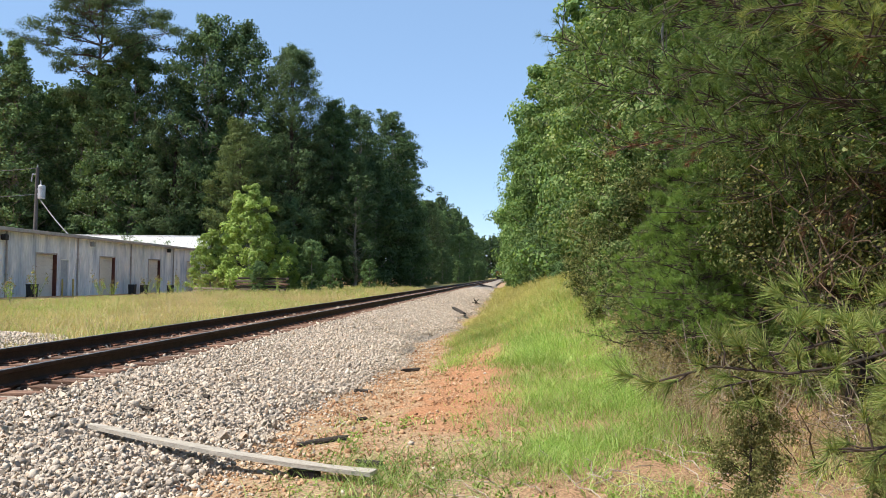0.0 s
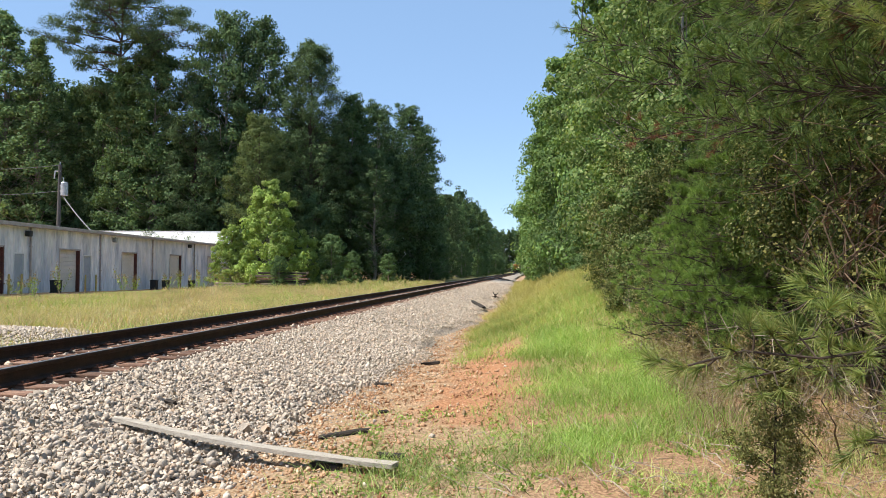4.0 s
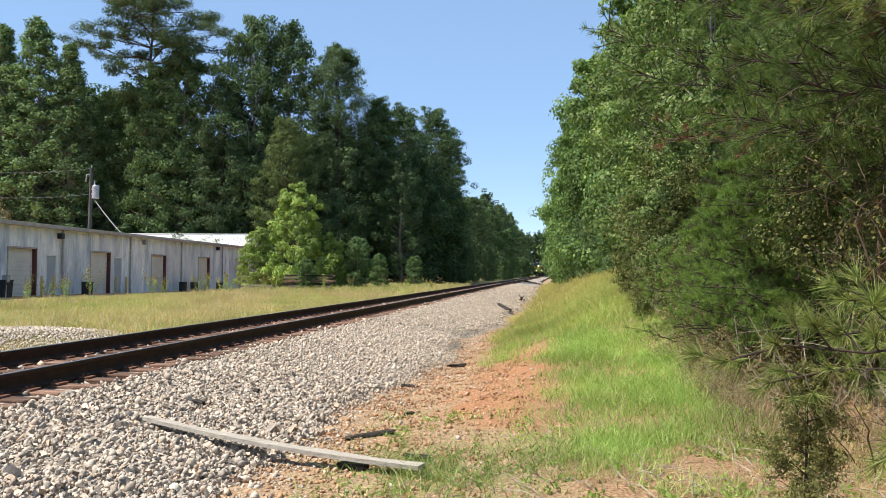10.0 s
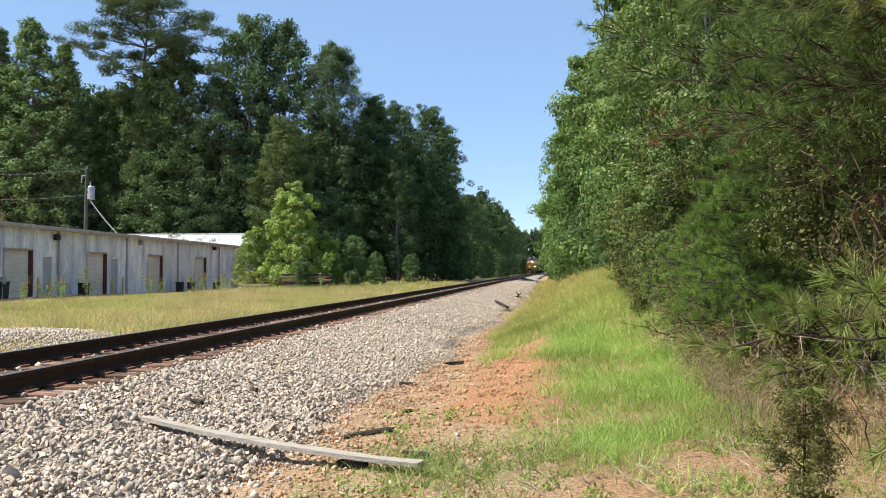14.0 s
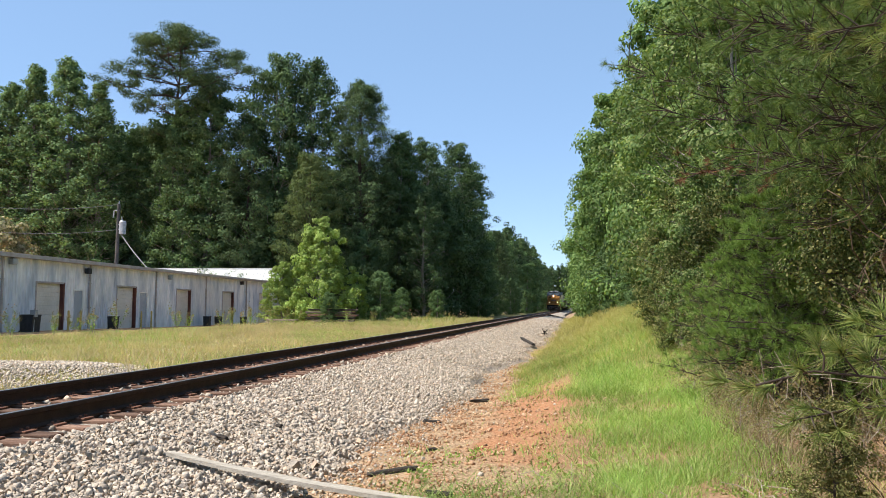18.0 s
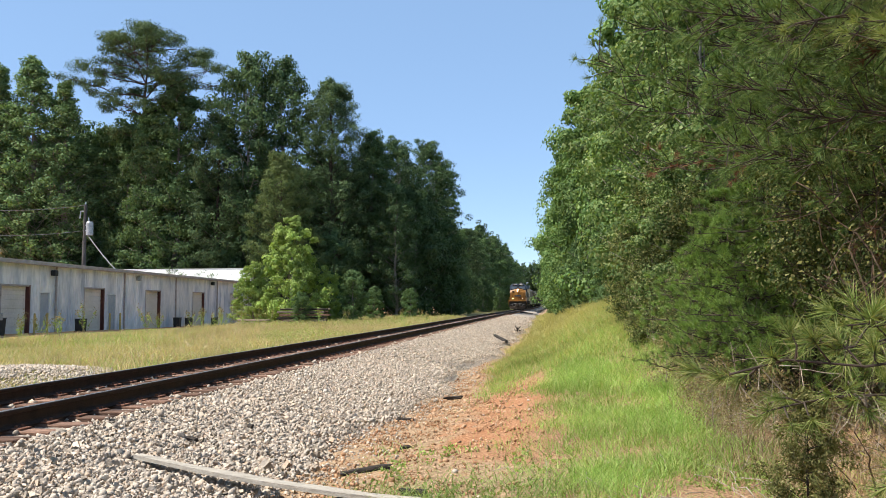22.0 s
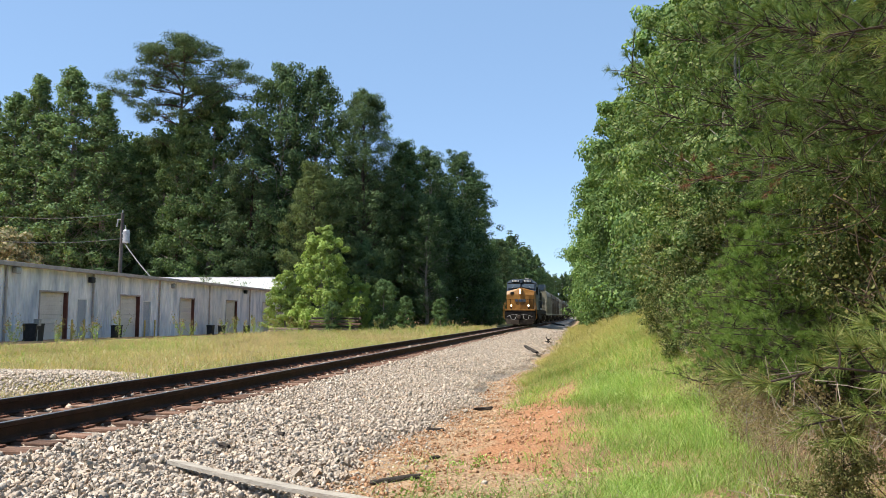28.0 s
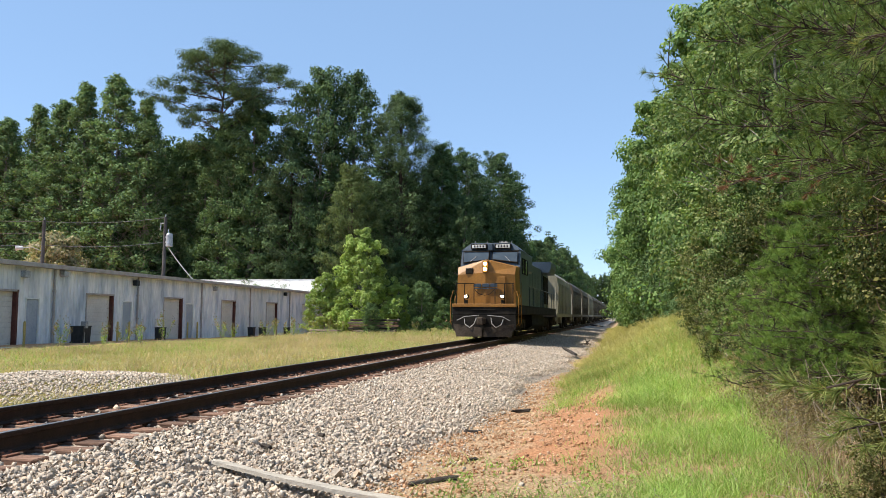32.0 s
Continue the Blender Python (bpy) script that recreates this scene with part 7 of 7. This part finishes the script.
def litter():
    """Dead twigs lying on the right bank, each a stick of its own."""
    r = np.random.default_rng(88)
    for i in range(90):
        x, y = r.uniform(-0.2, 3.2), r.uniform(4.1, 8.0)
        L, q = r.uniform(0.15, 0.7), r.uniform(0, math.pi)
        e = np.array([L * math.cos(q), L * math.sin(q), r.uniform(0.0, 0.12)])
        ob = new("dead_twig", Geo().tube(limb_points(r, (0, 0, 0), e, 5, 0.25), 0.006, 5, 0.003).mesh("dead_twig", M_twig))
        ob.matrix_world = pose(x, y, float(ground_z(x, y)) + 0.012)
        tagged(ob, "thin dead twig lying on dry litter", "twig", "twigs on the bank")


litter()


def insect():
    """A small dark insect that darts past the lens."""
    b = empty("flying_insect", pose(-5, 2.0, 2.2), "small dark flying insect with blurred wings", "insect")
    part("body", Geo().cyl((-0.0054, 0, 0), (0.0036, 0, 0.0006), 0.00132, 0.0018, 8).cyl((0.0036, 0, 0.0006), (0.0066, 0, 0), 0.0018, 0.0012, 8), M_black, b)
    for s in (-1, 1):
        part("wing", Geo().add([(0.0018, 0, 0.0012), (0.0036, s * 0.0066, 0.0036), (-0.0012, s * 0.0084, 0.0042), (-0.0024, s * 0.0024, 0.0024), (0.0018, 0, 0.00156), (0.0036, s * 0.0066, 0.00396), (-0.0012, s * 0.0084, 0.00456), (-0.0024, s * 0.0024, 0.00276)],
                               [(0, 1, 2, 3), (7, 6, 5, 4), (0, 4, 5, 1), (1, 5, 6, 2), (2, 6, 7, 3), (3, 7, 4, 0)]), M_wire, b)
    return b


INSECT = insect()


# ---- what moves ----
def motions():
    speed, y_end = 11.0, 37.6
    ts = [i * 0.5 for i in range(65)]
    front = lambda t: y_end + speed * (32.0 - t)
    walk(LOCO, [(t, pose(TX, front(t), RZ)) for t in ts])
    back = 22.9
    for w in WAGONS:
        walk(w, [(t, pose(TX, front(t) + back, RZ)) for t in ts])
        back += 18.3
    # the locomotive's wheels roll without slipping
    step = 2 / FPS
    for ob, y, r in AXLES:
        walk(ob, [(k * step, pose(0, y, r, math.degrees(speed * k * step / r) % 360)) for k in range(481)])
    # the low pine branches are slowly drawn aside
    for ob in SWAYING:
        home = ob.matrix_world.translation.copy()
        walk(ob, [(t, pose(home.x + dx, home.y, home.z + dz)) for t, dx, dz in ((0, 0, 0), (6, 0.04, 0.043), (13, 0.095, 0.087), (19, 0.088, 0.12), (24, 0.085, 0.125), (28, 0.12, 0.155), (32, 0.21, 0.15))])
    # the insect waits aside and crosses once
    I0 = Vector(INSECT_AT)
    walk(INSECT, [(0, pose(-5, 2.0, 2.2)), (22.0, pose(-5, 2.0, 2.2)), (22.8, pose(I0.x - 1.3, I0.y - 0.2, I0.z - 0.1, 0, 0, 10)), (22.9, pose(I0.x - 0.62, I0.y - 0.1, I0.z + 0.05, 0, 0, 10)),
                  (23.0, pose(I0.x, I0.y, I0.z, 0, -12, 12)), (23.1, pose(I0.x + 0.25, I0.y - 0.1, I0.z + 0.45, 0, -30, 20)), (23.6, pose(I0.x + 0.6, I0.y - 1.6, I0.z + 1.6)), (32, pose(I0.x + 0.6, I0.y - 2.6, I0.z + 1.6))])


INSECT_AT = (-0.998, 1.533, 1.712)
motions()
